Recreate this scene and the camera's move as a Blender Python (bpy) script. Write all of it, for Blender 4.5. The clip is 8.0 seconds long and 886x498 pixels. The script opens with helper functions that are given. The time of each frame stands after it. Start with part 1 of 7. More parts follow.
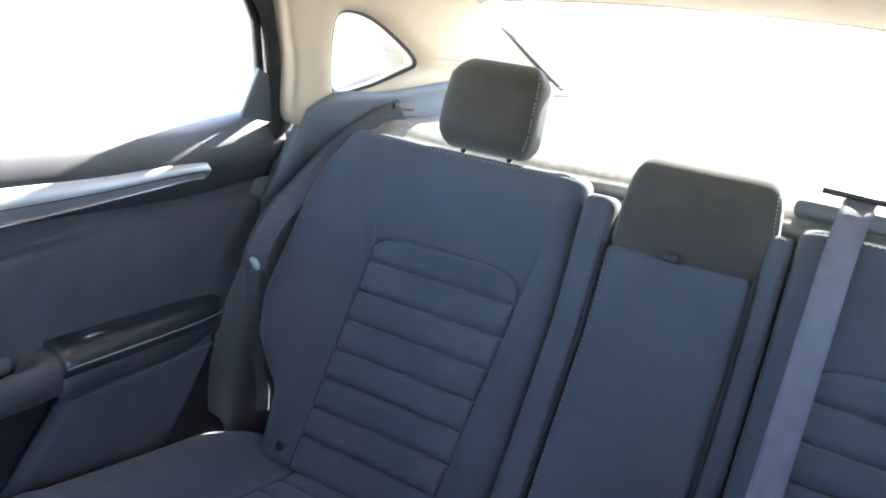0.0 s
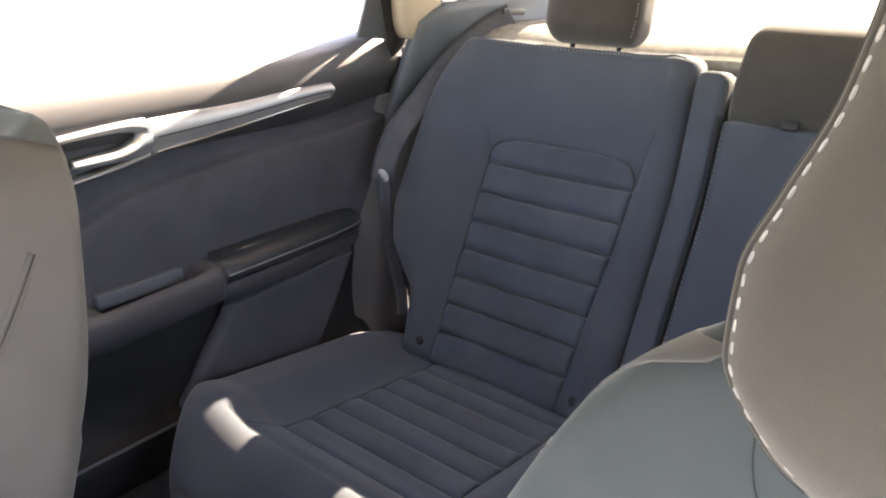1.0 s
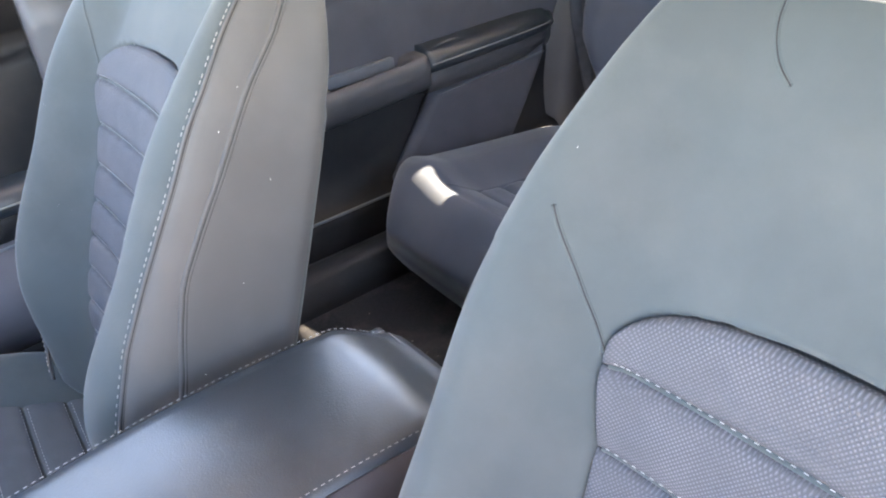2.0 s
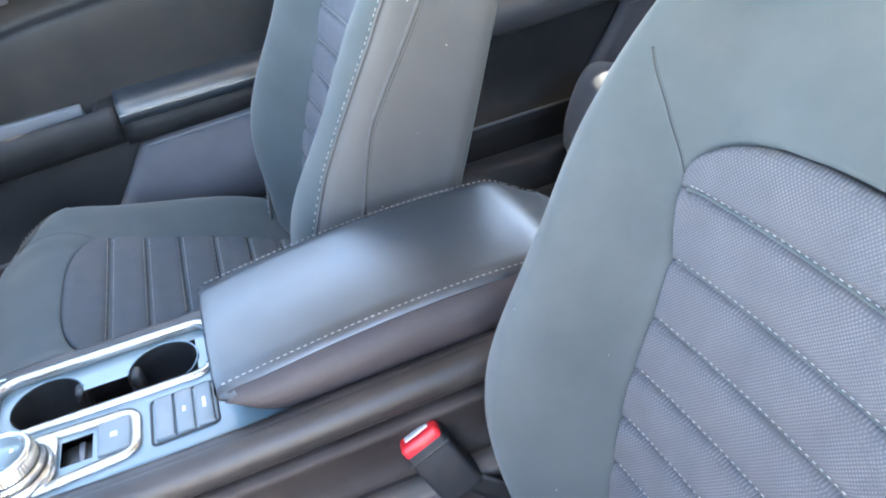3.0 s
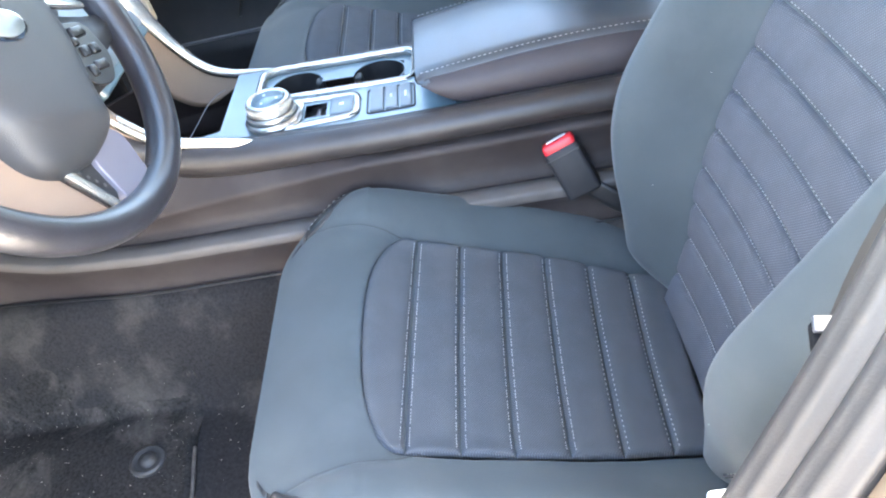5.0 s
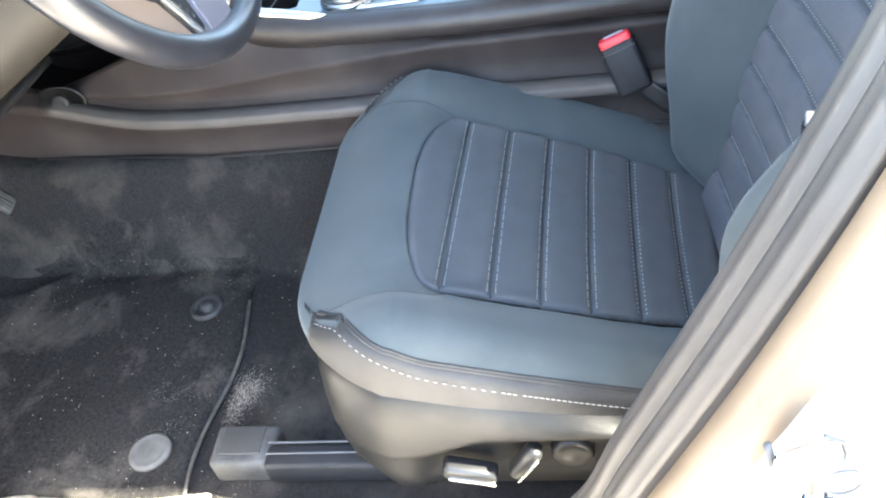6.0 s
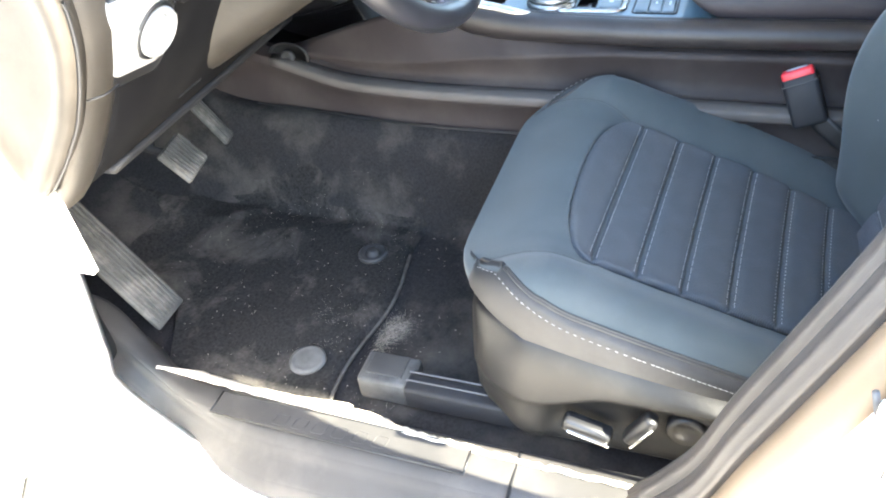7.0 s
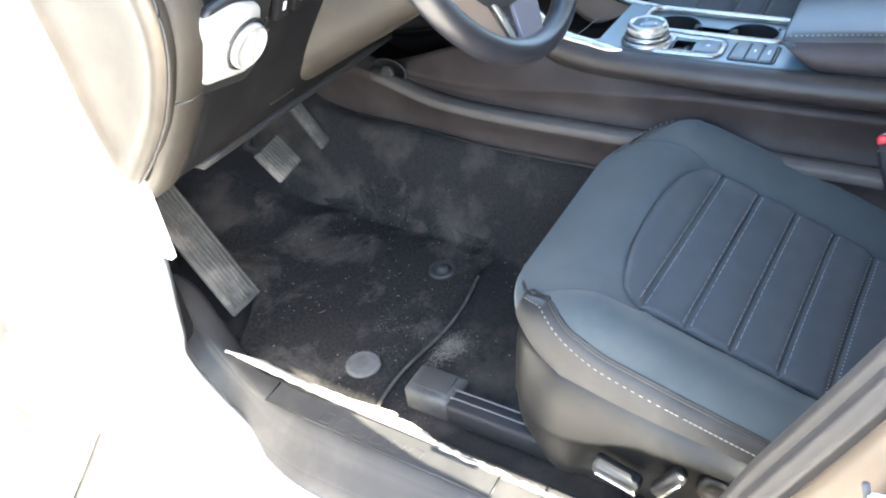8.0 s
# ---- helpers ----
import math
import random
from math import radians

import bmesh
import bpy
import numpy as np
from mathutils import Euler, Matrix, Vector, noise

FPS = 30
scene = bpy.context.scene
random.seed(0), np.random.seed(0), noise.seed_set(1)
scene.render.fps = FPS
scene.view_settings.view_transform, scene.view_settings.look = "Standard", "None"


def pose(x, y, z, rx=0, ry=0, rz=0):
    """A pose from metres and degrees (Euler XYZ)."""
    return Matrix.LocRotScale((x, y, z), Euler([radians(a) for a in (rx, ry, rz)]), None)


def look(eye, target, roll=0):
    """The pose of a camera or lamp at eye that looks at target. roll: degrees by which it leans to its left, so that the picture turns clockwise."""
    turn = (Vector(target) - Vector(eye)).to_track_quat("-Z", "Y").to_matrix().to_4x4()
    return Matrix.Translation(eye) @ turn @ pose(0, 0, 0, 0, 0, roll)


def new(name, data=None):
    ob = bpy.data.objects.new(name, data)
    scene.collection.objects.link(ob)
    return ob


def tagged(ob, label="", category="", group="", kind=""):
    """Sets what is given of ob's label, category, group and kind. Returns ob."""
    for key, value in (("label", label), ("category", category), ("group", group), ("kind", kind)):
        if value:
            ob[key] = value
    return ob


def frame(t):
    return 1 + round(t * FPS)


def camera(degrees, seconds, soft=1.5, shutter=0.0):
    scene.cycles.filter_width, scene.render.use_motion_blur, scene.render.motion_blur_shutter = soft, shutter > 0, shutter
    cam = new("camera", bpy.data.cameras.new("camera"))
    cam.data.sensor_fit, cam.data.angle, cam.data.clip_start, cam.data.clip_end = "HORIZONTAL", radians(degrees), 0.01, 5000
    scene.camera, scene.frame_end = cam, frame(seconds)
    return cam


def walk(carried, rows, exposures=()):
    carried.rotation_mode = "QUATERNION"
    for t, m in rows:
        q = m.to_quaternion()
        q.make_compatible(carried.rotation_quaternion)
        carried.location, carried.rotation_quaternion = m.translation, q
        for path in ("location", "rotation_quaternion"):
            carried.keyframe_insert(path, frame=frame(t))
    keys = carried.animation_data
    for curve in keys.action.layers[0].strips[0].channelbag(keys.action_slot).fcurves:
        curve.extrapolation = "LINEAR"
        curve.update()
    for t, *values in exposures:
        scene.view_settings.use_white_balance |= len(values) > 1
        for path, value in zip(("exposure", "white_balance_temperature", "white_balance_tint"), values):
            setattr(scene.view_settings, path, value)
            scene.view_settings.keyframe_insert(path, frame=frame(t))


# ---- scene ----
cam = camera(60.8, 8.0, soft=2.0)

PATH = [
    (0, (-0.223, -0.067, 1.261), (0.691, -1.756, 0.705), 7.8),
    (0.5, (-0.274, -0.078, 1.248), (0.719, -1.699, 0.629), 4.2),
    (1, (-0.301, -0.027, 1.223), (0.877, -1.461, 0.479), -0.0),
    (1.5, (-0.353, 0.024, 1.171), (0.94, -1.186, 0.24), -2.8),
    (1.8, (-0.418, 0.062, 1.166), (0.944, -0.975, 0.13), -4.6),
    (2, (-0.466, 0.086, 1.173), (0.965, -0.829, 0.116), -7.0),
    (2.2, (-0.506, 0.095, 1.175), (0.981, -0.706, 0.103), -8.6),
    (3.3, (-0.647, 0.117, 1.162), (0.955, -0.15, -0.006), -11.7),
    (3.5, (-0.662, 0.121, 1.161), (0.93, -0.066, -0.034), -12.2),
    (4, (-0.735, 0.129, 1.158), (0.854, 0.085, -0.056), -13.4),
    (4.5, (-0.839, 0.142, 1.161), (0.738, 0.198, -0.068), -13.2),
    (5, (-0.91, 0.139, 1.144), (0.617, 0.284, -0.14), -12.7),
    (5.2, (-0.939, 0.143, 1.129), (0.565, 0.303, -0.18), -12.2),
    (6.3, (-1.052, 0.13, 1.108), (0.38, 0.504, -0.237), -10.0),
    (6.5, (-1.081, 0.136, 1.111), (0.351, 0.58, -0.212), -9.1),
    (7, (-1.141, 0.143, 1.127), (0.281, 0.777, -0.129), -8.0),
    (7.5, (-1.126, 0.138, 1.134), (0.257, 0.901, -0.093), -8.4),
    (8, (-1.125, 0.081, 1.144), (0.201, 0.98, -0.054), -7.3),
]
walk(cam, [(t, look(e, g, r)) for t, e, g, r in PATH], exposures=[(0, 4.35, 6350, 15), (0.6, 4.1, 7400, 19), (1.0, 4.35, 8500, 25), (1.2, 4.9, 8900, 27), (1.5, 5.24, 8700, 27), (2, 5.15, 7900, 21), (4, 5.24, 7150, 13), (5, 5.12, 7000, 12), (6.3, 4.72, 7000, 8), (7.5, 4.45, 6800, 8), (8, 4.26, 6700, 8)])

# ---- light ----
world = bpy.data.worlds.new("sky")
scene.world = world
world.use_nodes = True
wn = world.node_tree.nodes
sky = wn.new("ShaderNodeTexSky")
sky.sky_type = "NISHITA"
sky.sun_disc = False
TO_SUN = Vector((-0.062, -1.0, 0.785)).normalized()
sky.sun_elevation = math.asin(TO_SUN.z)
sky.sun_rotation = math.atan2(TO_SUN.x, TO_SUN.y)
world.node_tree.links.new(sky.outputs[0], wn["Background"].inputs[0])
wn["Background"].inputs[1].default_value = 0.15
sun = new("sun", bpy.data.lights.new("sun", "SUN"))
sun.data.energy = 5.0
sun.data.angle = radians(0.5)
sun.data.color = (1.0, 0.94, 0.84)
sun.rotation_euler = TO_SUN.to_track_quat("Z", "Y").to_euler()

# ---- materials ----


def mat(name, color, rough=0.6, metal=0.0, spec=0.5, scale=40.0, vary=0.25, bump=0.2, fine=400.0, fine_bump=0.0, coat=0.0, stain=None, stain_scale=6.0, stain_amount=0.0, sheen=0.0):
    """A procedural surface: base colour varied by grain and by large soft patches, with fine relief and optional dusty stains."""
    m = bpy.data.materials.new(name)
    m.use_nodes = True
    t = m.node_tree
    n, ln = t.nodes, t.links
    b = n["Principled BSDF"]
    b.inputs["Roughness"].default_value = rough
    b.inputs["Metallic"].default_value = metal
    b.inputs["Specular IOR Level"].default_value = spec
    b.inputs["Coat Weight"].default_value = coat
    b.inputs["Coat Roughness"].default_value = 0.15
    b.inputs["Sheen Weight"].default_value = sheen
    co = n.new("ShaderNodeTexCoord")
    n1 = n.new("ShaderNodeTexNoise")
    n1.inputs["Scale"].default_value = scale
    n1.inputs["Detail"].default_value = 6
    ln.new(co.outputs["Object"], n1.inputs["Vector"])
    ramp = n.new("ShaderNodeValToRGB")
    lo = [c * (1 - vary) for c in color]
    hi = [min(1, c * (1 + vary)) for c in color]
    ramp.color_ramp.elements[0].position, ramp.color_ramp.elements[1].position = 0.3, 0.7
    ramp.color_ramp.elements[0].color, ramp.color_ramp.elements[1].color = (*lo, 1), (*hi, 1)
    ln.new(n1.outputs[0], ramp.inputs[0])
    out = ramp.outputs[0]
    if stain is not None:
        n2 = n.new("ShaderNodeTexNoise")
        n2.inputs["Scale"].default_value = stain_scale
        n2.inputs["Detail"].default_value = 8
        n2.inputs["Roughness"].default_value = 0.62
        ln.new(co.outputs["Object"], n2.inputs["Vector"])
        r2 = n.new("ShaderNodeMapRange")
        r2.inputs[1].default_value, r2.inputs[2].default_value = 0.48, 0.72
        r2.inputs[3].default_value, r2.inputs[4].default_value = 0.0, stain_amount
        ln.new(n2.outputs[0], r2.inputs[0])
        mix = n.new("ShaderNodeMix")
        mix.data_type = "RGBA"
        ln.new(r2.outputs[0], mix.inputs[0])
        ln.new(out, mix.inputs[6])
        mix.inputs[7].default_value = (*stain, 1)
        out = mix.outputs[2]
    ln.new(out, b.inputs["Base Color"])
    nf = n.new("ShaderNodeTexNoise")
    nf.inputs["Scale"].default_value = fine
    nf.inputs["Detail"].default_value = 3
    ln.new(co.outputs["Object"], nf.inputs["Vector"])
    bp = n.new("ShaderNodeBump")
    bp.inputs["Strength"].default_value = bump
    bp.inputs["Distance"].default_value = 0.001
    ln.new(nf.outputs[0], bp.inputs["Height"])
    ln.new(bp.outputs[0], b.inputs["Normal"])
    return m


def weave(name, color, pitch, depth=0.4, dark=0.45, rough=0.9, tilt=0.0):
    """Woven mesh cloth: small raised lozenges over darker gaps."""
    m = mat(name, color, rough, spec=0.3, bump=0.15, fine=900, vary=0.2)
    n, ln = m.node_tree.nodes, m.node_tree.links
    co = n.new("ShaderNodeTexCoord")
    w = []
    lay = n.new("ShaderNodeMapping")
    lay.inputs["Rotation"].default_value = (-tilt, 0, 0)
    ln.new(co.outputs["Object"], lay.inputs["Vector"])
    for turn in (0.9, -0.9):
        mp = n.new("ShaderNodeMapping")
        mp.inputs["Rotation"].default_value = (0, 0, turn)
        mp.inputs["Scale"].default_value = (1 / pitch, 1 / pitch, 1 / pitch)
        ln.new(lay.outputs[0], mp.inputs["Vector"])
        wv = n.new("ShaderNodeTexWave")
        wv.inputs["Scale"].default_value = 0.32
        wv.inputs["Distortion"].default_value = 0.6
        wv.inputs["Detail"].default_value = 1.0
        ln.new(mp.outputs[0], wv.inputs["Vector"])
        w.append(wv)
    mul = n.new("ShaderNodeMath")
    mul.operation = "MULTIPLY"
    ln.new(w[0].outputs[1], mul.inputs[0])
    ln.new(w[1].outputs[1], mul.inputs[1])
    b = n["Principled BSDF"]
    old = b.inputs["Base Color"].links[0].from_socket
    mx = n.new("ShaderNodeMix")
    mx.data_type = "RGBA"
    ln.new(mul.outputs[0], mx.inputs[0])
    mx.inputs[6].default_value = (*[c * dark for c in color], 1)
    ln.new(old, mx.inputs[7])
    ln.new(mx.outputs[2], b.inputs["Base Color"])
    bp = n.new("ShaderNodeBump")
    bp.inputs["Strength"].default_value = depth
    bp.inputs["Distance"].default_value = 0.0015
    ln.new(mul.outputs[0], bp.inputs["Height"])
    ln.new(bp.outputs[0], b.inputs["Normal"])
    return m


FABRIC = mat("charcoal_cloth", (0.047, 0.058, 0.062), 0.88, spec=0.25, bump=0.12, fine=1800, scale=9, vary=0.12, sheen=0.13, stain=(0.12, 0.125, 0.125), stain_scale=7, stain_amount=0.22)
# the seat cloth's flank, warmer light put into its grey
SIDE_CLOTH = mat("warm_grey_vinyl", (0.029, 0.0275, 0.0265), 0.6, spec=0.35, bump=0.2, fine=1200, scale=12, vary=0.12, stain=(0.12, 0.11, 0.10), stain_scale=8, stain_amount=0.25)
HEADCLOTH = mat("warm_charcoal_cloth", (0.038, 0.035, 0.033), 0.88, spec=0.25, bump=0.15, fine=1600, scale=9, vary=0.12, sheen=0.2, stain=(0.13, 0.12, 0.11), stain_scale=7, stain_amount=0.2)
BACK_SIDE = mat("grey_backrest_vinyl", (0.071, 0.070, 0.071), 0.62, spec=0.35, bump=0.2, fine=1200, scale=10, vary=0.10, stain=(0.13, 0.12, 0.115), stain_scale=6, stain_amount=0.25)
MESH = weave("charcoal_mesh_cloth", (0.100, 0.110, 0.123), 0.0019, dark=0.5)
MESH_BACK = weave("charcoal_mesh_cloth_back", (0.118, 0.122, 0.140), 0.0019, dark=0.5, tilt=1.2)
FABRIC_REAR = mat("rear_charcoal_cloth", (0.051, 0.059, 0.075), 0.88, spec=0.25, bump=0.15, fine=1500, scale=9, vary=0.12, sheen=0.2, stain=(0.10, 0.10, 0.105), stain_scale=7, stain_amount=0.15)
MESH_REAR = mat("charcoal_rib_cloth", (0.056, 0.065, 0.082), 0.9, spec=0.25, bump=0.4, fine=700, scale=12, vary=0.15, sheen=0.2)
LEATHER = mat("black_leatherette", (0.018, 0.025, 0.033), 0.36, spec=0.85, bump=0.25, fine=650, scale=30, vary=0.2)
PLASTIC = mat("black_grained_plastic", (0.015, 0.015, 0.017), 0.55, spec=0.28, bump=0.3, fine=900, scale=15, vary=0.15, stain=(0.07, 0.064, 0.058), stain_scale=9, stain_amount=0.14)
PLASTIC_BROWN = mat("dusty_black_plastic", (0.036, 0.034, 0.033), 0.6, spec=0.4, bump=0.3, fine=900, scale=15, vary=0.15, stain=(0.15, 0.13, 0.115), stain_scale=8, stain_amount=0.3)
SILVER = mat("silver_paint", (0.28, 0.28, 0.28), 0.4, metal=0.2, bump=0.04, scale=8, vary=0.05)
# near-black for the shade in seam valleys and gaps
SEAM = mat("dark_seam_shade", (0.012, 0.013, 0.015), 0.9, bump=0.3, vary=0.2)
LEATHER_GREY = mat("grained_seat_plastic", (0.009, 0.0088, 0.009), 0.42, spec=0.30, bump=0.3, fine=900, scale=15, vary=0.12, stain=(0.06, 0.056, 0.052), stain_scale=11, stain_amount=0.22)
DOORCLOTH = mat("dark_door_vinyl", (0.076, 0.078, 0.094), 0.7, spec=0.35, bump=0.25, fine=900, scale=14, vary=0.12)
SOFT = mat("soft_black_trim", (0.066, 0.066, 0.073), 0.5, spec=0.5, bump=0.3, fine=800, scale=10, vary=0.12)
CARPET = mat("black_carpet", (0.022, 0.021, 0.022), 0.98, spec=0.08, bump=1.0, fine=1100, scale=300, vary=0.3, stain=(0.145, 0.128, 0.11), stain_scale=8, stain_amount=0.38)
MAT = mat("dusty_mat_carpet", (0.021, 0.020, 0.020), 0.98, spec=0.08, bump=1.0, fine=1300, scale=260, vary=0.45, stain=(0.185, 0.165, 0.145), stain_scale=9.5, stain_amount=0.40)
for nd in MAT.node_tree.nodes:
    if nd.bl_idname == "ShaderNodeTexNoise" and abs(nd.inputs["Scale"].default_value - 9.5) < 0.01:
        nd.inputs["Distortion"].default_value = 0.5
        nd.inputs["Roughness"].default_value = 0.68
HEM = mat("dusty_mat_hem", (0.075, 0.070, 0.064), 0.95, spec=0.1, bump=0.9, fine=900, scale=60, vary=0.35)
# darker than the dash plastic: shade under the dash is in this colour
KNEE = mat("shaded_knee_plastic", (0.006, 0.006, 0.007), 0.85, spec=0.06, bump=0.3, fine=900, scale=15, vary=0.2, stain=(0.03, 0.028, 0.025), stain_scale=9, stain_amount=0.2)
CLIP_GREY = mat("dusty_grey_clip", (0.085, 0.083, 0.08), 0.7, spec=0.3, bump=0.3, fine=500, scale=40, vary=0.3)
RAILCAP = mat("scuffed_grey_plastic", (0.050, 0.049, 0.048), 0.7, spec=0.3, bump=0.4, fine=500, scale=40, vary=0.35, stain=(0.13, 0.125, 0.12), stain_scale=30, stain_amount=0.5)
SWITCH = mat("glossy_black_switch", (0.014, 0.014, 0.015), 0.32, spec=0.4, bump=0.03, vary=0.1)
# dusty dark plastic; the tan of warm light is mixed into its colour
COVER = mat("dusty_lit_tan_cover", (0.022, 0.019, 0.016), 0.55, spec=0.3, bump=0.25, fine=900, scale=12, vary=0.08, stain=(0.060, 0.052, 0.043), stain_scale=6, stain_amount=0.4)
RIM = mat("black_rim_leather", (0.016, 0.016, 0.020), 0.31, spec=0.65, bump=0.25, fine=700, scale=30, vary=0.2)
ROLL = mat("brown_black_soft_roll", (0.024, 0.020, 0.020), 0.42, spec=0.40, bump=0.3, fine=700, scale=20, vary=0.2, stain=(0.075, 0.065, 0.06), stain_scale=9, stain_amount=0.25)
LEDGE = mat("lit_grey_brown_ledge", (0.085, 0.075, 0.070), 0.6, spec=0.3, bump=0.2, fine=900, scale=15, vary=0.12)
RUBBER = mat("black_rubber", (0.022, 0.022, 0.023), 0.6, spec=0.4, bump=0.3, fine=600, scale=25, vary=0.3)
PEDAL = mat("dusty_grey_rubber", (0.050, 0.049, 0.047), 0.75, spec=0.35, bump=0.4, fine=500, scale=25, vary=0.3, stain=(0.27, 0.245, 0.215), stain_scale=14, stain_amount=0.55)
# trim plastic whose blue-grey carries light reflected from the sky
TRIM_BLUE = mat("skylit_blue_grey_trim", (0.105, 0.120, 0.140), 0.55, spec=0.45, bump=0.2, fine=900, scale=12, vary=0.1)
HUB = mat("dark_hub_plastic", (0.030, 0.031, 0.034), 0.55, spec=0.35, bump=0.25, fine=900, scale=12, vary=0.1)
SATIN = mat("satin_silver", (0.50, 0.51, 0.53), 0.38, metal=0.75, bump=0.05, scale=8, vary=0.05)
BRIGHT = mat("bright_satin_metal", (0.42, 0.41, 0.39), 0.27, metal=0.8, bump=0.05, scale=8, vary=0.05)
CHROME = mat("polished_chrome", (0.8, 0.81, 0.82), 0.12, metal=1.0, bump=0.02, scale=8, vary=0.04)
# dark grey gloss with the reflected sky's blue put into its colour
GLOSS = mat("dark_skyblue_gloss", (0.074, 0.122, 0.148), 0.36, spec=0.8, bump=0.06, fine=300, scale=10, vary=0.1, coat=0.3)
BEIGE = mat("beige_headliner", (0.50, 0.43, 0.34), 0.85, spec=0.2, bump=0.3, fine=800, scale=12, vary=0.06)
WHITE = mat("white_car_paint", (0.80, 0.80, 0.78), 0.25, spec=0.5, bump=0.02, fine=200, scale=5, vary=0.03, coat=0.6, stain=(0.5, 0.45, 0.38), stain_scale=5, stain_amount=0.25)
THREAD = mat("pale_thread", (0.24, 0.235, 0.225), 0.8, bump=0.2, vary=0.1)
WEBBING = weave("grey_seat_belt_webbing", (0.25, 0.255, 0.33), 0.0016, depth=0.25, dark=0.25, rough=0.6)
RED = mat("red_plastic", (0.62, 0.02, 0.03), 0.35, bump=0.05, vary=0.08)
SHELF = mat("grey_shelf_felt", (0.27, 0.255, 0.235), 0.95, spec=0.1, bump=0.6, fine=900, scale=60, vary=0.2)
# direct sun on the carpet edge, painted in as a pale cream colour
FRAY = mat("sunlit_frayed_edge", (0.62, 0.55, 0.45), 0.95, spec=0.1, bump=0.8, fine=500, scale=50, vary=0.25)
THREAD_DIM = mat("grey_thread", (0.30, 0.30, 0.305), 0.8, bump=0.2, vary=0.1)
SPOKE = mat("violet_grey_satin", (0.14, 0.135, 0.165), 0.36, metal=0.3, bump=0.04, scale=8, vary=0.06)
GUNMETAL = mat("dark_satin_metal", (0.085, 0.085, 0.092), 0.42, metal=0.2, bump=0.04, scale=8, vary=0.06)
# satin paint with a warm reflection put into its tan colour
WING = mat("warm_lit_satin", (0.22, 0.155, 0.115), 0.45, metal=0.1, bump=0.08, scale=10, vary=0.08)
DUST = mat("pale_dust", (0.42, 0.38, 0.33), 0.95, vary=0.25)
LINT = mat("white_lint", (0.7, 0.7, 0.68), 0.9, vary=0.1)
CONSOLE = mat("brown_black_console_plastic", (0.030, 0.0235, 0.023), 0.6, spec=0.22, bump=0.3, fine=900, scale=15, vary=0.15, stain=(0.10, 0.085, 0.075), stain_scale=8, stain_amount=0.25)
CONSOLE_SOFT = mat("violet_brown_vinyl", (0.040, 0.033, 0.036), 0.52, spec=0.3, bump=0.3, fine=900, scale=15, vary=0.12)
BELT_DARK = mat("dark_seat_belt_webbing", (0.075, 0.078, 0.092), 0.75, spec=0.3, bump=0.4, fine=700, scale=60, vary=0.15)
SEALGREY = mat("taupe_rubber", (0.046, 0.040, 0.036), 0.5, spec=0.4, bump=0.15, fine=600, scale=20, vary=0.12)
# black seal rubber with the sun's warm tan put into its colour
BULB = mat("sunlit_tan_rubber", (0.150, 0.106, 0.070), 0.45, spec=0.4, bump=0.1, fine=600, scale=20, vary=0.1)
GROUND = mat("pale_concrete", (0.65, 0.60, 0.52), 0.9, spec=0.2, bump=0.6, fine=90, scale=3, vary=0.12, stain=(0.36, 0.34, 0.3), stain_scale=1.5, stain_amount=0.5)
BLACK = mat("black_void_plastic", (0.010, 0.010, 0.011), 0.5, bump=0.1, vary=0.1)
BUTTON = mat("grey_buttons", (0.125, 0.150, 0.165), 0.4, spec=0.5, bump=0.05, vary=0.08)
MARK = mat("pale_printed_mark", (0.55, 0.57, 0.6), 0.5, bump=0.02, vary=0.05)
BRASS = mat("dull_yellow_tag", (0.45, 0.34, 0.10), 0.6, bump=0.1, vary=0.2)

GLASS = bpy.data.materials.new("clear_car_glass")
GLASS.use_nodes = True
gn, gl = GLASS.node_tree.nodes, GLASS.node_tree.links
gn.remove(gn["Principled BSDF"])
gmix, gt, gg = gn.new("ShaderNodeMixShader"), gn.new("ShaderNodeBsdfTransparent"), gn.new("ShaderNodeBsdfGlossy")
gt.inputs[0].default_value = (0.86, 0.90, 0.88, 1)
gg.inputs["Roughness"].default_value = 0.02
gmix.inputs[0].default_value = 0.06
gl.new(gt.outputs[0], gmix.inputs[1])
gl.new(gg.outputs[0], gmix.inputs[2])
gl.new(gmix.outputs[0], gn["Material Output"].inputs[0])

TINTED = GLASS.copy()
TINTED.name = "tinted_car_glass"
TINTED.node_tree.nodes[gt.name].inputs[0].default_value = (0.70, 0.73, 0.72, 1)

# ---- mesh helpers ----


def lerp(table, x):
    """Smooth interpolation in a table of (x, value) rows, without overshoot."""
    n = len(table)
    if x <= table[0][0]:
        return table[0][1]
    if x >= table[-1][0]:
        return table[-1][1]

    def slope(i):
        return (table[i + 1][1] - table[i][1]) / (table[i + 1][0] - table[i][0])

    def tangent(i):
        if i == 0:
            return slope(0)
        if i == n - 1:
            return slope(n - 2)
        p, q = slope(i - 1), slope(i)
        return 0.0 if p * q <= 0 else 2 * p * q / (p + q)

    for i in range(n - 1):
        (a, va), (b, vb) = table[i], table[i + 1]
        if x <= b:
            h = b - a
            u = (x - a) / h
            return (2 * u ** 3 - 3 * u * u + 1) * va + (u ** 3 - 2 * u * u + u) * h * tangent(i) + (3 * u * u - 2 * u ** 3) * vb + (u ** 3 - u * u) * h * tangent(i + 1)


def sm(u):
    u = min(1.0, max(0.0, u))
    return u * u * (3 - 2 * u)


def thing(name, label, category, group="", kind="", at=None):
    ob = new(name)
    if at is not None:
        ob.matrix_world = at
    return tagged(ob, label, category, group, kind)


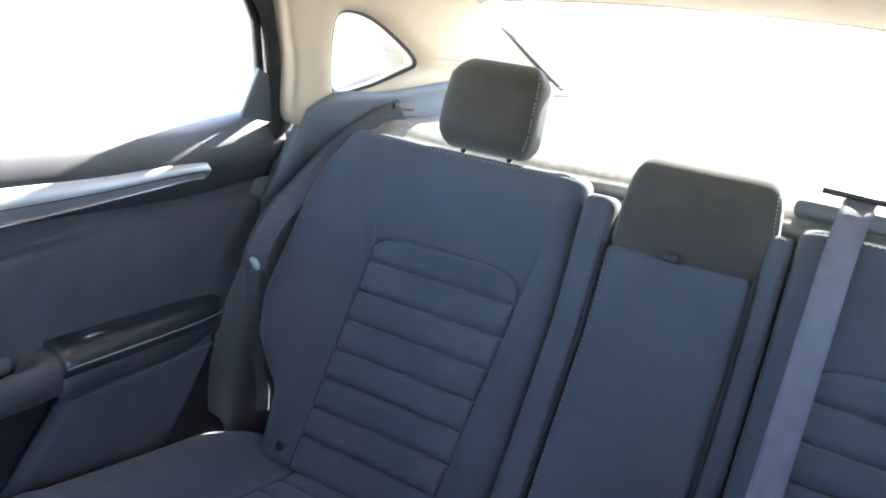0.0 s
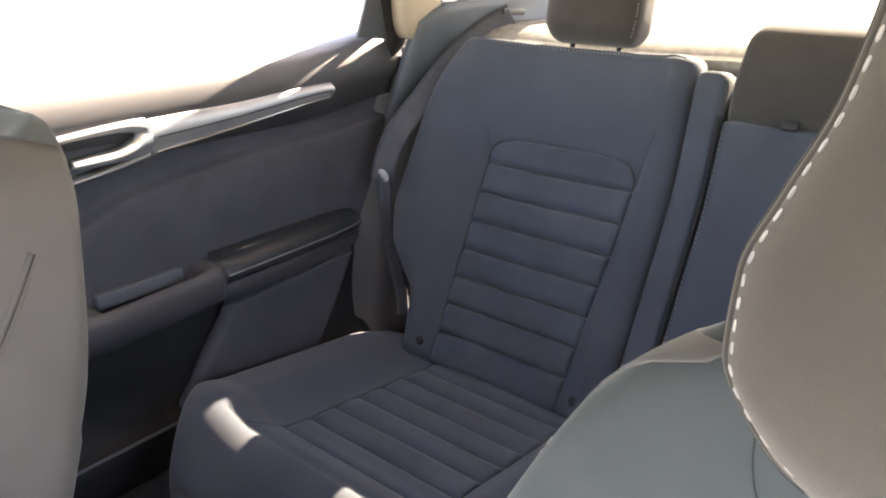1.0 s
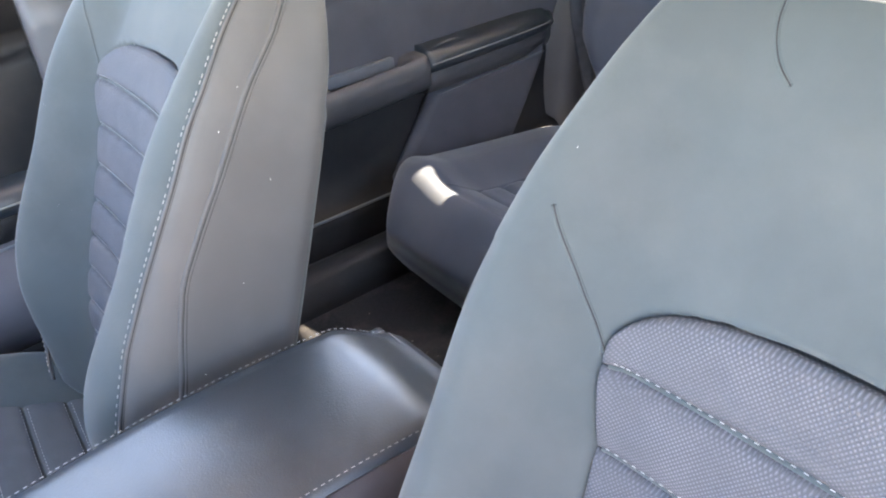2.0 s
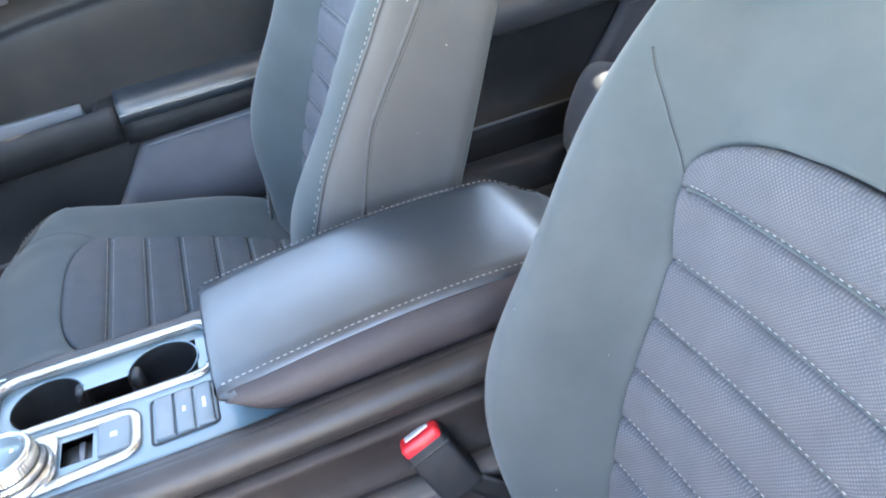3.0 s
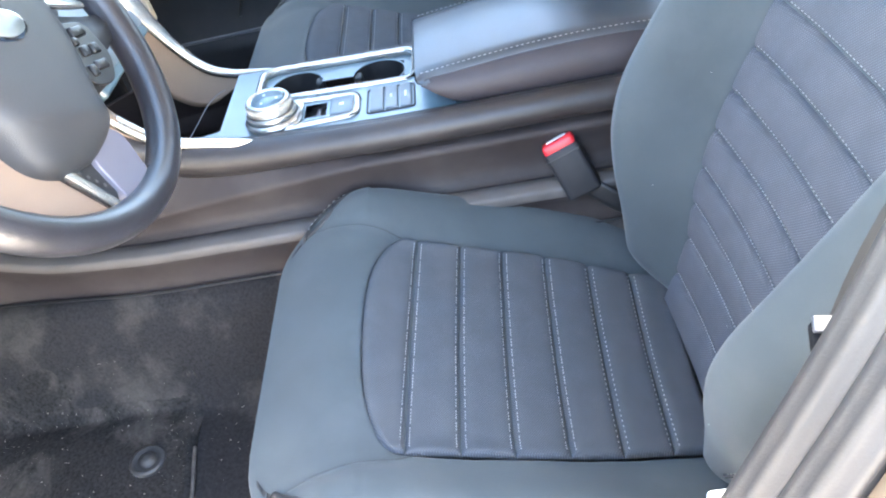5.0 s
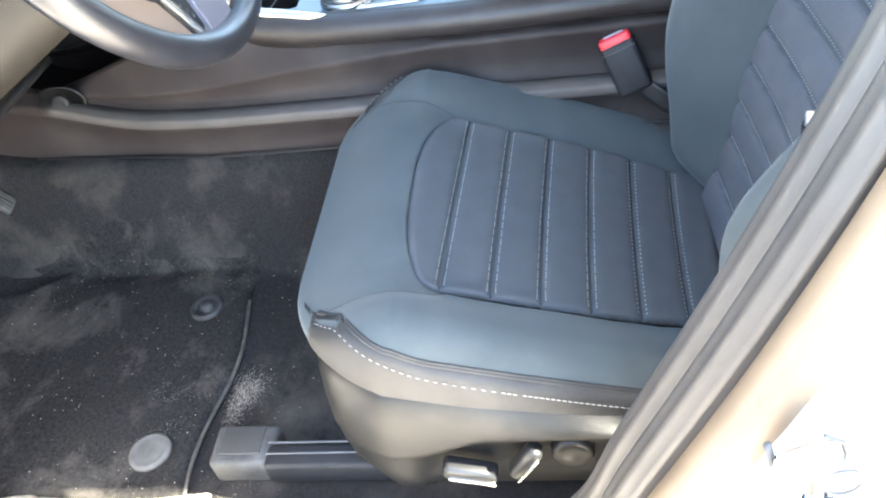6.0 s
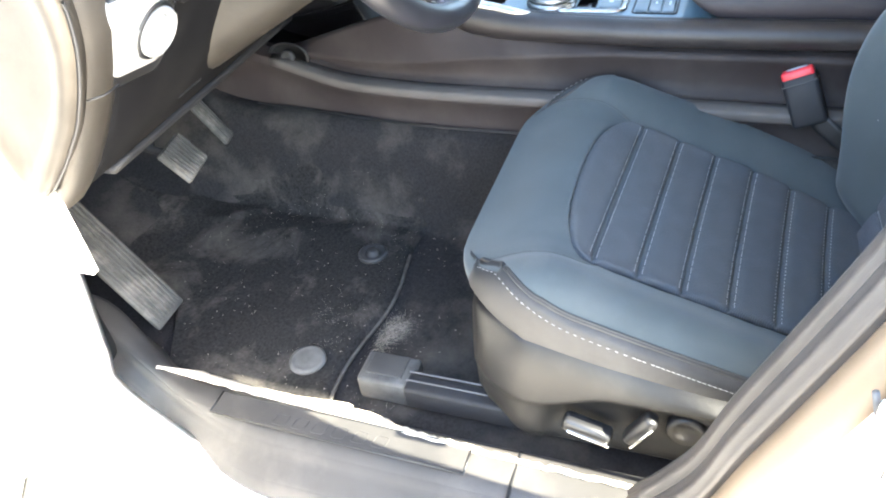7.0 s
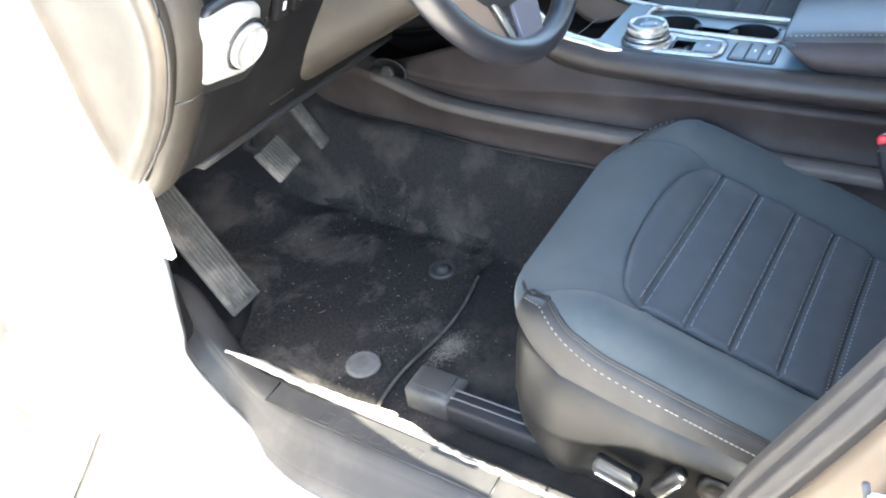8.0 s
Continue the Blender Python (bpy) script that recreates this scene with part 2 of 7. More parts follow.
def mesh_of(name, verts, faces, material, smooth=True):
    me = bpy.data.meshes.new(name)
    me.from_pydata([tuple(v) for v in verts], [], faces)
    bm = bmesh.new()
    bm.from_mesh(me)
    bmesh.ops.recalc_face_normals(bm, faces=bm.faces)
    bm.to_mesh(me)
    bm.free()
    me.materials.append(material)
    if smooth:
        me.polygons.foreach_set("use_smooth", [True] * len(me.polygons))
    return me


def part(name, verts, faces, material, parent=None, label="", smooth=True):
    ob = new(name, mesh_of(name, verts, faces, material, smooth))
    if parent is not None:
        ob.parent = parent
    if label:
        ob["label"] = label
    return ob


def part_bm(name, bm, material, parent=None, label="", smooth=True):
    me = bpy.data.meshes.new(name)
    bmesh.ops.recalc_face_normals(bm, faces=bm.faces)
    bm.to_mesh(me)
    bm.free()
    me.materials.append(material)
    if smooth:
        me.polygons.foreach_set("use_smooth", [True] * len(me.polygons))
    ob = new(name, me)
    if parent is not None:
        ob.parent = parent
    if label:
        ob["label"] = label
    return ob


def loft(rings, closed=True, caps=True):
    """Verts and faces through rings of equal length; closed: each ring is a loop."""
    n = len(rings[0])
    verts = [tuple(p) for r in rings for p in r]
    faces = []
    m = n if closed else n - 1
    for i in range(len(rings) - 1):
        for j in range(m):
            a, b = i * n + j, i * n + (j + 1) % n
            faces.append((a, b, b + n, a + n))
    if caps and closed:
        faces.append(tuple(range(n)))
        faces.append(tuple(range((len(rings) - 1) * n, len(rings) * n)))
    return verts, faces


def slab(grid_top, offset):
    """A closed sheet from a grid of points, thickened by the vector that offset(p) gives."""
    nu, nv = len(grid_top), len(grid_top[0])
    top = [Vector(p) for r in grid_top for p in r]
    verts = top + [p + Vector(offset(p)) for p in top]
    k = nu * nv
    f = []
    for i in range(nu - 1):
        for j in range(nv - 1):
            a = i * nv + j
            f.append((a, a + 1, a + nv + 1, a + nv))
            f.append((k + a, k + a + nv, k + a + nv + 1, k + a + 1))
    rim = [j for j in range(nv)] + [i * nv + nv - 1 for i in range(1, nu)] + [(nu - 1) * nv + j for j in range(nv - 2, -1, -1)] + [i * nv for i in range(nu - 2, 0, -1)]
    for a, b in zip(rim, rim[1:] + rim[:1]):
        f.append((b, a, a + k, b + k))
    return verts, f


def rbox(cx, cy, cz, sx, sy, sz, r=0.006, seg=3, m=None):
    """A rounded box as a bmesh."""
    bm = bmesh.new()
    bmesh.ops.create_cube(bm, size=1)
    bmesh.ops.scale(bm, vec=(sx, sy, sz), verts=bm.verts)
    r = min(r, 0.49 * min(sx, sy, sz))
    bmesh.ops.bevel(bm, geom=bm.edges[:] + bm.verts[:], offset=r, segments=seg, profile=0.5, affect="EDGES")
    if m is not None:
        bmesh.ops.transform(bm, matrix=m, verts=bm.verts)
    bmesh.ops.translate(bm, vec=(cx, cy, cz), verts=bm.verts)
    return bm


def prism(outline, depth, m, r=0.0, seg=2):
    """An outline in the local xy plane raised by depth along local z, bevelled by r, placed by the matrix m."""
    bm = bmesh.new()
    vs = [bm.verts.new((x, y, 0)) for x, y in outline]
    f = bm.faces.new(vs)
    ex = bmesh.ops.extrude_face_region(bm, geom=[f])
    bmesh.ops.translate(bm, vec=(0, 0, depth), verts=[v for v in ex["geom"] if isinstance(v, bmesh.types.BMVert)])
    if r:
        bmesh.ops.bevel(bm, geom=bm.edges[:], offset=r, segments=seg, profile=0.5, affect="EDGES")
    bmesh.ops.transform(bm, matrix=m, verts=bm.verts)
    return bm


def smooth_path(points, n, closed=False):
    """n points along a Catmull-Rom curve through the points, evenly spread by index."""
    p = [Vector(q) for q in points]
    k = len(p)
    out = []
    span = k if closed else k - 1
    for i in range(n):
        u = i * span / (n if closed else n - 1)
        a = min(int(u), span - 1)
        t = u - a
        if closed:
            q = [p[(a + d) % k] for d in (-1, 0, 1, 2)]
        else:
            q = [p[min(max(a + d, 0), k - 1)] for d in (-1, 0, 1, 2)]
        out.append(0.5 * ((2 * q[1]) + (q[2] - q[0]) * t + (2 * q[0] - 5 * q[1] + 4 * q[2] - q[3]) * t * t + (3 * q[1] - 3 * q[2] + q[3] - q[0]) * t ** 3))
    return out


def tube(path, profile, closed=False, up=(0, 0, 1), caps=True):
    """Sweep a profile of (side, up) pairs, or a radius, along a path."""
    if isinstance(profile, (int, float)):
        r = profile
        profile = [(r * math.cos(a * math.tau / 10), r * math.sin(a * math.tau / 10)) for a in range(10)]
    path = [Vector(p) for p in path]
    rings = []
    n = len(path)
    for i, p in enumerate(path):
        a = path[(i - 1) % n] if closed or i else path[0]
        b = path[(i + 1) % n] if closed or i < n - 1 else path[-1]
        d = (b - a).normalized()
        s = d.cross(Vector(up)).normalized()
        w = s.cross(d)
        rings.append([p + s * x + w * y for x, y in profile])
    if closed:
        rings.append(rings[0])
        v, f = loft(rings, True, False)
        k = len(profile)
        m = (n) * k
        f = [tuple(i % m if i >= m else i for i in q) for q in f]
        return v[:m], f
    return loft(rings, True, caps)


def dashes(path, length=0.006, gap=0.003, r=0.0009, up=(0, 0, 1)):
    """A row of stitches along a path, each a little capsule-like bar; joined."""
    path = [Vector(p) for p in path]
    verts, faces = [], []
    carry = 0.0
    for a, b in zip(path, path[1:]):
        L = (b - a).length
        if L < 1e-6:
            continue
        d = (b - a) / L
        s = d.cross(Vector(up)).normalized()
        w = s.cross(d)
        x = carry
        while x + length <= L + 1e-9 or (x < L and L < length):
            k = len(verts)
            for q, rr in ((x, 0.4), (x + length * 0.2, 1), (x + length * 0.8, 1), (x + length, 0.4)):
                for c, e in ((1, 0), (0, 1), (-1, 0), (0, -1)):
                    verts.append(a + d * q + s * (c * r * rr) + w * (e * r * rr))
            for i in range(3):
                for j in range(4):
                    faces.append((k + i * 4 + j, k + i * 4 + (j + 1) % 4, k + i * 4 + 4 + (j + 1) % 4, k + i * 4 + 4 + j))
            x += length + gap
        carry = max(0.0, x - L)
    return verts, faces


class Pad:
    """An upholstered block in its own frame: y runs along its length s, z is the outward side. xl, xr: its sides; top(x, s): the padded face; bot(s): the back."""

    def __init__(self, s0, s1, xl, xr, top, bot, r0=0.05, r1=0.05, n=4.0, inset=0.6):
        self.s0, self.s1, self.xl, self.xr, self.top, self.bot, self.r0, self.r1, self.n, self.inset = s0, s1, xl, xr, top, bot, r0, r1, n, inset

    def end(self, s):
        f = 1.0
        for d, r in ((s - self.s0, self.r0), (self.s1 - s, self.r1)):
            if r > 0 and d < r:
                f *= math.sqrt(max(0.0, 1 - (1 - d / r) ** 2))
        return f

    def middle(self, s):
        """End factor, middle line, half width and half height at s."""
        f = self.end(s)
        xl, xr, b = self.xl(s), self.xr(s), self.bot(s)
        mid, hw = (xl + xr) / 2, (xr - xl) / 2
        hw -= self.inset * (1 - f) * min(self.r0 if s < (self.s0 + self.s1) / 2 else self.r1, hw * 0.8)
        return f, mid, hw, b, (self.top(mid, s) + b) / 2

    def unit(self, k):
        """k points round the cross-section's outline, even along it and closest on the padded face."""
        s = (self.s0 + self.s1) / 2
        f, mid, hw, b, zm = self.middle(s)
        a = np.linspace(-math.pi / 2, 1.5 * math.pi, 6001)
        c = np.sign(np.cos(a)) * np.abs(np.cos(a)) ** (2 / self.n)
        q = np.sign(np.sin(a)) * np.abs(np.sin(a)) ** (2 / self.n)
        d = np.hypot(np.diff(c) * hw, np.diff(q) * max(0.02, zm - b)) * np.where(q[1:] > -0.3, 1.0, 0.3)
        d = np.concatenate([[0], np.cumsum(d)])
        w = np.linspace(0, d[-1], k, endpoint=False)
        return list(zip(np.interp(w, d, c).tolist(), np.interp(w, d, q).tolist()))

    def ring(self, s, outline):
        f, mid, hw, b, zm = self.middle(s)
        pts = []
        for c, q in outline:
            x = mid + hw * c
            pts.append((x, s, zm + q * f * ((self.top(x, s) - zm) if q >= 0 else (zm - b))))
        return pts

    def side(self, s, z, sign):
        """The x of the outer surface at the height z."""
        f, mid, hw, b, zm = self.middle(s)
        q = min(0.98, abs(z - zm) / max(1e-4, f * (self.top(mid + sign * hw, s) - zm if z > zm else zm - b)))
        return mid + sign * hw * (1 - q ** self.n) ** (1 / self.n)

    def face(self, x, s):
        """The height of the rounded padded face at (x, s)."""
        f, mid, hw, b, zm = self.middle(s)
        c = min(0.999, abs(x - mid) / hw)
        return zm + (1 - c ** self.n) ** (1 / self.n) * f * (self.top(x, s) - zm)

    def normal(self, x, s):
        e = 0.002
        return Vector(((self.face(x - e, s) - self.face(x + e, s)) / (2 * e), (self.face(x, s - e) - self.face(x, s + e)) / (2 * e), 1)).normalized()

    def build(self, ns=70, k=96):
        ss = []
        for i in range(ns):
            u = i / (ns - 1)
            ss.append(self.s0 + (self.s1 - self.s0) * (0.5 - 0.5 * math.cos(math.pi * u)) * 0.35 + (self.s1 - self.s0) * u * 0.65)
        outline = self.unit(k)
        return loft([self.ring(s, outline) for s in ss])


def puff(v, u, rise, sink, p):
    """Height of a stuffed channel: v runs across it, u along it, both -1 to 1."""
    return -sink + (sink + rise) * (1 - min(1.0, abs(v)) ** p) ** 0.5 * (1 - min(1.0, abs(u)) ** 50) ** 0.5


def rib(top, s0, s1, xl, xr, rise, sink=0.010, nu=34, nv=18, p=5.0):
    """One stuffed channel of an insert between the seams s0 and s1, laid over the face top(x, s)."""
    g = []
    for i in range(nv + 1):
        v = -1 + 2 * i / nv
        v = math.copysign(1 - (1 - abs(v)) ** 2, v)
        s = (s0 + s1) / 2 + v * (s1 - s0) / 2
        row = []
        for j in range(nu + 1):
            u = -1 + 2 * j / nu
            u = math.copysign(1 - (1 - abs(u)) ** 2.4, u)
            a, b = xl(s), xr(s)
            x = (a + b) / 2 + u * (b - a) / 2
            row.append((x, s, top(x, s) + puff(v, u, rise, sink, p) + 0.0006 * noise.noise((x * 30, s * 30, 2.0))))
        g.append(row)
    return slab(g, lambda q: (0, 0, -0.006))


def crown(top, s0, outline, rise, sink=0.010, nu=40, nv=18):
    """The rounded end panel of an insert: from the seam s0 out to the arch outline(x)."""
    g = []
    xe = outline(None)
    for i in range(nv + 1):
        v = i / nv
        w = 1 - (1 - v) ** 2
        row = []
        for j in range(nu + 1):
            u = -1 + 2 * j / nu
            u = math.copysign(1 - (1 - abs(u)) ** 2.0, u)
            x = (xe[0] + xe[1]) / 2 + u * (xe[1] - xe[0]) / 2
            s = s0 + (outline(x) - s0) * w
            row.append((x, s, top(x, s) + puff(2 * w - 1, u, rise, sink, 5.0)))
        g.append(row)
    return slab(g, lambda q: (0, 0, -0.006))


def seam(points, normals, w=0.0036, h=0.0007):
    """A sewn joint of two cloth panels: two low lips with a narrow valley between them."""
    pts = [Vector(q) for q in points]
    rings = []
    for i, q in enumerate(pts):
        d = (pts[min(i + 1, len(pts) - 1)] - pts[max(i - 1, 0)]).normalized()
        n = Vector(normals[i])
        b = d.cross(n).normalized()
        e = min(1.0, i / 4, (len(pts) - 1 - i) / 4)
        prof = [(-w, -0.0004), (-0.62 * w, 0.75 * h * e), (-0.30 * w, h * e), (-0.10 * w, 0.5 * h * e), (0, -0.0003), (0.10 * w, 0.45 * h * e), (0.30 * w, 0.85 * h * e), (0.62 * w, 0.6 * h * e), (w, -0.0004), (0.5 * w, -0.002), (-0.5 * w, -0.002)]
        rings.append([q + b * x + n * y for x, y in prof])
    return loft(rings)


def sew(name, points, normals, material, parent, w=0.0036, h=0.0007, shade_r=0.0006):
    """A seam with a dark tube that stands for the shade in its valley."""
    ob = part(name, *seam(points, normals, w, h), material, parent)
    part("valley_shade", *tube([Vector(q) + Vector(n) * 0.0002 for q, n in zip(points, normals)], shade_r, up=(0.3, 0.5, 0.8)), SEAM, parent)
    return ob


def face_path(pad, mx, flat, n, lift=0.0):
    """Points and normals along a smooth line of (x, s) on a pad's face, placed by the matrix mx."""
    line = smooth_path([(x, s, 0) for x, s in flat], n)
    turn = mx.to_3x3()
    return [mx @ (Vector((q.x, q.y, pad.face(q.x, q.y))) + pad.normal(q.x, q.y) * lift) for q in line], [turn @ pad.normal(q.x, q.y) for q in line]

# ---- ground and car shell ----
gm = bmesh.new()
bmesh.ops.create_grid(gm, x_segments=8, y_segments=8, size=600)
ground = tagged(part_bm("ground", gm, GROUND, smooth=False), "pale sunlit concrete ground around the parked car", "ground", kind="structure")
ground.location = (0, 0, 0.06)

FLOOR_Z = 0.355


def floor_height(x, y):
    """Carpeted floor pan with the raised tunnel and the toe board."""
    z = FLOOR_Z
    z += 0.06 * sm((y - 0.86) / 0.34) + 0.36 * max(0, (y - 0.98)) 
    z += (0.165 * sm((y + 0.3) / 0.2) + 0.08 * (1 - sm((y + 0.3) / 0.2))) * sm((0.235 - abs(x)) / 0.075)
    return z


g = [[(x, y, floor_height(x, y)) for y in np.linspace(-1.0, 1.25, 60)] for x in np.linspace(-0.66, 0.68, 90)]
v, f = slab(g, lambda p: (0, 0, -0.03))
tagged(part("floor", v, f, CARPET), "worn black carpeted car floor with dust and crumbs", "floor", kind="structure")

# driver's floor mat
car_mat = thing("floor_mat", "dusty black carpet floor mat with two round clips", "floor mat")


g = []
for i in range(71):
    u = i / 70
    row = []
    for j in range(91):
        w = j / 90
        xr = lerp([(0.0, -0.212), (0.04, -0.190), (0.12, -0.178), (0.45, -0.172), (0.70, -0.196), (1.0, -0.235)], u)
        xl = -0.626 + 0.13 * sm((u - 0.42) / 0.18)
        x = xl + (xr - xl) * w
        y = 0.571 + u * 0.56 + 0.008 * math.sin(w * 9.0) * (1 - u)
        # a thick hem at the back, thin and trodden flat towards the tunnel and the pedals
        e = min(u / 0.5 + 0.002, w, (1 - w) / 2, (1 - u) / 2)
        inner = sm((1 - w) / 0.22) * (1 - sm((u - 0.55) / 0.4))
        z = floor_height(x, y) + 0.009 * sm(e / 0.012) * inner - 0.005 * (1 - inner) * sm(u / 0.1)
        z += 0.004 * inner + (0.0045 * noise.noise((x * 7, y * 7, 1.0)) + 0.0015 * noise.noise((x * 19, y * 19, 4.0))) * sm(e / 0.10) * inner
        # ridge trodden up beside the pedals
        rx = lerp([(0.60, -0.180), (0.79, -0.205), (0.88, -0.232), (0.95, -0.285), (1.07, -0.30)], y)
        z += 0.005 * math.exp(-((x - rx) / 0.014) ** 2) * sm((y - 0.74) / 0.06)
        row.append((x, y, z))
    g.append(row)
v, f = slab(g, lambda p: (0, 0, -0.006))
part("mat_carpet", v, f, MAT, car_mat)
hem = [Vector(p) + Vector((0, 0, 0.001)) for p in g[0][:72]]
part("hem", *tube(hem, 0.0026), HEM, car_mat, "stitched rear hem of the mat")


def disc(cx, cy, cz, rings, m=None, seg=28):
    """A turned shape: rings of (radius, height)."""
    r = [[(cx + a * math.cos(math.tau * i / seg), cy + a * math.sin(math.tau * i / seg), cz + h) for i in range(seg)] for a, h in rings]
    v, f = loft(r)
    if m is not None:
        v = [m @ Vector(p) for p in v]
    return v, f


v, f = disc(-0.318, 0.633, 0.3675, [(0.024, 0), (0.024, 0.005), (0.019, 0.008), (0.017, 0.003), (0.010, 0.003), (0.009, 0.010), (0.004, 0.011)])
part("clip", v, f, RUBBER, car_mat, "black round mat clip")
v, f = disc(-0.552, 0.633, 0.366, [(0.026, 0), (0.026, 0.005), (0.021, 0.008), (0.019, 0.006), (0.014, 0.009), (0.007, 0.007), (0.002, 0.008)])
part("clip", v, f, CLIP_GREY, car_mat, "dusty grey round mat clip")

# crumbs and dirt
rnd = random.Random(4)
verts, faces = [], []


def crumb(x, y, r):
    z = floor_height(x, y) + (0.0140 if y > 0.575 else 0.0015) - 0.0003
    k = len(verts)
    a = rnd.uniform(0, 6.28)
    e = rnd.uniform(0.5, 2.2)
    for dx, dy, dz in ((e, 0, 0), (-0.5, 0.9, 0), (-0.5, -0.9, 0), (0, 0, 0.8)):
        verts.append((x + (dx * math.cos(a) - dy * math.sin(a)) * r, y + (dx * math.sin(a) + dy * math.cos(a)) * r, z + dz * r))
    faces.extend([(k, k + 1, k + 3), (k + 1, k + 2, k + 3), (k + 2, k, k + 3)])


for i in range(260):
    crumb(rnd.uniform(-0.60, -0.22), rnd.uniform(0.44, 0.95), rnd.uniform(0.0003, 0.0010))
for cx, cy, sx_, sy_, k in ((-0.455, 0.540, 0.014, 0.012, 1700), (-0.485, 0.548, 0.022, 0.008, 700), (-0.50, 0.64, 0.03, 0.020, 500), (-0.58, 0.52, 0.02, 0.02, 90), (-0.30, 0.60, 0.03, 0.02, 60), (-0.27, 0.83, 0.03, 0.03, 60), (-0.47, 0.67, 0.04, 0.02, 60), (-0.22, 0.72, 0.02, 0.05, 40)):
    for i in range(k):
        crumb(min(-0.20, max(-0.61, rnd.gauss(cx, sx_))), rnd.gauss(cy, sy_), rnd.uniform(0.0002, 0.0005))
for i in range(70):
    x, y = rnd.gauss(0.42, 0.05), rnd.gauss(-0.36, 0.04)
    k, r = len(verts), rnd.uniform(0.0006, 0.0018)
    z = floor_height(x, y) - 0.0002
    verts.extend([(x + r, y, z), (x - 0.5 * r, y + 2.0 * r, z), (x - 0.5 * r, y - 0.9 * r, z), (x, y, z + 0.8 * r)])
    faces.extend([(k, k + 1, k + 3), (k + 1, k + 2, k + 3), (k + 2, k, k + 3)])
tagged(part("crumbs", verts, faces, DUST, smooth=False), "pale crumbs and grit scattered over the dark floor mat", "crumbs", kind="stuff")


def rounded(points, r, seg=5):
    """An outline with its corners rounded."""
    out = []
    n = len(points)
    for i in range(n):
        p, a, b = Vector(points[i]), Vector(points[i - 1]), Vector(points[(i + 1) % n])
        ra = min(r, (a - p).length * 0.45, (b - p).length * 0.45)
        u, w = p + (a - p).normalized() * ra, p + (b - p).normalized() * ra
        for k in range(seg + 1):
            t = k / seg
            q = u * (1 - t) ** 2 + p * 2 * t * (1 - t) + w * t * t
            out.append((q.x, q.y))
    return out


def sill(sign, ya=-0.05, yb=0.98):
    s = sign
    t = thing("door_sill", "dusty black plastic door sill trim with stamped scuff plate", "door sill", kind="structure")
    g = []
    for y in np.linspace(ya, yb, 60):
        d = 0.075 * sm((y - 0.74) / 0.22)
        w = (0.10 * sm((y - 0.60) / 0.34) - d if yb > 0 else 0.0)
        top = 0.39 + 0.05 * sm((y - 0.84) / 0.14) + (0.03 * sm((0.14 - y) / 0.15) if yb > 0 else 0.03)
        prof = [(-0.615 + d * 1.0, FLOOR_Z - 0.01), (-0.628 + d, 0.372), (-0.634 + d, top - 0.006), (-0.642 + d, top), (-0.66 + d, top + 0.001), (-0.685 + d, top), (-0.697 + d, top - 0.003),
                (-0.703 + d, top - 0.012), (-0.712 + d, top - 0.02), (-0.732 + d, top - 0.026), (-0.740 + d, top - 0.036), (-0.742 + d, top - 0.055)]
        g.append([(-s * (x + w * sm((-0.640 + d - x) / 0.09)), y, z) for x, z in prof])
    v, f = slab(g, lambda p: (s * 0.004, 0, -0.004))
    part("trim", v, f, PLASTIC_BROWN if s < 0 else PLASTIC, t)
    if s < 0 and yb > 0:
        m = Matrix.Translation((-0.6685, 0.531, 0.3915))
        bm = prism([(-0.016, -0.17), (0.019, -0.17), (0.021, 0.17), (-0.012, 0.17)], 0.0025, m, 0.001)
        part_bm("scuff_plate", bm, PLASTIC_BROWN, t, "dusty scuff plate with stamped marks", smooth=False)
        rim = [(-0.6860, 0.36, 0.3935), (-0.650, 0.36, 0.3940), (-0.646, 0.703, 0.3940), (-0.6815, 0.703, 0.3935)]
        for a, b in zip(rim, rim[1:] + rim[:1]):
            part("plate_edge", *tube([a, Vector(a).lerp(Vector(b), 0.5), b], 0.0014), BLACK, t)
        # stamped marks that cannot be read
        for k in range(6):
            y = 0.470 + k * 0.027
            ring = [Vector((-0.670 + a, y + b, 0.3942)) for a, b in rounded([(-0.008, -0.008), (0.008, -0.011), (0.008, 0.006), (-0.008, 0.009)], 0.004, 3)]
            part("stamped_mark", *tube(ring, 0.0007, True), PLASTIC_BROWN, t)
        bm = prism([(-0.052, -0.002), (0.052, -0.002), (0.052, 0.002), (-0.052, 0.002)], 0.05, Matrix.Translation((-0.69, 0.305, 0.341)), 0.001)
        part_bm("joint", bm, BLACK, t)
    # frayed sunlit carpet edge beside the sill
    return t


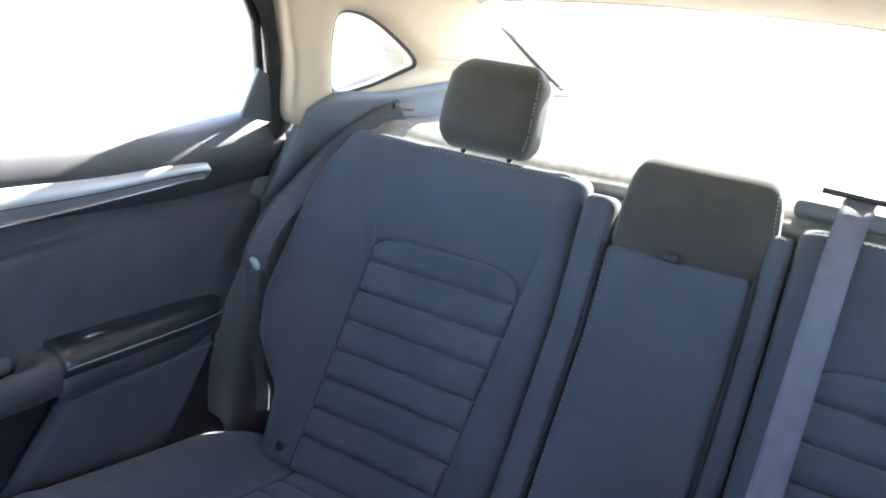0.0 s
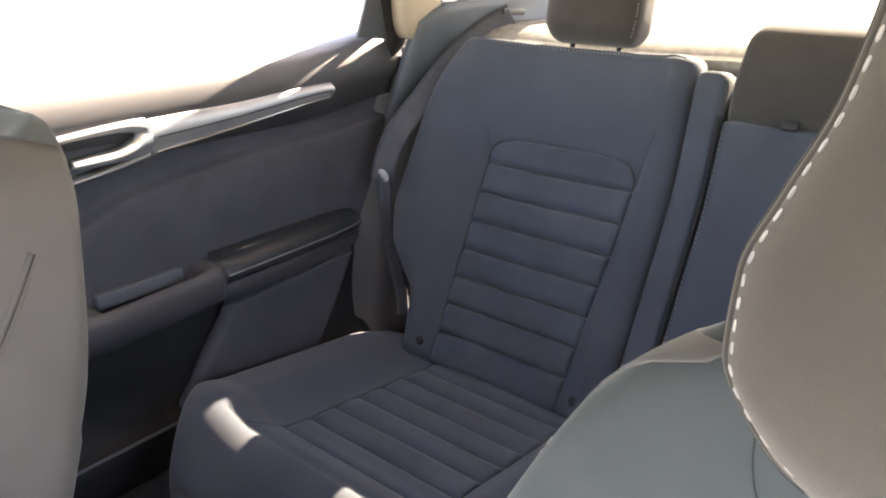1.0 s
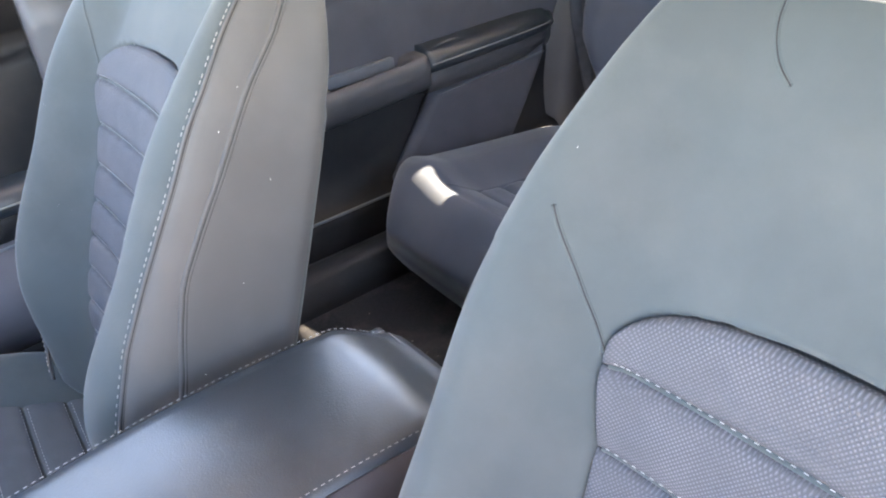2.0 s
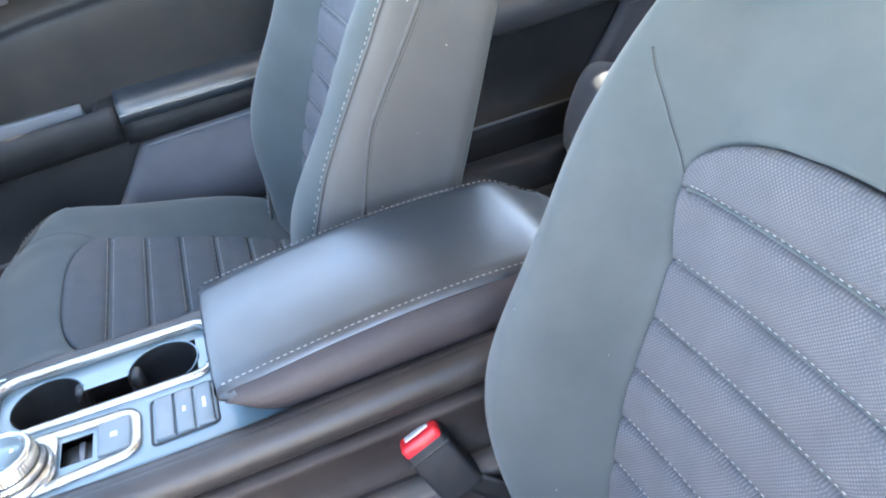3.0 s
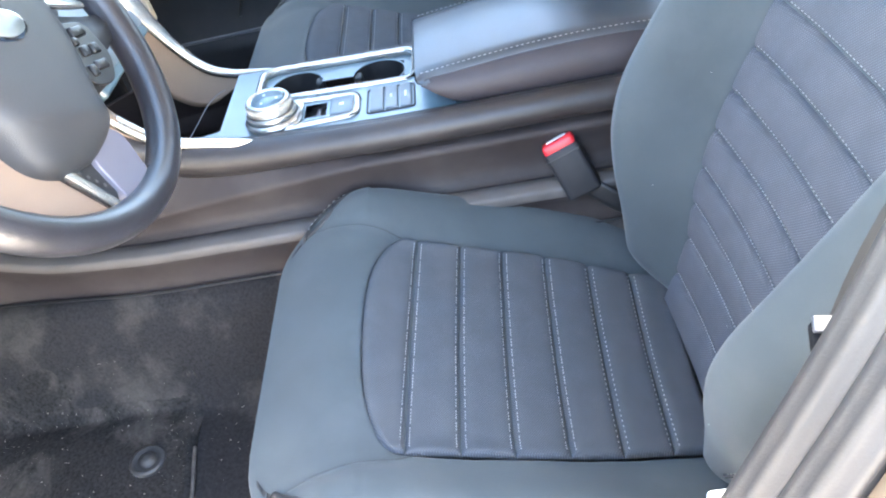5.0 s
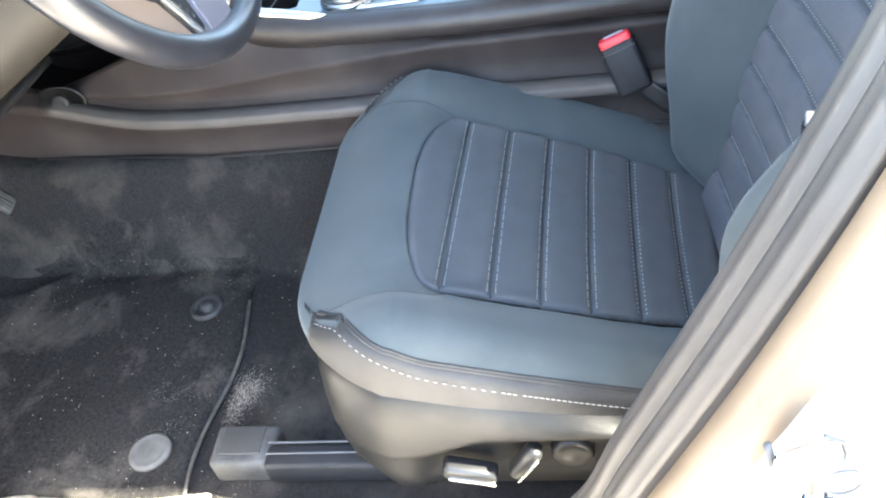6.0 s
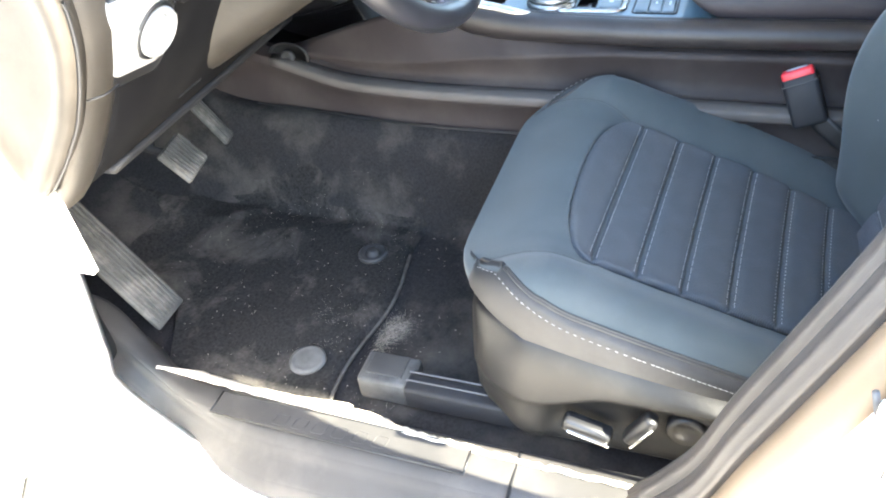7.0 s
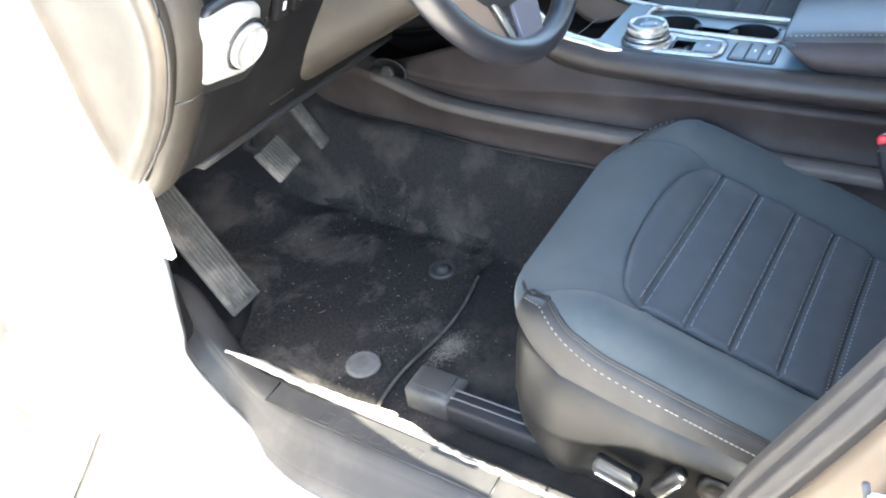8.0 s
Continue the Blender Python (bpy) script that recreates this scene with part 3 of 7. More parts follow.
sill(-1)
sill(1)
sill(-1, -1.05, -0.06)
sill(1, -1.05, -0.06)
g = []
for y in np.linspace(0.10, 0.822, 220):
    d = 0.06 * sm((y - 0.74) / 0.2)
    a = lerp([(0.10, -0.652), (0.283, -0.650), (0.39, -0.645), (0.46, -0.640), (0.515, -0.616), (0.555, -0.604), (0.60, -0.614), (0.68, -0.617), (0.765, -0.607), (0.815, -0.622)], y)
    a += 0.004 * noise.noise((y * 45, 0, 0)) + 0.003 * noise.noise((y * 140, 3, 0)) - 0.010 * math.exp(-((y - 0.533) / 0.006) ** 2)
    b = lerp([(0.10, -0.660), (0.39, -0.655), (0.50, -0.650), (0.70, -0.640), (0.82, -0.633)], y) - 0.002 * noise.noise((y * 60, 7, 0))
    zt = 0.3925 + 0.03 * sm((0.14 - y) / 0.15) + 0.02 * sm((y - 0.84) / 0.14)
    za = 0.362 + (zt - 0.362) * sm((-0.600 - a) / 0.04)
    g.append([(a, y, za), (a + (b - a) * 0.3, y, za + (zt - za) * 0.55 + 0.002), (a + (b - a) * 0.65, y, za + (zt - za) * 0.9 + 0.003), (b, y, zt)])
v, f = slab(g, lambda p: (0.002, 0, -0.003))
tagged(part("carpet_edge", v, f, FRAY), "frayed carpet edge along the door sill, sunlight in its pale colour", "carpet edge", kind="structure")

# door opening on the driver's side: rubber seal and painted body flange
OPENING = [(-0.60, -0.22, 1.33), (-0.60, 0.05, 1.335), (-0.61, 0.32, 1.28), (-0.655, 0.66, 1.13), (-0.70, 0.86, 1.02), (-0.70, 0.83, 0.86), (-0.675, 0.825, 0.72), (-0.67, 0.822, 0.60), (-0.672, 0.845, 0.46), (-0.69, 0.822, 0.40),
           (-0.735, 0.60, 0.345), (-0.735, 0.38, 0.345), (-0.735, 0.22, 0.40), (-0.745, 0.125, 0.53), (-0.745, 0.085, 0.64), (-0.735, 0.025, 0.79), (-0.715, -0.03, 0.93), (-0.67, -0.11, 1.14), (-0.62, -0.19, 1.28)]
ring = smooth_path(OPENING, 120, True)
centre = Vector((-0.7, 0.36, 0.8))
body = thing("car_body", "white painted car body round the open driver's door", "car body", kind="structure")
prof = [((0.013 - 0.0022 * (k % 4 == 0)) * math.cos(a), (0.017 - 0.0028 * (k % 4 == 0)) * math.sin(a)) for k, a in enumerate(np.linspace(0, math.tau, 32, endpoint=False))]
seal = [p for p in ring if p.y < 0.5 or p.z > 1.1]
k0 = max(range(len(seal)), key=lambda i: (seal[i] - seal[i - 1]).length)
seal = seal[k0:] + seal[:k0]
v, f = tube(seal, prof, False, up=(1, 0, 0))
part("door_seal", v, f, SEALGREY, body, "ribbed grey rubber door seal")
lip = [p + Vector((0.026, 0.004, 0)) for p in seal if p.y < 0.3 and 0.45 < p.z < 1.2]
v, f = tube(lip, [(a * 0.85, b * 0.95) for a, b in prof], False, up=(1, 0, 0))
part("seal_lip", v, f, SEALGREY, body, "ribbed inner lip of the door seal")


def out_of(p, d, dx):
    w = Vector((0, p.y - centre.y, p.z - centre.z)).normalized()
    return p + w * d + Vector((dx, 0, 0))


outer = [out_of(p, 0.020, -0.026) for p in seal if p.y < 0.5 and p.z < 1.3]
v, f = tube(outer, [(0.020 * math.cos(a), 0.020 * math.sin(a)) for a in np.linspace(0, math.tau, 14, endpoint=False)], False, up=(1, 0, 0))
part("seal_bulb", v, f, BULB, body, "rounded outer bulb of the door seal")
rings = []
for p in ring + ring[:1]:
    low = sm((0.5 - p.z) / 0.1)
    rings.append([out_of(p, 0.006, 0.0), out_of(p, 0.012, -0.035), out_of(p, 0.03, -0.055), out_of(p, 0.09, -0.075 - 0.02 * low), out_of(p, 0.105, -0.09 - 0.02 * low), out_of(p, 0.105 + 0.12 * low, -0.15 + 0.02 * low)])
g = rings
v, f = slab(g, lambda p: (0.012, 0, 0))
part("body_flange", v, f, WHITE, body)
g = [[(-0.706 - 0.02 * sm((y - 0.80) / 0.15), y, z) for z in np.linspace(0.64, 1.03, 8)] for y in np.linspace(0.745, 0.98, 10)]
v, f = slab(g, lambda p: (0.008, 0, 0))
part("hinge_pillar", v, f, WHITE, body, "white painted hinge pillar")


def side_x(y, z):
    return 0.700 - 0.45 * (z - 1.05) - 0.10 * max(0, -y - 1.15)


def holed_panel(outer, inner, n, fx, thick, sign=1):
    """A sheet with an opening, both outlines in (y, z), laid on the cabin's side by fx(y, z)."""
    o = smooth_path([(0, y, z) for y, z in outer], n, True)
    i = smooth_path([(0, y, z) for y, z in inner], n, True)
    cy, cz = sum(p.y for p in i) / n, sum(p.z for p in i) / n
    ang = lambda p: math.atan2(p.z - cz, p.y - cy)
    o.sort(key=ang)
    i.sort(key=ang)
    rings = []
    for a, b in zip(o + o[:1], i + i[:1]):
        row = []
        for k in range(7):
            u = k / 6
            q = a.lerp(b, u)
            roll = 0.012 * sm((u - 0.8) / 0.2)
            row.append((sign * (fx(q.y, q.z) + roll), q.y, q.z))
        rings.append(row)
    return slab(rings, lambda p: (sign * thick, 0, 0))


QUARTER = [(-1.215, 1.120), (-1.30, 1.130), (-1.385, 1.165), (-1.412, 1.185), (-1.36, 1.215), (-1.24, 1.258), (-1.165, 1.27), (-1.135, 1.255), (-1.165, 1.19)]
for sign, nm in ((1, "passenger"), (-1, "driver")):
    q = thing("quarter_panel_trim", "beige rear pillar trim round a small quarter window", "pillar trim", kind="structure")
    v, f = holed_panel([(-1.14, 1.06), (-1.25, 1.085), (-1.48, 1.10), (-2.02, 1.145), (-1.75, 1.25), (-1.48, 1.335), (-1.30, 1.345), (-1.0, 1.345), (-0.97, 1.30), (-1.06, 1.18)], QUARTER, 72, side_x, 0.03, sign)
    part("pillar_cover", v, f, BEIGE, q)
    qc = (sum(p[0] for p in QUARTER) / len(QUARTER), sum(p[1] for p in QUARTER) / len(QUARTER))
    wide = [(qc[0] + (y - qc[0]) * 1.12, qc[1] + (z - qc[1]) * 1.12) for y, z in QUARTER]
    v, f = holed_panel([(-1.14, 1.02), (-1.25, 1.04), (-1.48, 1.06), (-2.02, 1.10), (-1.75, 1.27), (-1.48, 1.37), (-1.30, 1.39), (-1.0, 1.39), (-0.97, 1.33), (-1.06, 1.18)], wide, 72, lambda y, z: side_x(y, z) + 0.088, 0.02, sign)
    part("outer_skin", v, f, WHITE, q, "white painted outer pillar skin")
    o = smooth_path([(sign * (side_x(y, z) + 0.016), y, z) for y, z in QUARTER], 60, True)
    v, f = tube(o, 0.005, True, up=(1, 0, 0))
    part("window_seal", v, f, RUBBER, q)
    bm = bmesh.new()
    bm.faces.new([bm.verts.new(p + Vector((sign * 0.012, 0, 0))) for p in o])
    part_bm("quarter_window", bm, TINTED, q)
    # lower trim beside the shelf, sun and sky reflection put into its blue-grey
    g = []
    for y in np.linspace(-1.150, -2.0, 30):
        row = []
        for k in range(8):
            z = 1.125 - 0.035 * sm((y + 1.20) / 0.05) + 0.03 * sm((-y - 1.3) / 0.3) - k * (0.018 + 0.014 * sm((y + 1.30) / 0.12))
            row.append((sign * (side_x(y, z) - 0.006 - 0.05 * sm(k / 7) * sm((-y - 1.22) / 0.1)), y, z))
        g.append(row)
    v, f = slab(g, lambda p: (sign * 0.02, 0, -0.002))
    part("lower_trim", v, f, TRIM_BLUE, q, "lower pillar trim, sky reflection in its blue-grey colour")
    bm = rbox(0, 0, 0, 0.008, 0.075, 0.013, 0.002, m=pose(0, 0, 0, 4, 0, 0))
    bmesh.ops.translate(bm, vec=(sign * 0.617, -1.372, 1.099), verts=bm.verts)
    part_bm("belt_slot", bm, BLACK, q, "black seat belt slot")

# rear shelf
g = []
for y in [-1.285, -1.295, -1.305] + list(np.linspace(-1.315, -2.24, 34)):
    g.append([(x, y, 1.046 + 0.028 * sm((-y - 1.285) / 0.05) + 0.065 * sm((-y - 1.5) / 0.7) + 0.004 * math.cos(x * 9)) for x in np.linspace(-0.64, 0.64, 30)])
v, f = slab(g, lambda p: (0, 0, -0.02))
tagged(part("rear_shelf", v, f, SHELF), "grey felt parcel shelf under the rear window", "rear shelf", kind="structure")

# rear window
g = [[(x, -1.44 - 0.62 * u, 1.345 - 0.20 * u - 0.012 * (x / 0.56) ** 2 * (1 - u)) for x in np.linspace(-0.55, 0.55, 12)] for u in np.linspace(0, 1, 8)]
v, f = slab(g, lambda p: (0, 0, 0.004))
w = part("rear_window", v, f, TINTED)
tagged(w, "bright rear windscreen glass with black painted border", "rear window", kind="structure")
border = thing("rear_window_border", "thin black border of the rear windscreen", "window border", kind="structure")
for sx in (1, -1):
    path = [(sx * (0.555 + 0.0 * u), -1.44 - 0.62 * u, 1.342 - 0.20 * u) for u in np.linspace(0, 1, 16)]
    v, f = tube(path, [(-0.006, -0.004), (0.006, -0.004), (0.006, 0.004), (-0.006, 0.004)])
    part("side_border", v, f, RUBBER, border)
    bm = prism([(0, 0), (-0.05, -0.01), (0.0, 0.06)], 0.004, Matrix.Translation((sx * 0.55, -2.055, 1.146)) @ Matrix.Diagonal((sx, 1, 1, 1)), 0.001)
    part_bm("corner_border", bm, RUBBER, border)

# roof lining
g = []
for y in np.linspace(0.35, -1.512, 31):
    g.append([(x, y, 1.385 - 0.032 * (x / 0.6) ** 2 - 0.02 * sm((y) / 0.35) - 0.035 * sm((-y - 1.1) / 0.34)) for x in np.linspace(-0.645, 0.645, 24)])
v, f = slab(g, lambda p: (0, 0, 0.03))
tagged(part("ceiling", v, f, BEIGE), "beige woven headliner under the car roof", "headliner", kind="structure")
g = [[(x, y, z + 0.05) for (x, y, z) in r] for r in g]
g = [[(x * 1.06, y, z) for (x, y, z) in r] for r in g]
v, f = slab(g, lambda p: (0, 0, 0.008))
tagged(part("roof", v, f, WHITE), "white painted steel car roof", "roof", kind="structure")


def door_panel(dy, sign, rear):
    """A door trim: soft top roll, silver bezel with handle, vinyl field, padded armrest with pull cup, map pocket, lower base."""
    label = "black rear door trim with silver handle bezel and padded armrest" if rear else "black front door trim with padded armrest and map pocket"
    d = thing("rear_door" if rear else "front_door", label, "car door")
    # the front door's shade is put into its darker material
    fld, base_m = (DOORCLOTH, SOFT) if rear else (PLASTIC, PLASTIC)
    y0, y1 = -1.165, (-0.22 if rear else 0.04)
    ny = 50

    def P(x, y, z):
        return (sign * x, y + dy, z)

    ys = np.linspace(y0, y1, ny)

    def rear_cut(y, z):
        # the rear edge of the door leans forward towards the sill
        return y + 0.12 * sm((0.92 - z) / 0.45) * sm((-y - 0.9) / 0.26) if rear else y

    # outer skin behind the trim
    g = [[P(0.81 + 0.03 * math.sin((z - 0.3) * 2.5), rear_cut(y, z) + (0.03 * sm((-y - 0.9) / 0.26) if rear else 0), z) for z in np.linspace(0.32, 1.05, 10)] for y in ys]
    v, f = slab(g, lambda p: (sign * 0.05, 0, 0))
    part("outer_panel", v, f, WHITE, d)
    # top roll
    g = []
    for y in ys:
        b = 1.048 + 0.022 * sm((-y - 0.9) / 0.3)
        pr = [(0.800, b + 0.004), (0.782, b + 0.006), (0.765, b + 0.002), (0.752, b - 0.010), (0.744, b - 0.028), (0.740, b - 0.048), (0.742, b - 0.066), (0.752, b - 0.082), (0.765, b - 0.092), (0.775, b - 0.125)]
        g.append([P(x, rear_cut(y, z), z) for x, z in pr])
    v, f = slab(g, lambda p: (sign * 0.012, 0, 0))
    part("top_roll", v, f, base_m, d)
    # field with a crease
    g = []
    for y in ys:
        cr = lerp([(-1.155, 0.903), (-1.0, 0.892), (-0.84, 0.888), (-0.697, 0.877), (-0.605, 0.867), (-0.569, 0.860), (-0.476, 0.825), (-0.36, 0.77), (-0.2, 0.70)], y)
        pr = [(0.776, 0.955), (0.788, cr + 0.045), (0.793, cr + 0.020), (0.794, cr + 0.010), (0.791, cr + 0.004), (0.784, cr + 0.0005), (0.779, cr - 0.004), (0.777, cr - 0.012), (0.778, cr - 0.045), (0.783, 0.705), (0.782, 0.66)]
        g.append([P(x, rear_cut(y, max(z, 0.66 + 0.004 * (10 - k))), max(z, 0.66 + 0.004 * (10 - k))) for k, (x, z) in enumerate(pr)])
    v, f = slab(g, lambda p: (sign * 0.01, 0, 0))
    part("field", v, f, fld, d)
    # silver bezel: one strip that forks round the handle recess
    def strip(name, rows, x0, bulge, material, label=""):
        g = []
        for y, zt, zb in smooth_path(rows, 40):
            row = []
            for k in range(11):
                u = k / 10
                x = x0 - bulge * max(0.0, math.sin(math.pi * u)) ** 0.6 + 0.0022 * math.exp(-((u - 0.72) / 0.06) ** 2)
                row.append(P(x, y, zt + (zb - zt) * u))
            g.append(row)
        v, f = slab(g, lambda p: (sign * 0.010, 0, 0))
        return part(name, v, f, material, d, label)

    strip("bezel", [(-0.978, 0.983, 0.977), (-0.976, 0.990, 0.969), (-0.968, 0.995, 0.964), (-0.93, 0.996, 0.962), (-0.86, 0.994, 0.955), (-0.77, 0.990, 0.945), (-0.68, 0.990, 0.936), (-0.60, 0.991, 0.928)], 0.746, 0.012, SATIN, "satin silver bezel strip")
    bez = [(-0.968, 0.995, 0.964), (-0.93, 0.996, 0.962), (-0.86, 0.994, 0.955), (-0.77, 0.990, 0.945), (-0.68, 0.990, 0.936), (-0.615, 0.991, 0.930)]
    for name_, u_, r_, m_, dx_, lab_ in (("bezel_groove", 0.46, 0.0015, BLACK, 0.7352, "dark groove in the bezel"), ("bezel_edge", 0.06, 0.0018, CHROME, 0.7405, "bright lower edge of the bezel")):
        line = smooth_path([P(dx_, y, zb + u_ * (zt - zb)) for y, zt, zb in bez], 40)
        if u_ > 0.3:
            line = [Vector(P(dx_ + 0.002, -0.969, 0.9725))] + line
        part(name_, *tube(line, r_), m_, d, lab_)
    strip("bezel_upper_arm", [(-0.601, 0.991, 0.958), (-0.57, 0.991, 0.971), (-0.50, 0.987, 0.972), (-0.43, 0.980, 0.966), (-0.405, 0.972, 0.955)], 0.746, 0.012, SATIN)
    strip("bezel_lower_arm", [(-0.601, 0.938, 0.928), (-0.55, 0.928, 0.920), (-0.48, 0.919, 0.911), (-0.42, 0.915, 0.905), (-0.405, 0.950, 0.908)], 0.746, 0.009, SATIN)
    g = [[P(0.760 + 0.006 * math.sin(math.pi * k / 6), y, 0.985 - 0.012 * k - 0.08 * (y + 0.60) * 0.25) for k in range(7)] for y in np.linspace(-0.615, -0.40, 14)]
    v, f = slab(g, lambda p: (sign * 0.006, 0, 0))
    part("handle_recess", v, f, DOORCLOTH, d)
    strip("inner_handle", [(-0.606, 0.972, 0.934), (-0.592, 0.970, 0.933), (-0.575, 0.958, 0.932), (-0.55, 0.950, 0.931), (-0.51, 0.948, 0.931), (-0.484, 0.946, 0.933)], 0.742, 0.011, SATIN, "silver inner door handle")
    # armrest pad, aft part
    g = []
    for y in np.linspace(-1.062, -0.703, 30):
        u = (y + 1.062) / 0.36
        inn = lerp([(0, 0.768), (0.12, 0.745), (0.5, 0.733), (1, 0.727)], u)
        top = lerp([(0, 0.715), (0.3, 0.722), (1, 0.722)], u)
        low = lerp([(0, 0.690), (1, 0.690)], u)
        pr = [(0.80, top + 0.012), (0.785, top + 0.010), (inn + 0.025, top + 0.004), (inn + 0.010, top - 0.003), (inn + 0.003, top - 0.012), (inn, top - 0.024), (inn + 0.003, low - 0.004), (inn + 0.016, low - 0.008), (0.80, low - 0.008)]
        g.append([P(x, y, z) for x, z in pr])
    v, f = loft(g)
    part("armrest", v, f, LEATHER, d, "black leatherette armrest pad")
    path = [P(lerp([(0, 0.768), (0.12, 0.745), (0.5, 0.733), (1, 0.727)], (y + 1.062) / 0.36) - 0.001, y, 0.702) for y in np.linspace(-1.05, -0.705, 20)]
    v, f = tube(path, 0.0016)
    part("armrest_seam", v, f, THREAD, d, "pale stitched seam")
    # armrest, forward part with the pull cup
    g = []
    for y in np.linspace(-0.70, -0.24, 40):
        u = (y + 0.70) / 0.46
        inn = 0.727 + 0.045 * sm((u - 0.45) / 0.5)
        top = 0.722 - 0.02 * u
        cup = sm((y + 0.668) / 0.02) * sm((-0.485 - y) / 0.02)
        pr = [(0.795, top + 0.006), (0.790, top + 0.004), (0.786, top - 0.040 * cup), (inn + 0.016, top - 0.045 * cup), (inn + 0.012, top - 0.002), (inn + 0.008, top - 0.004), (inn, top - 0.016), (inn + 0.004, top - 0.060), (inn + 0.03, top - 0.078), (0.795, top - 0.078)]
        g.append([P(x, y, z) for x, z in pr])
    v, f = loft(g)
    part("armrest_front", v, f, base_m, d)
    bm = rbox(0.778, -0.572 + dy, 0.712, 0.014, 0.150, 0.026, 0.004)
    bmesh.ops.scale(bm, vec=(sign, 1, 1), verts=bm.verts)
    part_bm("pull_cup_liner", bm, TRIM_BLUE, d, "grey liner of the door pull cup")
    # under-arm band
    g = []
    for y in np.linspace(-1.06, -0.70, 16):
        inn = lerp([(-1.06, 0.775), (-0.95, 0.748), (-0.70, 0.735)], y)
        g.append([P(x, y, z) for x, z in [(inn, 0.690), (inn + 0.002, 0.66), (inn + 0.008, 0.642), (inn + 0.03, 0.635)]])
    v, f = slab(g, lambda p: (sign * 0.008, 0, 0))
    part("under_arm_band", v, f, base_m, d)
    # map pocket panel
    g = []
    for i in range(25):
        u = i / 24
        row = []
        for j in range(19):
            w = j / 18
            ya = -0.722 + 0.165 * w
            yb_ = -1.035 + 0.12 * w ** (1.0 if rear else 1.6)
            y = ya + (yb_ - ya) * u
            z = 0.640 + 0.012 * u - (0.215 - 0.02 * u) * w
            edge = min(1.0, min(u, 1 - u) / 0.04) * min(1.0, min(w, 1 - w) / 0.05)
            row.append(P(0.768 - 0.014 * sm(edge) - (0.004 if rear else 0.028 + 0.026 * u) * math.sin(math.pi * w) ** 0.8, y, z))
        g.append(row)
    v, f = slab(g, lambda p: (sign * 0.010, 0, 0))
    part("map_pocket", v, f, DOORCLOTH, d, "smooth dark map pocket flap")
    lip = [Vector(r[1]) + Vector((-sign * 0.0005, 0, 0.001)) for r in g[1:-1]]
    part("pocket_lip", *tube(lip, 0.0022), TRIM_BLUE, d, "thin upper edge of the map pocket")
    # lower base
    g = []
    for y in ys:
        pr = [(0.795, 0.70), (0.780, 0.63), (0.775, 0.55), (0.770, 0.485), (0.752, 0.470), (0.742, 0.462), (0.738, 0.445), (0.738, 0.40), (0.735, 0.36), (0.730, 0.335)]
        g.append([P(x, rear_cut(y, z), z) for x, z in pr])
    v, f = slab(g, lambda p: (sign * 0.01, 0, 0))
    part("lower_base", v, f, PLASTIC, d)
    if rear:
        part("bin_lip", *tube(smooth_path([P(0.7415, -0.86, 0.4655), P(0.7405, -0.60, 0.4660), P(0.7405, -0.30, 0.4655)], 20), 0.0030), TRIM_BLUE, d, "thin lip along the foot of the door trim")
    if rear:
        sail = [(0.738, -1.036, 1.068), (0.697, -1.030, 1.158), (0.705, -1.078, 1.140), (0.742, -1.120, 1.056)]
        bm = bmesh.new()
        fc = bm.faces.new([bm.verts.new(P(*p)) for p in sail])
        ex = bmesh.ops.extrude_face_region(bm, geom=[fc])
        bmesh.ops.translate(bm, vec=(-sign * 0.008, 0, 0), verts=[q for q in ex["geom"] if isinstance(q, bmesh.types.BMVert)])
        bmesh.ops.bevel(bm, geom=bm.edges[:], offset=0.002, segments=2, profile=0.5, affect="EDGES")
        part_bm("sail_panel", bm, TRIM_BLUE, d, "small grey corner panel behind the window")
    # window frame and glass
    if rear:
        fr = [(0.786, -0.20, 1.030), (0.770, -1.115, 1.048), (0.710, -1.052, 1.145), (0.663, -0.985, 1.235), (0.632, -0.91, 1.30), (0.60, -0.55, 1.345), (0.60, -0.20, 1.34)]
    else:
        fr = [(0.775, -1.08, 1.05), (0.765, -0.05, 1.03), (0.70, -0.32, 1.20), (0.63, -0.68, 1.30), (0.60, -0.95, 1.335), (0.60, -1.08, 1.34)]
    path = [P(*p) for p in fr]
    k = len(path)
    v, f = tube([Vector(path[i // 4]).lerp(Vector(path[(i // 4 + 1) % k]), (i % 4) / 4) for i in range(4 * k)], [(-0.006, -0.006), (0.006, -0.006), (0.006, 0.006), (-0.006, 0.006)], True, up=(1, 0, 0))
    part("window_frame", v, f, PLASTIC, d)
    bm = bmesh.new()
    bm.faces.new([bm.verts.new((p[0] + sign * 0.006, p[1], p[2])) for p in path])
    o = part_bm("window_glass", bm, TINTED if rear else GLASS, d)
    o.visible_shadow = rear
    return d


door_panel(0.0, 1, True)
door_panel(0.0, -1, True)
right_door = door_panel(1.0, 1, False)
edge_a = smooth_path([(0.70, 0.612, 0.890), (0.70, 0.658, 0.815), (0.70, 0.694, 0.758), (0.70, 0.740, 0.698), (0.70, 0.800, 0.630)], 30)
edge_b = smooth_path([(0.70, 0.548, 0.878), (0.70, 0.600, 0.800), (0.70, 0.640, 0.745), (0.70, 0.706, 0.682), (0.70, 0.788, 0.618)], 30)
g = [[a.lerp(b, w) - Vector((0.012 * math.sin(math.pi * w) ** 0.6, 0, 0)) for w in np.linspace(0, 1, 9)] for a, b in zip(edge_a, edge_b)]
part("front_edge_strip", *slab(g, lambda p: (0.012, 0, 0)), BEIGE, right_door, "cream strip at the front edge of the door")
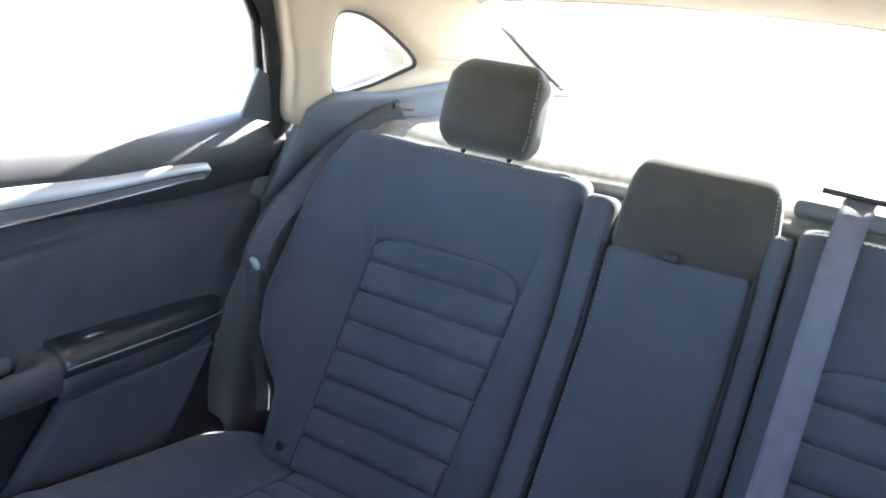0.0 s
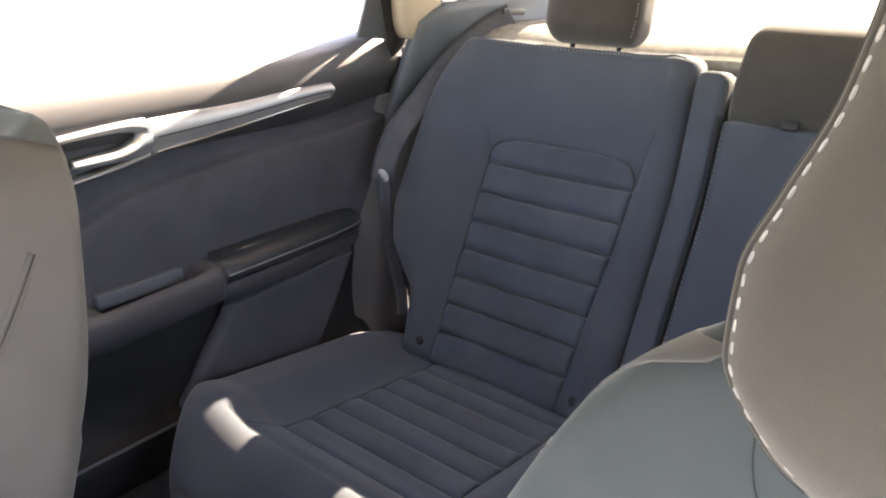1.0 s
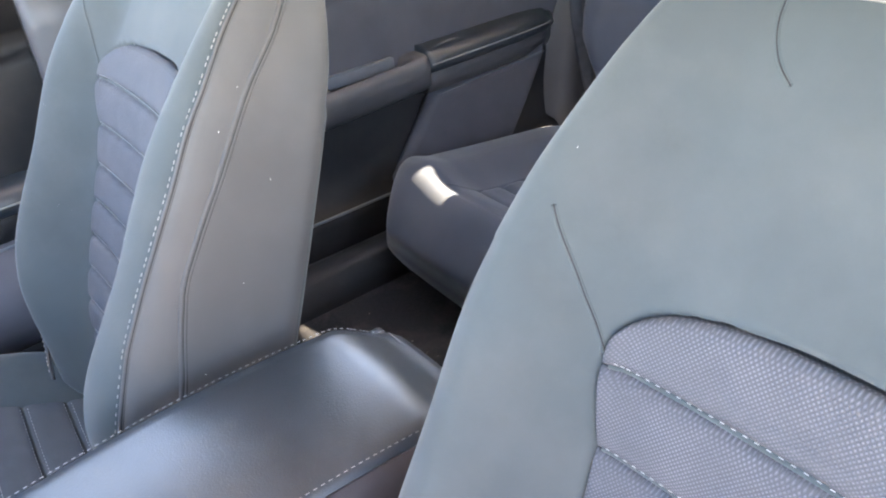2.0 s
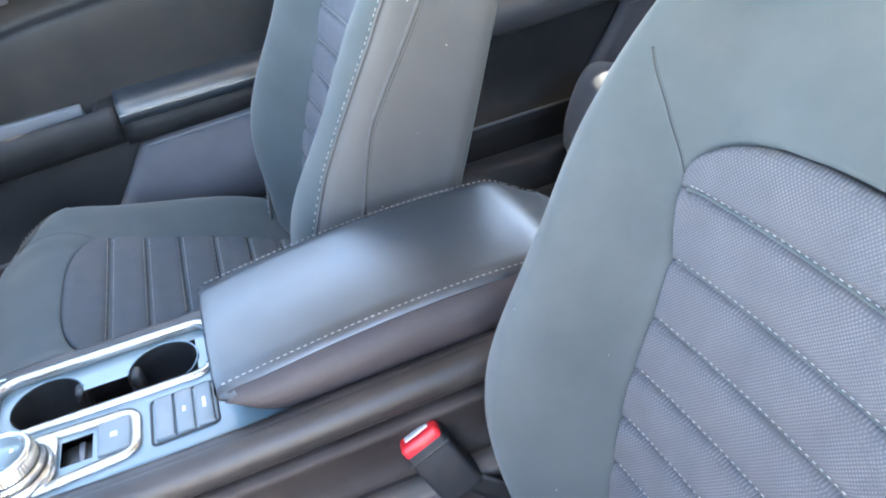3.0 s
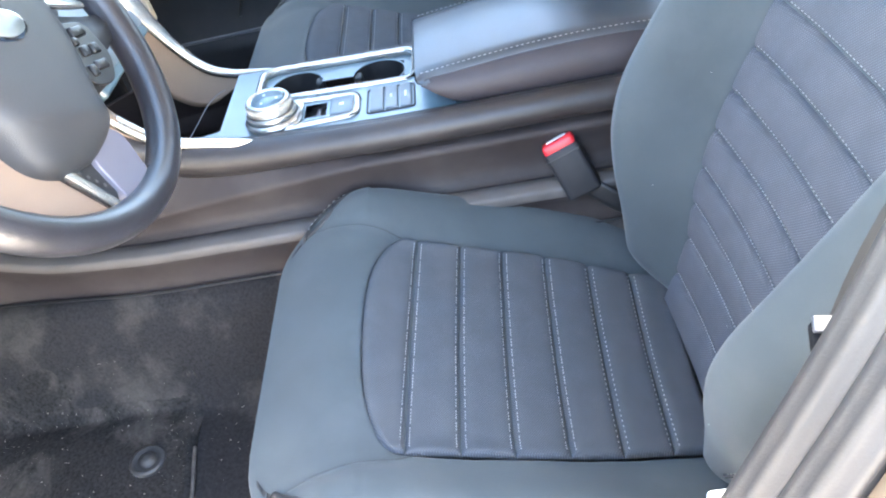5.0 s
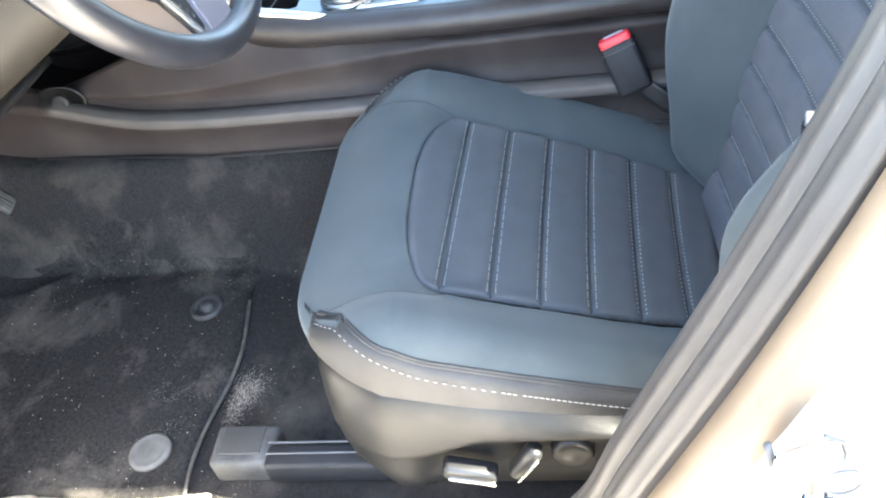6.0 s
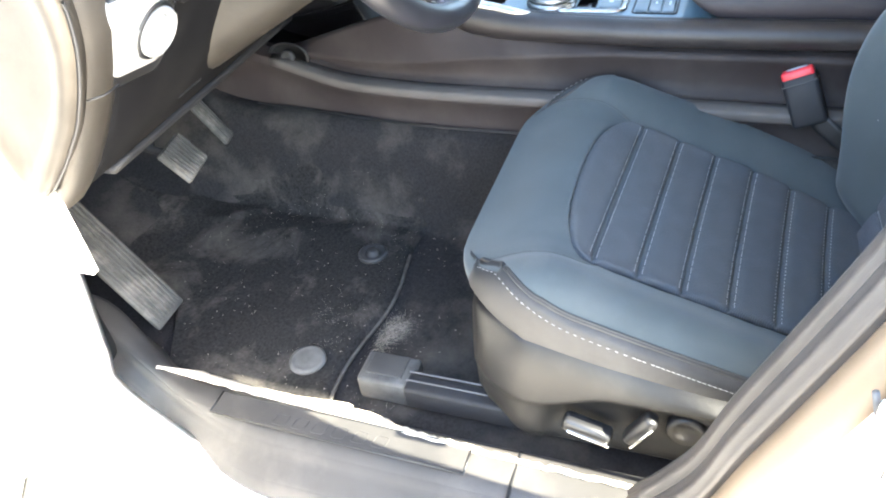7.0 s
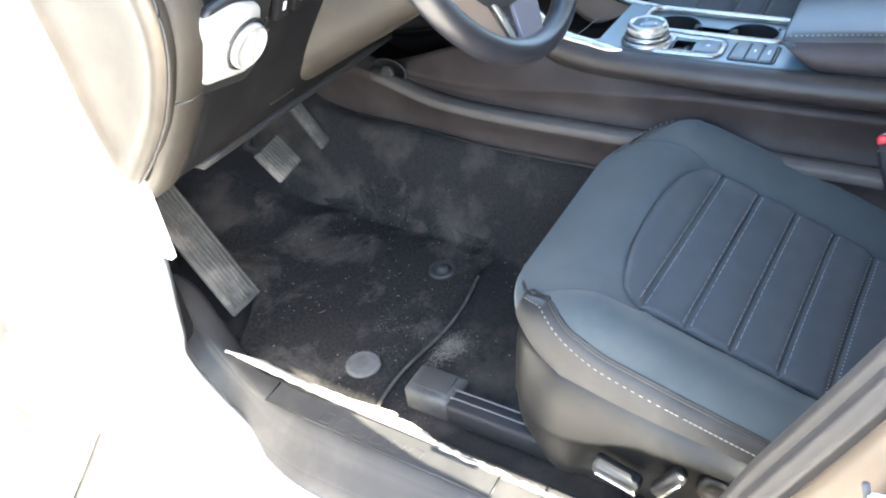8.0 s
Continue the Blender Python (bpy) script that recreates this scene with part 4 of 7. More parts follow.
kick = prism(rounded([(0.818, 0.634), (0.782, 0.632), (0.778, 0.574), (0.858, 0.578)], 0.012), 0.02, Matrix(((0, 0, -1, 0.675), (1, 0, 0, 0), (0, 1, 0, 0), (0, 0, 0, 1))), 0.003)
part_bm("edge_strip_foot", kick, BEIGE, right_door, "cream foot of the front strip", smooth=False)
part("bin_lip", *tube(smooth_path([(0.738, 0.86, 0.482), (0.736, 0.78, 0.484), (0.736, 0.68, 0.487), (0.738, 0.57, 0.490)], 20), 0.0035), SOFT, right_door, "upper lip of the door bin")
part("panel_seam", *tube([(0.7655, 0.580, 0.650), (0.765, 0.600, 0.60), (0.764, 0.634, 0.515)], 0.0016), BLACK, right_door)

# centre pillars between the doors
for sign in (1, -1):
    b = thing("centre_pillar", "black lower and beige upper trim of the centre door pillar", "pillar trim", kind="structure")
    dy = 0.0 if sign > 0 else -0.03
    g = []
    for z in np.linspace(0.38, 0.98, 14):
        ya = -0.055 + dy - 0.02 * (z - 0.4) + (0.02 if sign > 0 else 0.16 * sm((0.75 - z) / 0.3))
        g.append([(sign * x, y, z) for x, y in [(0.735, -0.24 + dy), (0.722, -0.225 + dy), (0.715, -0.15 + dy), (0.720, ya - 0.012), (0.735, ya)]])
    v, f = slab(g, lambda p: (sign * 0.03, 0, 0))
    part("lower_cover", v, f, SOFT, b)
    g = []
    for z in np.linspace(0.98, 1.345, 10):
        u = (z - 0.98) / 0.365
        g.append([(sign * (x - 0.12 * u), y - 0.10 * u, z) for x, y in [(0.735, -0.20 + dy), (0.720, -0.19 + dy), (0.715, -0.14 + dy), (0.720, -0.085 + dy), (0.735, -0.075 + dy)]])
    v, f = slab(g, lambda p: (sign * 0.03, 0, 0))
    part("upper_cover", v, f, BEIGE, b)

# painted rear body behind the cabin
rear_body = thing("rear_body", "white painted rear wings and boot lid of the car", "car body", kind="structure")
for sign in (1, -1):
    g = [[(sign * (0.86 - 0.10 * sm((z - 0.8) / 0.35) - 0.04 * sm((-y - 1.9) / 0.5)), y, z) for z in np.linspace(0.30, 1.02 + 0.07 * sm((-y - 1.2) / 0.1), 10)] for y in np.linspace(-0.98, -2.45, 16)]
    v, f = slab(g, lambda p: (-sign * 0.01, 0, 0))
    part("wing", v, f, WHITE, rear_body)
    g = [[(sign * (0.805 - 0.105 * k / 4), y, 1.085 - 0.01 * k / 4 + 0.02 * sm((-y - 1.3) / 0.5)) for k in range(5)] for y in np.linspace(-1.26, -2.1, 12)]
    v, f = slab(g, lambda p: (0, 0, -0.01))
    part("shoulder", v, f, WHITE, rear_body)
    g = [[(sign * (0.86 - 0.10 * sm((z - 0.8) / 0.35)), y, z) for z in np.linspace(0.05, 0.34, 4)] for y in np.linspace(-2.45, 0.98, 16)]
    v, f = slab(g, lambda p: (-sign * 0.01, 0, 0))
    if sign > 0:
        part("rocker", v, f, WHITE, rear_body)
g = [[(x, -2.45 + 0.06 * (1 - abs(z - 0.7)), z) for z in np.linspace(0.30, 1.12, 8)] for x in np.linspace(-0.84, 0.84, 10)]
v, f = slab(g, lambda p: (0, -0.01, 0))
part("tail", v, f, WHITE, rear_body)
g = [[(x, y, 1.135 - 0.01 * (-y - 2.05)) for x in np.linspace(-0.80, 0.80, 10)] for y in np.linspace(-2.05, -2.45, 5)]
v, f = slab(g, lambda p: (0, 0, -0.01))
part("boot_lid", v, f, WHITE, rear_body)
for sign in (1, -1):
    g = [[(sign * 0.705, y, z) for z in np.linspace(0.32, 1.065, 5)] for y in np.linspace(-1.24, -2.4, 6)]
    v, f = slab(g, lambda p: (sign * 0.01, 0, 0))
    part("boot_side", v, f, BLACK, rear_body)
g = [[(x, y, 0.31) for x in np.linspace(-0.84, 0.84, 6)] for y in np.linspace(-0.9, -2.45, 6)]
v, f = slab(g, lambda p: (0, 0, -0.01))
part("boot_floor", v, f, BLACK, rear_body)

# ---- front seats ----


LINTS = []


def front_seat(label, group, BACK_PITCH, side_line, welt_line, shift):
    """Origin at the back of the cushion on the seat's middle line; x to the car's right, y forward. shift: how far up the backrest its insert sits."""
    seat = thing("front_seat", label, "car seat", group)
    ruck = random.Random(int(BACK_PITCH * 10))

    driver = shift < 0.03
    # cushion
    pw = lambda s: lerp([(-0.02, 0.124), (0.05, 0.130), (0.126, 0.140), (0.2, 0.145), (0.309, 0.149)], s)

    def nose(x):
        if x is None:
            return -0.1488, 0.1488
        return 0.309 + 0.061 * max(0.0, 1 - (abs(x) / 0.149) ** 2.6) ** (1 / 2.6)

    def cplain(x, s):
        a = abs(x)
        z = -0.006 + 0.006 * (a / 0.14) ** 2
        hw = 0.245
        z += (0.040 + 0.010 * sm(s / 0.2)) * sm((a - 0.125) / (hw - 0.125) * 1.15) * (1 - 0.55 * sm((s - 0.30) / 0.15))
        z -= 0.055 * sm((s - 0.36) / 0.16)
        if not driver:
            z += 0.030 * sm((x - 0.13) / 0.09) * (1 - sm((s - 0.04) / 0.30))
        z += 0.008 * sm((s - 0.30) / 0.07) * (1 - sm((s - 0.40) / 0.08))
        return z + 0.0012 * noise.noise((x * 11, s * 11, BACK_PITCH)) * sm((s + 0.02) / 0.05)

    def skew(x):
        return 0.0105 - 0.066 * x if driver else 0.0

    def ctop(x, s):
        # the cloth dips under the insert and pulls in along the corner seams
        e = min(pw(s) - abs(x), nose(x) - s if abs(x) < 0.149 else -1.0)
        z = cplain(x, s) - 0.016 * sm((e + 0.002) / 0.005)
        d = abs(abs(x) - lerp([(0.32, 0.150), (0.35, 0.160), (0.38, 0.166), (0.41, 0.174), (0.445, 0.180)], s))
        return z - (0.0035 * math.exp(-(d / 0.012) ** 2) * sm((s - 0.315) / 0.02) if s > 0.31 else 0.0)

    chw = [(0, 0.222), (0.12, 0.243), (0.28, 0.249), (0.38, 0.244), (0.47, 0.230)]
    CM = Matrix.Translation((0, -0.06, 0.475)) @ pose(0, 0, 0, 18.0, 0, 0)

    def to(mx, vf):
        return [mx @ Vector(p) for p in vf[0]], vf[1]

    pad = Pad(-0.02, 0.468, lambda s: -lerp(chw, s), lambda s: lerp(chw, s), ctop, lambda s: -0.085 + 0.038 * sm((s - 0.28) / 0.16), 0.03, 0.095, 3.5, 1.15)
    cushion = part("cushion", *to(CM, pad.build(150, 230)), FABRIC, seat)
    seams = [0.000, 0.048, 0.100, 0.153, 0.206, 0.257, 0.309]
    RISE = 0.0075
    lean = lambda vf: ([CM @ Vector((p[0], p[1] + skew(p[0]) * sm((0.375 - p[1]) / 0.075), p[2])) for p in vf[0]], vf[1])
    for a, b in zip(seams, seams[1:]):
        part("channel", *lean(rib(cplain, a + 0.0003, b - 0.0003, lambda s: -pw(s), pw, RISE, sink=0.0012, p=5.0)), MESH, cushion)
    part("channel", *lean(crown(cplain, 0.3093, nose, RISE - 0.001, sink=0.0012)), MESH, cushion)
    for s in seams[1:]:
        path = [CM @ Vector((x, s + skew(x), cplain(x, s) - RISE * 0.08)) for x in np.linspace(-pw(s) + 0.003, pw(s) - 0.003, 40)]
        part("groove", *tube(path, 0.0019), FABRIC, cushion)
        for off, up in ((-0.0044, 0.70), (0.0044, 0.70)):
            path = [CM @ Vector((x, s + off + skew(x), cplain(x, s + off) + RISE * up + 0.0005)) for x in np.linspace(-pw(s) + 0.006, pw(s) - 0.006, 40)]
            part("stitching", *dashes(path, 0.0030, 0.0009, 0.00045), THREAD_DIM, cushion, "pale stitching across the insert")
    for sx in (1, -1):
        line = [(sx * x, s) for x, s in [(0.150, 0.322), (0.158, 0.345), (0.164, 0.372), (0.170, 0.400), (0.178, 0.428), (0.182, 0.446)]]
        sew("corner_seam", *face_path(pad, CM, line, 30), FABRIC, cushion, 0.0024, 0.0004, 0.0004)
        # stitched side seam over the side panel, whose warm grey holds warmer light
        def on_side(s, q, lift=0.0):
            """A point of the rounded flank at the share q of its height, and its outward direction there."""
            def at(s, q):
                f_, mid_, hw_, b_, zm_ = pad.middle(s)
                x = mid_ + sx * hw_ * (1 - abs(q) ** pad.n) ** (1 / pad.n)
                return Vector((x, s, zm_ + q * f_ * (pad.top(x, s) - zm_ if q > 0 else zm_ - b_)))
            n = (at(s + 0.002, q) - at(s - 0.002, q)).cross(at(s, q + 0.01) - at(s, q - 0.01)).normalized() * sx
            if n.x * sx < 0:
                n = -n
            return CM @ (at(s, q) + n * lift), CM.to_3x3() @ n

        def seam_share(s):
            f_, mid_, hw_, b_, zm_ = pad.middle(s)
            w_ = max(0.0, min(1.0, (s - 0.33) / 0.12)) ** 1.6
            low = (0.010 - 0.002 * sm((s - 0.2) / 0.2) - zm_) / (f_ * (pad.top(mid_ + sx * hw_, s) - zm_))
            return (1 - w_) * max(0.1, min(0.8, low)) + w_ * 0.76

        run = [0.456 * (1 - (1 - i / 99) ** 1.6) for i in range(100)]
        skin, back_skin = [], []
        for s in run:
            qs = np.linspace(seam_share(s), -0.82, 12)
            skin.append([on_side(s, q, 0.0012 - 0.0024 * sm((s - 0.440) / 0.012))[0] for q in qs])
            back_skin.append([on_side(s, q, -0.002)[0] for q in qs])
        v, f = slab(skin, lambda p: (0, 0, 0))
        k = len(v) // 2
        part("side_panel", v[:k] + [p for r in back_skin for p in r], f, SIDE_CLOTH, cushion, "side panel of the cushion, warmer light in its grey colour")
        spots = [on_side(s, seam_share(s) + 0.01, 0.0008 - 0.0026 * sm((s - 0.424) / 0.014)) for s in run[1:-13]]
        sew("side_welt", [p for p, n in spots], [n for p, n in spots], SIDE_CLOTH, cushion, 0.0032, 0.0009, 0.0006)
        path = [on_side(s, seam_share(s) - 0.13, 0.0027)[0] for s in run[1:-11]]
        part("side_seam", *dashes(smooth_path(path, 50), 0.0042, 0.0010, 0.0006), THREAD, cushion, "pale stitching along the side")

    # backrest
    half = [(0.0, 0.088), (0.10, 0.097), (0.14, 0.104), (0.18, 0.112), (0.23, 0.121), (0.33, 0.128), (0.393, 0.137), (0.45, 0.138)]
    bw = lambda s: lerp(half, s - shift)
    TOPSEAM = 0.393 + shift

    def arch(x):
        if x is None:
            return -0.1367, 0.1367
        return TOPSEAM + 0.054 * max(0.0, 1 - (abs(x) / 0.137) ** 3.0) ** (1 / 3.0)

    def bplain(x, s):
        a = abs(x)
        z = 0.010 * (a / 0.14) ** 2 - 0.006
        B = lerp([(0.0, 0.040), (0.10, 0.072), (0.20, 0.086), (0.35, 0.070), (0.45, 0.054), (0.60, 0.036)], s)
        z += B * (1.0 if driver else 0.84) * sm((a - min(0.120, bw(s) - 0.010)) / 0.078)
        z -= 0.055 * sm((s - 0.40) / 0.28)
        z += 0.012 * sm((s - 0.05) / 0.1) * (1 - sm((s - 0.15) / 0.2))
        return z + 0.0012 * noise.noise((x * 9, s * 9, BACK_PITCH + 3))

    def btop(x, s):
        e = min(bw(s) - abs(x), arch(x) - s if abs(x) < 0.137 else (TOPSEAM - s))
        z = bplain(x, s) - 0.016 * sm((e + 0.002) / 0.005)
        if s > TOPSEAM - 0.01:
            d = abs(abs(x) - lerp([(TOPSEAM, 0.137), (TOPSEAM + 0.03, 0.151), (TOPSEAM + 0.075, 0.173)], s))
            z -= 0.003 * math.exp(-(d / 0.012) ** 2) * (1 - sm((s - TOPSEAM - 0.05) / 0.03))
        return z

    bhw = [(-0.02, 0.172), (0.04, 0.196), (0.11, 0.224), (0.22, 0.236), (0.38, 0.232), (0.48, 0.221), (0.56, 0.201), (0.60, 0.186), (0.650, 0.155)]
    a_ = radians(BACK_PITCH)
    # local z of the pad is the seat's forward side
    BM = Matrix.Translation((0, -0.052, 0.495)) @ Matrix(((-1, 0, 0, 0), (0, -math.sin(a_), math.cos(a_), 0), (0, math.cos(a_), math.sin(a_), 0), (0, 0, 0, 1)))
    tall = 0.0 if driver else 0.034
    pad = Pad(-0.03, 0.648 + tall, lambda s: -lerp(bhw, s - tall * sm((s - 0.25) / 0.25)), lambda s: lerp(bhw, s - tall * sm((s - 0.25) / 0.25)), btop, lambda s: -0.114 + 0.02 * sm((s - 0.5) / 0.16), 0.04, 0.055, 6.0, 0.5)
    back = part("backrest", *to(BM, pad.build(190, 250)), FABRIC, seat)
    # flecks of lint lying on the cloth
    for k in range(14):
        s, x = ruck.uniform(0.06, 0.56), ruck.uniform(-0.19, 0.19)
        LINTS.append((seat, BM @ Vector((x, s, pad.face(x, s) + 0.0004 + (0.022 if abs(x) < 0.14 and s < 0.44 else 0))), ruck.uniform(0.0003, 0.0005)))
    for k in range(6):
        s, z = ruck.uniform(0.10, 0.50), ruck.uniform(-0.06, 0.02)
        for sx in (1, -1):
            LINTS.append((seat, BM @ Vector((pad.side(s, z, sx) + sx * 0.0018, s, z)), ruck.uniform(0.0004, 0.0008)))
    seams = [s for s in (-0.022 + shift, 0.026 + shift, 0.074 + shift, 0.117 + shift, 0.158 + shift, 0.199 + shift, 0.242 + shift, 0.288 + shift, 0.338 + shift, TOPSEAM)]
    if shift > 0.03:
        seams = [-0.022] + seams
    RISE_B = 0.0070
    for a, b in zip(seams, seams[1:]):
        part("channel", *to(BM, rib(bplain, a + 0.0003, b - 0.0003, lambda s: -bw(s), bw, RISE_B, sink=0.0014, p=4.2)), MESH_BACK, back)
    part("channel", *to(BM, crown(bplain, TOPSEAM + 0.0003, arch, RISE_B - 0.001, sink=0.0014)), MESH_BACK, back)
    for s in seams[1:]:
        path = [BM @ Vector((x, s, bplain(x, s) - RISE_B * 0.08)) for x in np.linspace(-bw(s) + 0.003, bw(s) - 0.003, 40)]
        part("groove", *tube(path, 0.0019, up=(0, 1, 0)), FABRIC, back)
        for off in (0.0044,):
            path = [BM @ Vector((x, s + off, bplain(x, s + off) + RISE_B * 0.72 + 0.0006)) for x in np.linspace(-bw(s) + 0.008, bw(s) - 0.008, 40)]
            part("stitching", *dashes(path, 0.0028, 0.0011, 0.00045, up=(0, 1, 0)), THREAD_DIM, back, "pale stitching across the insert")
    for sx in (1, -1):
        line = [(sx * x, s + shift) for x, s in [(0.1365, 0.396), (0.144, 0.415), (0.153, 0.433), (0.161, 0.449), (0.170, 0.466), (0.178, 0.480)]]
        sew("panel_seam", *face_path(pad, BM, line, 30), FABRIC, back, 0.0024, 0.0004, 0.0004)
        line = [(sx * x, s) for x, s in [(0.102, 0.566), (0.113, 0.576), (0.121, 0.590), (0.124, 0.606), (0.122, 0.622)]]
        sew("upper_seam", *face_path(pad, BM, line, 20), FABRIC, back, 0.0022, 0.0003, 0.0003)
        # warm grey side panel behind the stitched line, with a welt that divides it
        rows = []
        for s in np.linspace(0.02, 0.632 + tall, 90):
            f, mid_, hw_, b_, zm_ = pad.middle(s)
            z0 = min(lerp(side_line, s) - 0.004, zm_ + 0.9 * f * (pad.top(mid_ + sx * hw_, s) - zm_))
            z1 = zm_ - 0.86 * f * (zm_ - b_)
            rows.append([BM @ Vector((pad.side(s, z, sx) + sx * 0.0012, s, z)) for z in np.linspace(z0, z1, 14)])
        part("side_panel", *slab(rows, lambda p: (sx * 0.003, 0, 0)), BACK_SIDE, back, "warm grey vinyl side panel of the backrest")
        path = []
        for s in np.linspace(0.03, 0.575 + tall, 120):
            z = lerp(side_line, s) - 0.001
            path.append(BM @ Vector((pad.side(s, z, sx) + sx * 0.0016, s, z)))
        part("side_stitching", *dashes(path, 0.0040, 0.0018, 0.0006, up=(0, 1, 0)), THREAD, back, "pale heavy stitching along the side")
        path, out = [], []
        for s in np.linspace(0.02, 0.592 + tall, 90):
            z = lerp(side_line, s) - 0.0055
            path.append(BM @ Vector((pad.side(s, z, sx) + sx * 0.0012, s, z)))
            out.append(Vector((-sx, 0.2, 0)).normalized())
        sew("front_welt", path, out, BACK_SIDE, back, 0.0030, 0.0008)
        path, out = [], []
        for s in np.linspace(0.03, 0.60, 90):
            z = lerp(welt_line, s)
            path.append(BM @ Vector((pad.side(s, z, sx) + sx * 0.0012, s, z)))
            out.append(Vector((-sx, 0, 0)))
        sew("side_welt", path, out, BACK_SIDE, back, 0.0046, 0.0011)
    # headrest, leaning forward of the backrest
    def htop(x, s):
        return 0.046 - 0.014 * ((s - 0.088) / 0.1) ** 2 - 0.30 * x * x
    HM = BM @ Matrix.Translation((0, 0.608 + tall, 0.027)) @ pose(0, 0, 0, 17.0, 0, 0)
    hh = [(0, 0.103), (0.027, 0.110), (0.048, 0.118), (0.070, 0.117), (0.090, 0.110), (0.113, 0.1015), (0.130, 0.0985), (0.150, 0.096), (0.190, 0.079)]
    pad = Pad(0.0, 0.190, lambda s: -lerp(hh, s), lambda s: lerp(hh, s), htop, lambda s: -0.060, 0.042, 0.055, 4.0, 0.55)
    head = part("headrest", *to(HM, pad.build(70, 120)), HEADCLOTH, seat)
    for sx in (1, -1):
        path, out = [], []
        for s in np.linspace(0.016, 0.172, 50):
            path.append(HM @ Vector((pad.side(s, 0.018, sx) + sx * 0.0004, s, 0.018)))
            out.append(Vector((-sx, 0.3, 0)).normalized())
        sew("head_welt", path, out, HEADCLOTH, head, 0.0032, 0.0007)
        path = [HM @ Vector((pad.side(s, 0.024, sx) + sx * 0.0006, s, 0.024)) for s in np.linspace(0.018, 0.172, 60)]
        part("head_stitching", *dashes(path, 0.0034, 0.0026, 0.0005, up=(0, 1, 0)), THREAD_DIM, head, "pale heavy stitching along the headrest")
    return seat


def side_shield(seat, sx):
    rows = []
    for y in np.linspace(-0.14, 0.372, 60):
        top = 0.478 + 0.075 * sm((y + 0.1) / 0.45)
        edge = 1 - sm((y - 0.29) / 0.06)
        low = 0.395 + 0.020 * sm((y - 0.30) / 0.05)
        x = 0.252 - 0.030 * sm((y - 0.30) / 0.075) - 0.02 * sm((y - 0.350) / 0.03)
        # hand recess round the switches, open to the back
        rec = 0.018 * sm((0.292 - y) / 0.030)
        zr = min(0.466 + 0.026 * sm((0.290 - y) / 0.085), top - 0.016)
        pr = [(x - 0.045, top + 0.002), (x - 0.012, top + 0.004), (x - 0.002, top - 0.006), (x + 0.006, (top + zr) / 2), (x + 0.010, zr + 0.006), (x + 0.010, zr + 0.001), (x + 0.007 - rec * 0.6, zr - 0.004), (x + 0.006 - rec, zr - 0.012), (x + 0.005 - rec, (zr + low) / 2), (x + 0.004 - rec * 0.9, low + 0.016), (x + 0.003 - rec * 0.3, low + 0.006), (x - 0.006, low), (x - 0.05, low)]
        rows.append([(sx * a, y, b) for a, b in pr])
    v, f = slab(rows, lambda p: (-sx * 0.008, 0, 0))
    sh = part("side_shield", v, f, LEATHER_GREY, seat, "dusty black plastic seat side shield")
    for nm, cy, cz, w_, h_, tilt_ in (("seat_switch", 0.232, 0.438, 0.056, 0.019, 17), ("recline_switch", 0.176, 0.455, 0.050, 0.016, -60)):
        bm = rbox(0, 0, 0, 0.020, w_, h_, 0.006, m=pose(0, 0, 0, tilt_, 0, 0))
        bmesh.ops.translate(bm, vec=(sx * 0.258, cy, cz), verts=bm.verts)
        part_bm(nm, bm, SWITCH, sh, "glossy black seat switch")
        bm = rbox(0, 0, 0, 0.004, w_ * 0.86, 0.003, 0.001, m=pose(0, 0, 0, tilt_, 0, 0))
        bmesh.ops.translate(bm, vec=(sx * 0.2675, cy - 0.002, cz - h_ * 0.33), verts=bm.verts)
        part_bm("switch_edge", bm, CHROME, sh, "bright lower edge of a switch")
    m = Matrix.Translation((sx * 0.241, 0.130, 0.452)) @ pose(0, 0, 0, 0, sx * 90, 0)
    part("lumbar_switch", *disc(0, 0, 0, [(0.021, 0), (0.021, 0.008), (0.018, 0.012), (0.012, 0.008), (0.003, 0.007)], m), SWITCH, sh)
    # rail with its end cap
    bm = rbox(sx * 0.215, 0.36, 0.385, 0.030, 0.22, 0.034, 0.005)
    part_bm("seat_rail", bm, PLASTIC, seat)
    bm = rbox(sx * 0.198, 0.50, 0.380, 0.052, 0.075, 0.040, 0.006, m=None)
    part_bm("rail_cap", bm, RAILCAP, seat, "scuffed dark grey rail end cap")
    part_bm("cap_lid", rbox(sx * 0.194, 0.503, 0.4005, 0.036, 0.050, 0.003, 0.0012), PLASTIC_BROWN, seat)
    for o in (-0.008, 0.006):
        part_bm("rail_slot", rbox(sx * 0.205 + o, 0.41, 0.402, 0.0022, 0.12, 0.003, 0.0008), GUNMETAL, seat)
    part_bm("inner_rail_end", rbox(-sx * 0.198, 0.492, 0.384, 0.022, 0.022, 0.026, 0.004), CLIP_GREY, seat, "scuffed end of the inner rail")
    part_bm("inner_rail_slot", rbox(-sx * 0.198, 0.5025, 0.386, 0.010, 0.003, 0.012, 0.001), BLACK, seat)
    part_bm("inner_rail", rbox(-sx * 0.20, 0.20, 0.385, 0.034, 0.56, 0.030, 0.004), PLASTIC, seat)
    part_bm("seat_pan", rbox(0, 0.12, 0.415, 0.40, 0.42, 0.05, 0.012), BLACK, seat)


